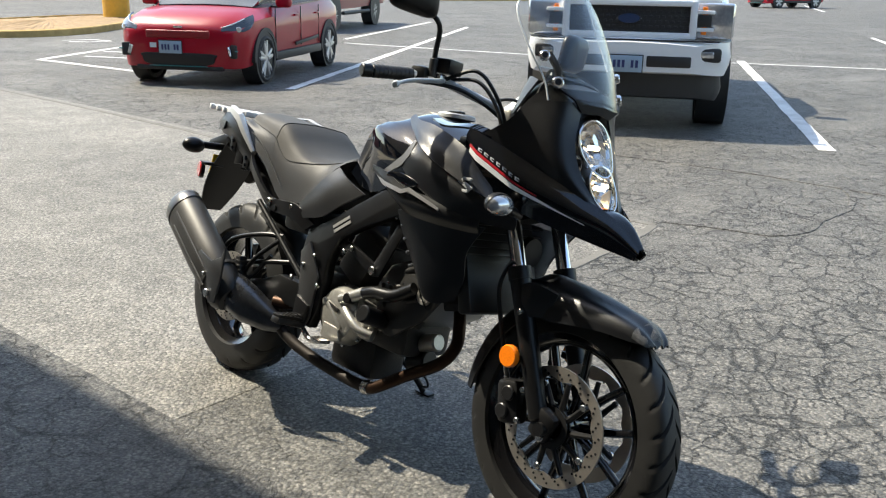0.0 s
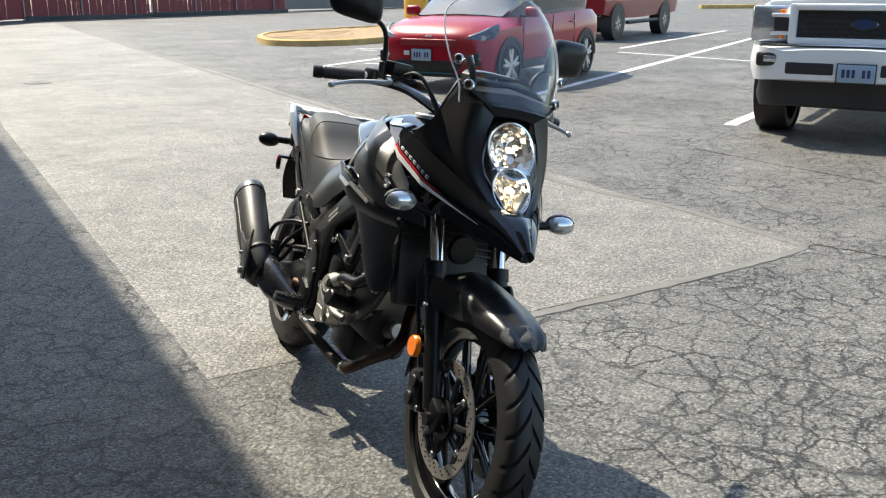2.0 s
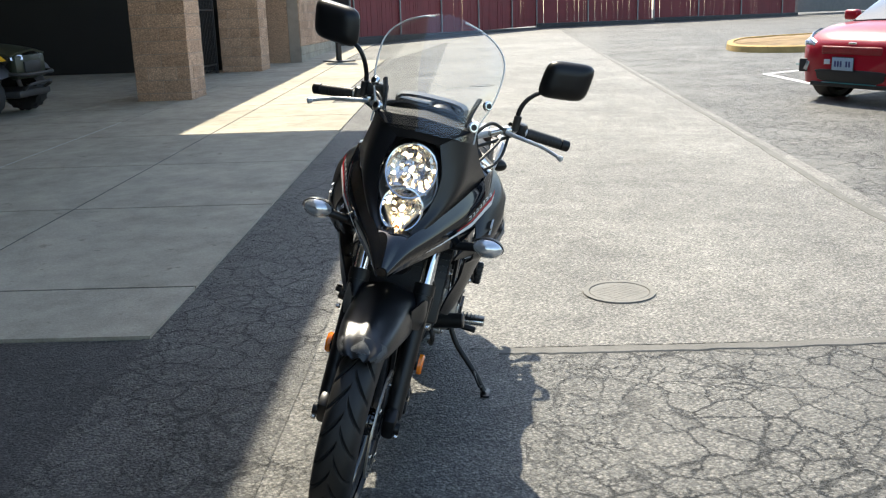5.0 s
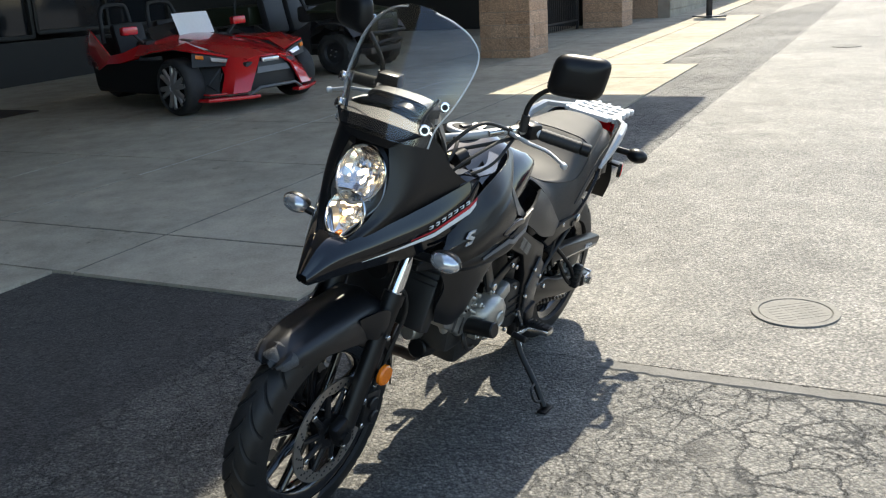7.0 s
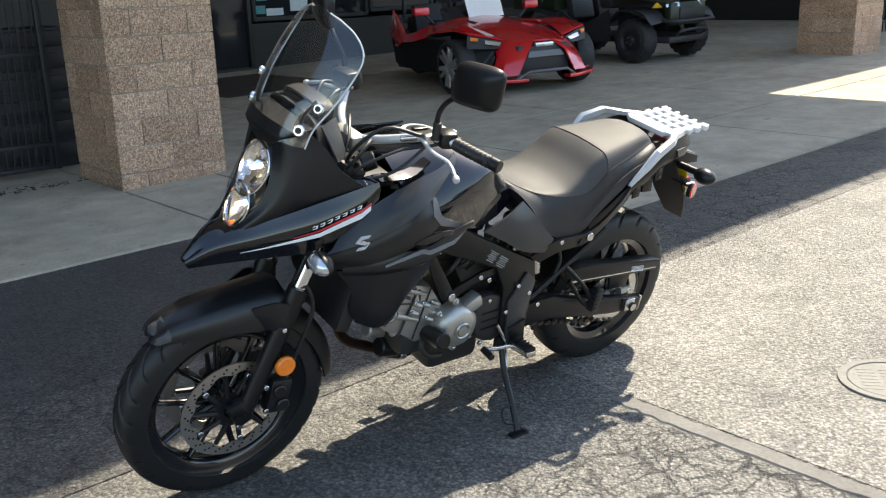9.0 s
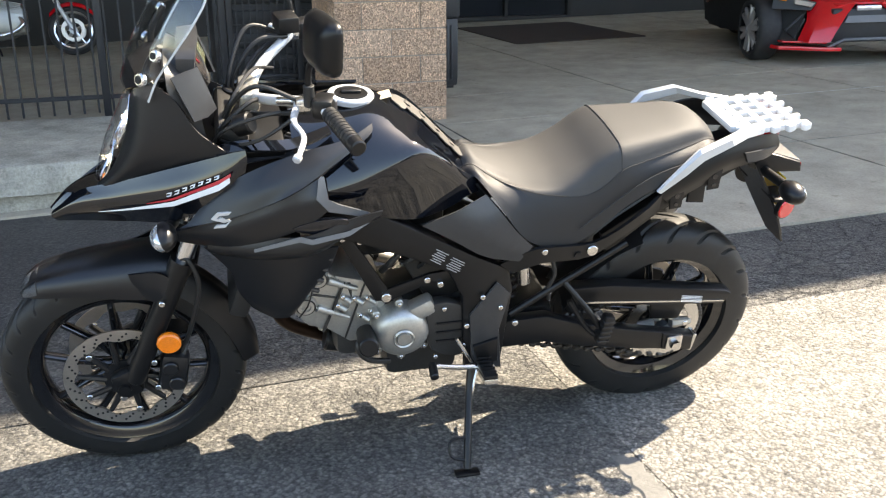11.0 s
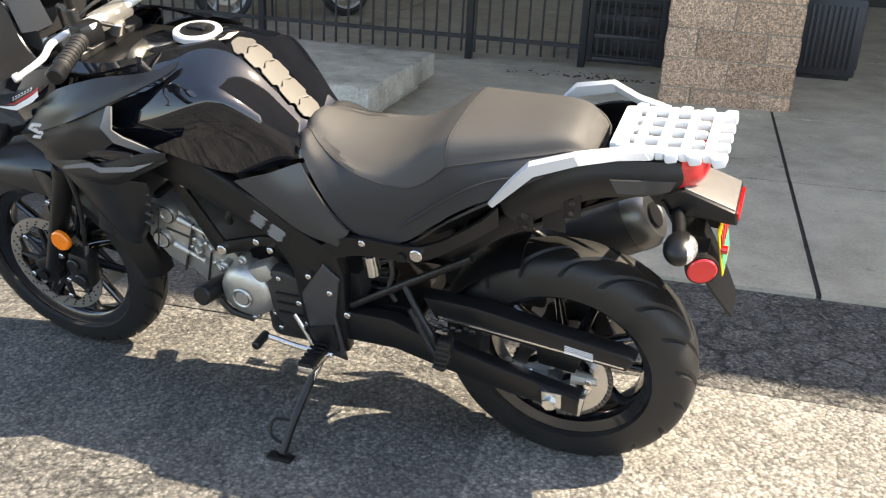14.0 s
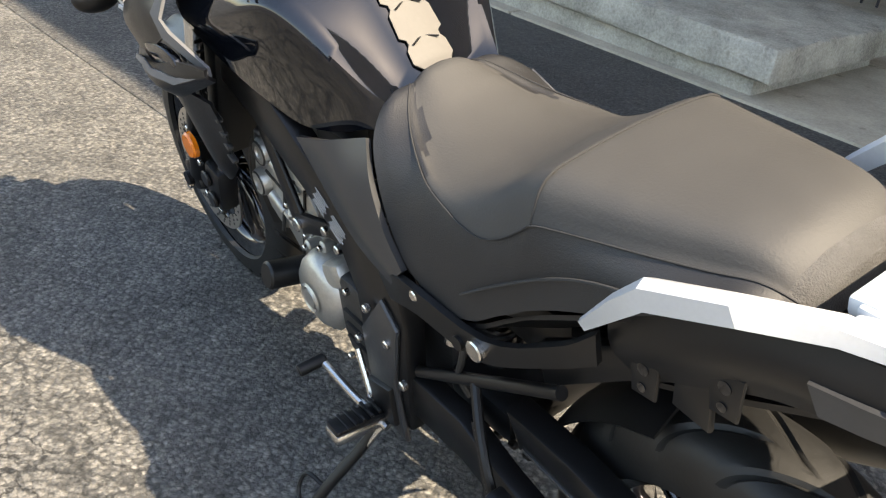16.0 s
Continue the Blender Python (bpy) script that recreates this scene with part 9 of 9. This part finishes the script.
def side_by_side(m):
    """Off-road buggy with a cage; origin under its front axle, x ahead."""
    top = thing("utility_buggy", "dark olive off-road buggy with knobby tyres and a cage", "buggy", m=m)
    for s in (1, -1):
        for x in (0.0, -2.0):
            knobby_wheel(top, x, s * 0.74, 0.335, 0.25, s)
            part("arch", sheet([[(x + 0.42, s * 0.44, 0.60), (x + 0.40, s * 0.76, 0.56)], [(x + 0.22, s * 0.44, 0.78), (x + 0.22, s * 0.78, 0.74)], [(x - 0.22, s * 0.44, 0.80), (x - 0.22, s * 0.78, 0.76)], [(x - 0.44, s * 0.44, 0.64), (x - 0.42, s * 0.76, 0.58)]], 0.02, 4), BLACK_PLASTIC, top)
        part("wishbone", rod((0.0, s * 0.20, 0.34), (0.0, s * 0.56, 0.32), 0.025), TRIM, top)
        part("shock", rod((-0.05, s * 0.40, 0.80), (0.0, s * 0.52, 0.36), 0.035), ALLOY, top)
        part("headlight", crisp([[(0.47, s * 0.22, 0.86), (0.40, s * 0.46, 0.88)], [(0.50, s * 0.24, 0.80), (0.43, s * 0.45, 0.80)]], 0.02), LAMP_CLEAR, top, "clear headlight")
        part("warning_sticker", crisp([[(0.36, s * 0.58, 0.88), (0.30, s * 0.62, 0.80)], [(0.38, s * 0.48, 0.81), (0.37, s * 0.50, 0.80)]], 0.006), HAZARD, top, "yellow triangular warning sticker")
        part("cage_post", tube([(-0.50, s * 0.62, 0.92), (-0.95, s * 0.60, 1.78), (-1.05, s * 0.58, 1.84), (-1.80, s * 0.58, 1.84), (-1.90, s * 0.60, 1.75), (-1.95, s * 0.64, 0.90)], 0.028, 10, 4), TRIM, top, "black cage tube")
        part("side_panel", sheet([[(-0.45, s * 0.68, 0.80), (-1.0, s * 0.70, 0.58), (-1.5, s * 0.72, 0.80)], [(-0.45, s * 0.70, 0.32), (-1.0, s * 0.72, 0.28), (-1.5, s * 0.72, 0.32)]], 0.03, 4), BLACK_PLASTIC, top)
        part("seat", box((0.16, 0.50, 0.62), (-1.45, s * 0.30, 0.92), 0.05, Matrix.Rotation(radians(-12), 3, "Y")), BLACK_PLASTIC, top, "black seat back")
    part("hood", sheet([[(0.45, 0.48, 0.86), (0.50, 0, 0.92), (0.45, -0.48, 0.86)], [(0.10, 0.60, 0.93), (0.10, 0, 1.00), (0.10, -0.60, 0.93)], [(-0.50, 0.66, 0.96), (-0.50, 0, 1.06), (-0.50, -0.66, 0.96)]], 0.03, 4), UTV_GREEN, top, "dark olive hood")
    part("nose", box((0.14, 0.84, 0.34), (0.42, 0, 0.70), 0.05), UTV_GREEN, top)
    part("grille", box((0.05, 0.46, 0.16), (0.49, 0, 0.70), 0.015), TRIM, top)
    part("bumper", tube([(0.40, 0.50, 0.62), (0.58, 0.40, 0.60), (0.62, 0.0, 0.60), (0.58, -0.40, 0.60), (0.40, -0.50, 0.62)], 0.028, 10, 4), TRIM, top, "black bumper bar")
    part("bumper_low", tube([(0.45, 0.30, 0.36), (0.60, 0.28, 0.46), (0.60, -0.28, 0.46), (0.45, -0.30, 0.36)], 0.022, 10, 4), TRIM, top)
    part("skid_plate", box((2.9, 0.90, 0.10), (-0.95, 0, 0.33), 0.03), BLACK_PLASTIC, top)
    part("cargo_bed", box((1.0, 1.30, 0.30), (-2.15, 0, 0.92), 0.03), UTV_GREEN, top)
    part("roof", box((1.0, 1.20, 0.05), (-1.42, 0, 1.87), 0.02), BLACK_PLASTIC, top)
    part("dash", box((0.25, 1.20, 0.25), (-0.62, 0, 0.92), 0.05), BLACK_PLASTIC, top)
    return top


side_by_side(facing_ab(9.48, 5.25, -0.05, -1.0))

RED_BIKE = plain("red motorcycle paint", (0.55, 0.006, 0.012), 0.22, 0, 500, 0.06, 0, 1.0)
GREY_BIKE = plain("silver motorcycle frame", (0.5, 0.5, 0.51), 0.35, 0.4, 120, 0.1)


def red_bike(m, touring):
    """Red road motorcycle; origin on the ground under the rear axle, x ahead."""
    label = "red faired touring motorcycle with a silver frame" if touring else "red cruiser motorcycle with chrome engine and wheels"
    top = thing("red_motorcycle", label, "motorcycle", m=m, group="red motorcycles")
    base = 1.42 if touring else 1.60
    for x, w in ((0.0, 0.085), (base, 0.06)):
        wheel = part("wheel", turned([(0.215, -0.045), (0.235, -0.05), (0.245, -0.045), (0.22, 0.0), (0.245, 0.045), (0.235, 0.05), (0.215, 0.045), (0.205, 0.0)], (x, 0, 0.315), "Y", 48, closed=True), GREY_BIKE if touring else CHROME, top, "wheel with a black tyre")
        part("tyre", turned([(0.235, -w * 0.8), (0.27, -w), (0.30, -w * 0.7), (0.315, 0.0), (0.30, w * 0.7), (0.27, w), (0.235, w * 0.8)], (x, 0, 0.315), "Y", 48), RUBBER, wheel)
        part("hub", turned([(0.0, -0.06), (0.05, -0.06), (0.05, 0.06), (0.0, 0.06)], (x, 0, 0.315), "Y", 20), GREY_BIKE, wheel)
        for k in range(5):
            t = 2 * math.pi * k / 5 + 0.3
            part("spoke", tube([(x + 0.04 * math.cos(t), 0, 0.315 + 0.04 * math.sin(t)), (x + 0.21 * math.cos(t), 0, 0.315 + 0.21 * math.sin(t))], (0.026, 0.018), 8, 1, None, 1.2), GREY_BIKE if touring else CHROME, wheel)
        for s in (1, -1):
            part("brake_disc", spin_plate((x, 0, 0.315), 0.10, 0.145, s * 0.062, s * 0.005, 32), DISC, wheel)
        rows = []
        for d in (40, 65, 90, 115, 140) if x else (60, 85, 110, 135, 155):
            t = radians(d)
            rows.append([(x + 0.345 * math.cos(t), y, 0.315 + 0.345 * math.sin(t) - 0.05 * (abs(y) > 0.05)) for y in (-0.085, -0.05, 0.0, 0.05, 0.085)])
        part("fender", sheet(rows, 0.006, 3), RED_BIKE, top, "red fender")
    for s in (1, -1):
        part("fork_leg", rod((base - 0.30, s * 0.09, 0.95), (base, s * 0.09, 0.32), 0.027, 14), GREY_BIKE, top, "silver fork leg")
        part("swingarm", tube([(0.0, s * 0.12, 0.315), (0.30, s * 0.13, 0.40), (0.52, s * 0.13, 0.42)], (0.03, 0.045), 10, 3, None, 1.2), GREY_BIKE, top)
        part("frame_spar", tube([(0.50, s * 0.14, 0.42), (0.58, s * 0.16, 0.66), (0.85, s * 0.17, 0.80), (1.10, s * 0.08, 0.92)], (0.035, 0.03), 10, 3), GREY_BIKE, top)
        part("grip", rod((base - 0.50, s * 0.24, 1.08), (base - 0.56, s * 0.37, 1.05), 0.018, 12), TRIM, top)
        part("footpeg", rod((0.50, s * 0.16, 0.38), (0.50, s * 0.27, 0.38), 0.014), TRIM, top)
        part("mirror", box((0.03, 0.15, 0.08), (base - 0.42, s * 0.40, 1.22), 0.012), TRIM, top)
        if touring:
            part("fairing", sheet([[(1.45, s * 0.06, 0.98), (1.22, s * 0.22, 1.00), (0.90, s * 0.24, 0.92), (0.66, s * 0.20, 0.80)], [(1.48, s * 0.08, 0.80), (1.26, s * 0.27, 0.78), (0.95, s * 0.28, 0.70), (0.74, s * 0.22, 0.64)], [(1.22, s * 0.18, 0.62), (1.12, s * 0.26, 0.54), (0.92, s * 0.26, 0.48), (0.78, s * 0.2, 0.46)], [(1.10, s * 0.14, 0.42), (1.02, s * 0.20, 0.32), (0.86, s * 0.20, 0.28), (0.66, s * 0.16, 0.30)]], 0.008, 4), RED_BIKE, top, "red side fairing")
            part("tail_panel", sheet([[(0.45, s * 0.15, 0.82), (0.10, s * 0.14, 0.92), (-0.25, s * 0.06, 1.0)], [(0.40, s * 0.16, 0.70), (0.10, s * 0.15, 0.80), (-0.22, s * 0.08, 0.90)]], 0.008, 4), RED_BIKE, top)
        else:
            part("exhaust", tube([(0.95, s * 0.10, 0.55), (1.02, s * 0.16, 0.40), (0.80, s * 0.18, 0.28), (0.30, s * 0.19, 0.28), (-0.25, s * 0.20, 0.32)], (0.025, 0.045), 12, 4), CHROME, top, "chrome exhaust pipe")
            part("side_cover", box((0.22, 0.02, 0.16), (0.45, s * 0.15, 0.58), 0.03), RED_BIKE, top)
    tank = body_loft([(0.52, 0.10, 0.74, 0.80, 0.84, 0.06), (0.68, 0.16, 0.72, 0.84, 0.94, 0.10), (0.90, 0.18, 0.74, 0.90, 1.00, 0.12), (1.10, 0.14, 0.80, 0.92, 0.98, 0.09), (1.20, 0.08, 0.86, 0.92, 0.95, 0.05)])
    part("fuel_tank", tank, RED_BIKE, top, "red fuel tank")
    part("seat", body_loft([(-0.18, 0.10, 0.84, 0.88, 0.92, 0.07), (0.12, 0.14, 0.76, 0.84, 0.89, 0.11), (0.40, 0.14, 0.70, 0.77, 0.80, 0.11), (0.58, 0.10, 0.74, 0.80, 0.84, 0.07)]), TRIM, top, "black seat")
    part("engine", box((0.46, 0.30, 0.34), (0.82, 0, 0.46), 0.05), ENGINE_DARK if touring else ENGINE, top, "engine block")
    for i in range(6):
        part("cylinder_fin", box((0.26, 0.32, 0.012), (0.90, 0, 0.56 + i * 0.024), 0.003, Matrix.Rotation(radians(12), 3, "Y")), ENGINE, top)
    part("engine_cover", turned([(0.0, 0.20), (0.06, 0.195), (0.09, 0.17), (0.10, 0.12)], (0.74, 0, 0.44), "Y", 28), CHROME if not touring else ENGINE, top)
    part("headlight", turned([(0.0, 0.09), (0.06, 0.08), (0.09, 0.03), (0.08, -0.03), (0.0, -0.08)], (base - 0.16, 0, 0.93), "X", 24), CHROME, top, "round headlight")
    part("handlebar", tube([(base - 0.56, 0.37, 1.05), (base - 0.42, 0.18, 1.10), (base - 0.36, 0, 1.04), (base - 0.42, -0.18, 1.10), (base - 0.56, -0.37, 1.05)], 0.013, 10, 4), CHROME, top)
    part("side_stand", rod((0.62, 0.16, 0.30), (0.66, 0.30, 0.01), 0.012), TRIM, top)
    return top


lean_left = Matrix.Rotation(radians(-9), 4, "X")
red_bike(facing_ab(-3.70, 9.55, 1.0, -0.06) @ lean_left, False)
red_bike(facing_ab(-4.50, 5.50, 0.63, 0.77) @ lean_left, True)
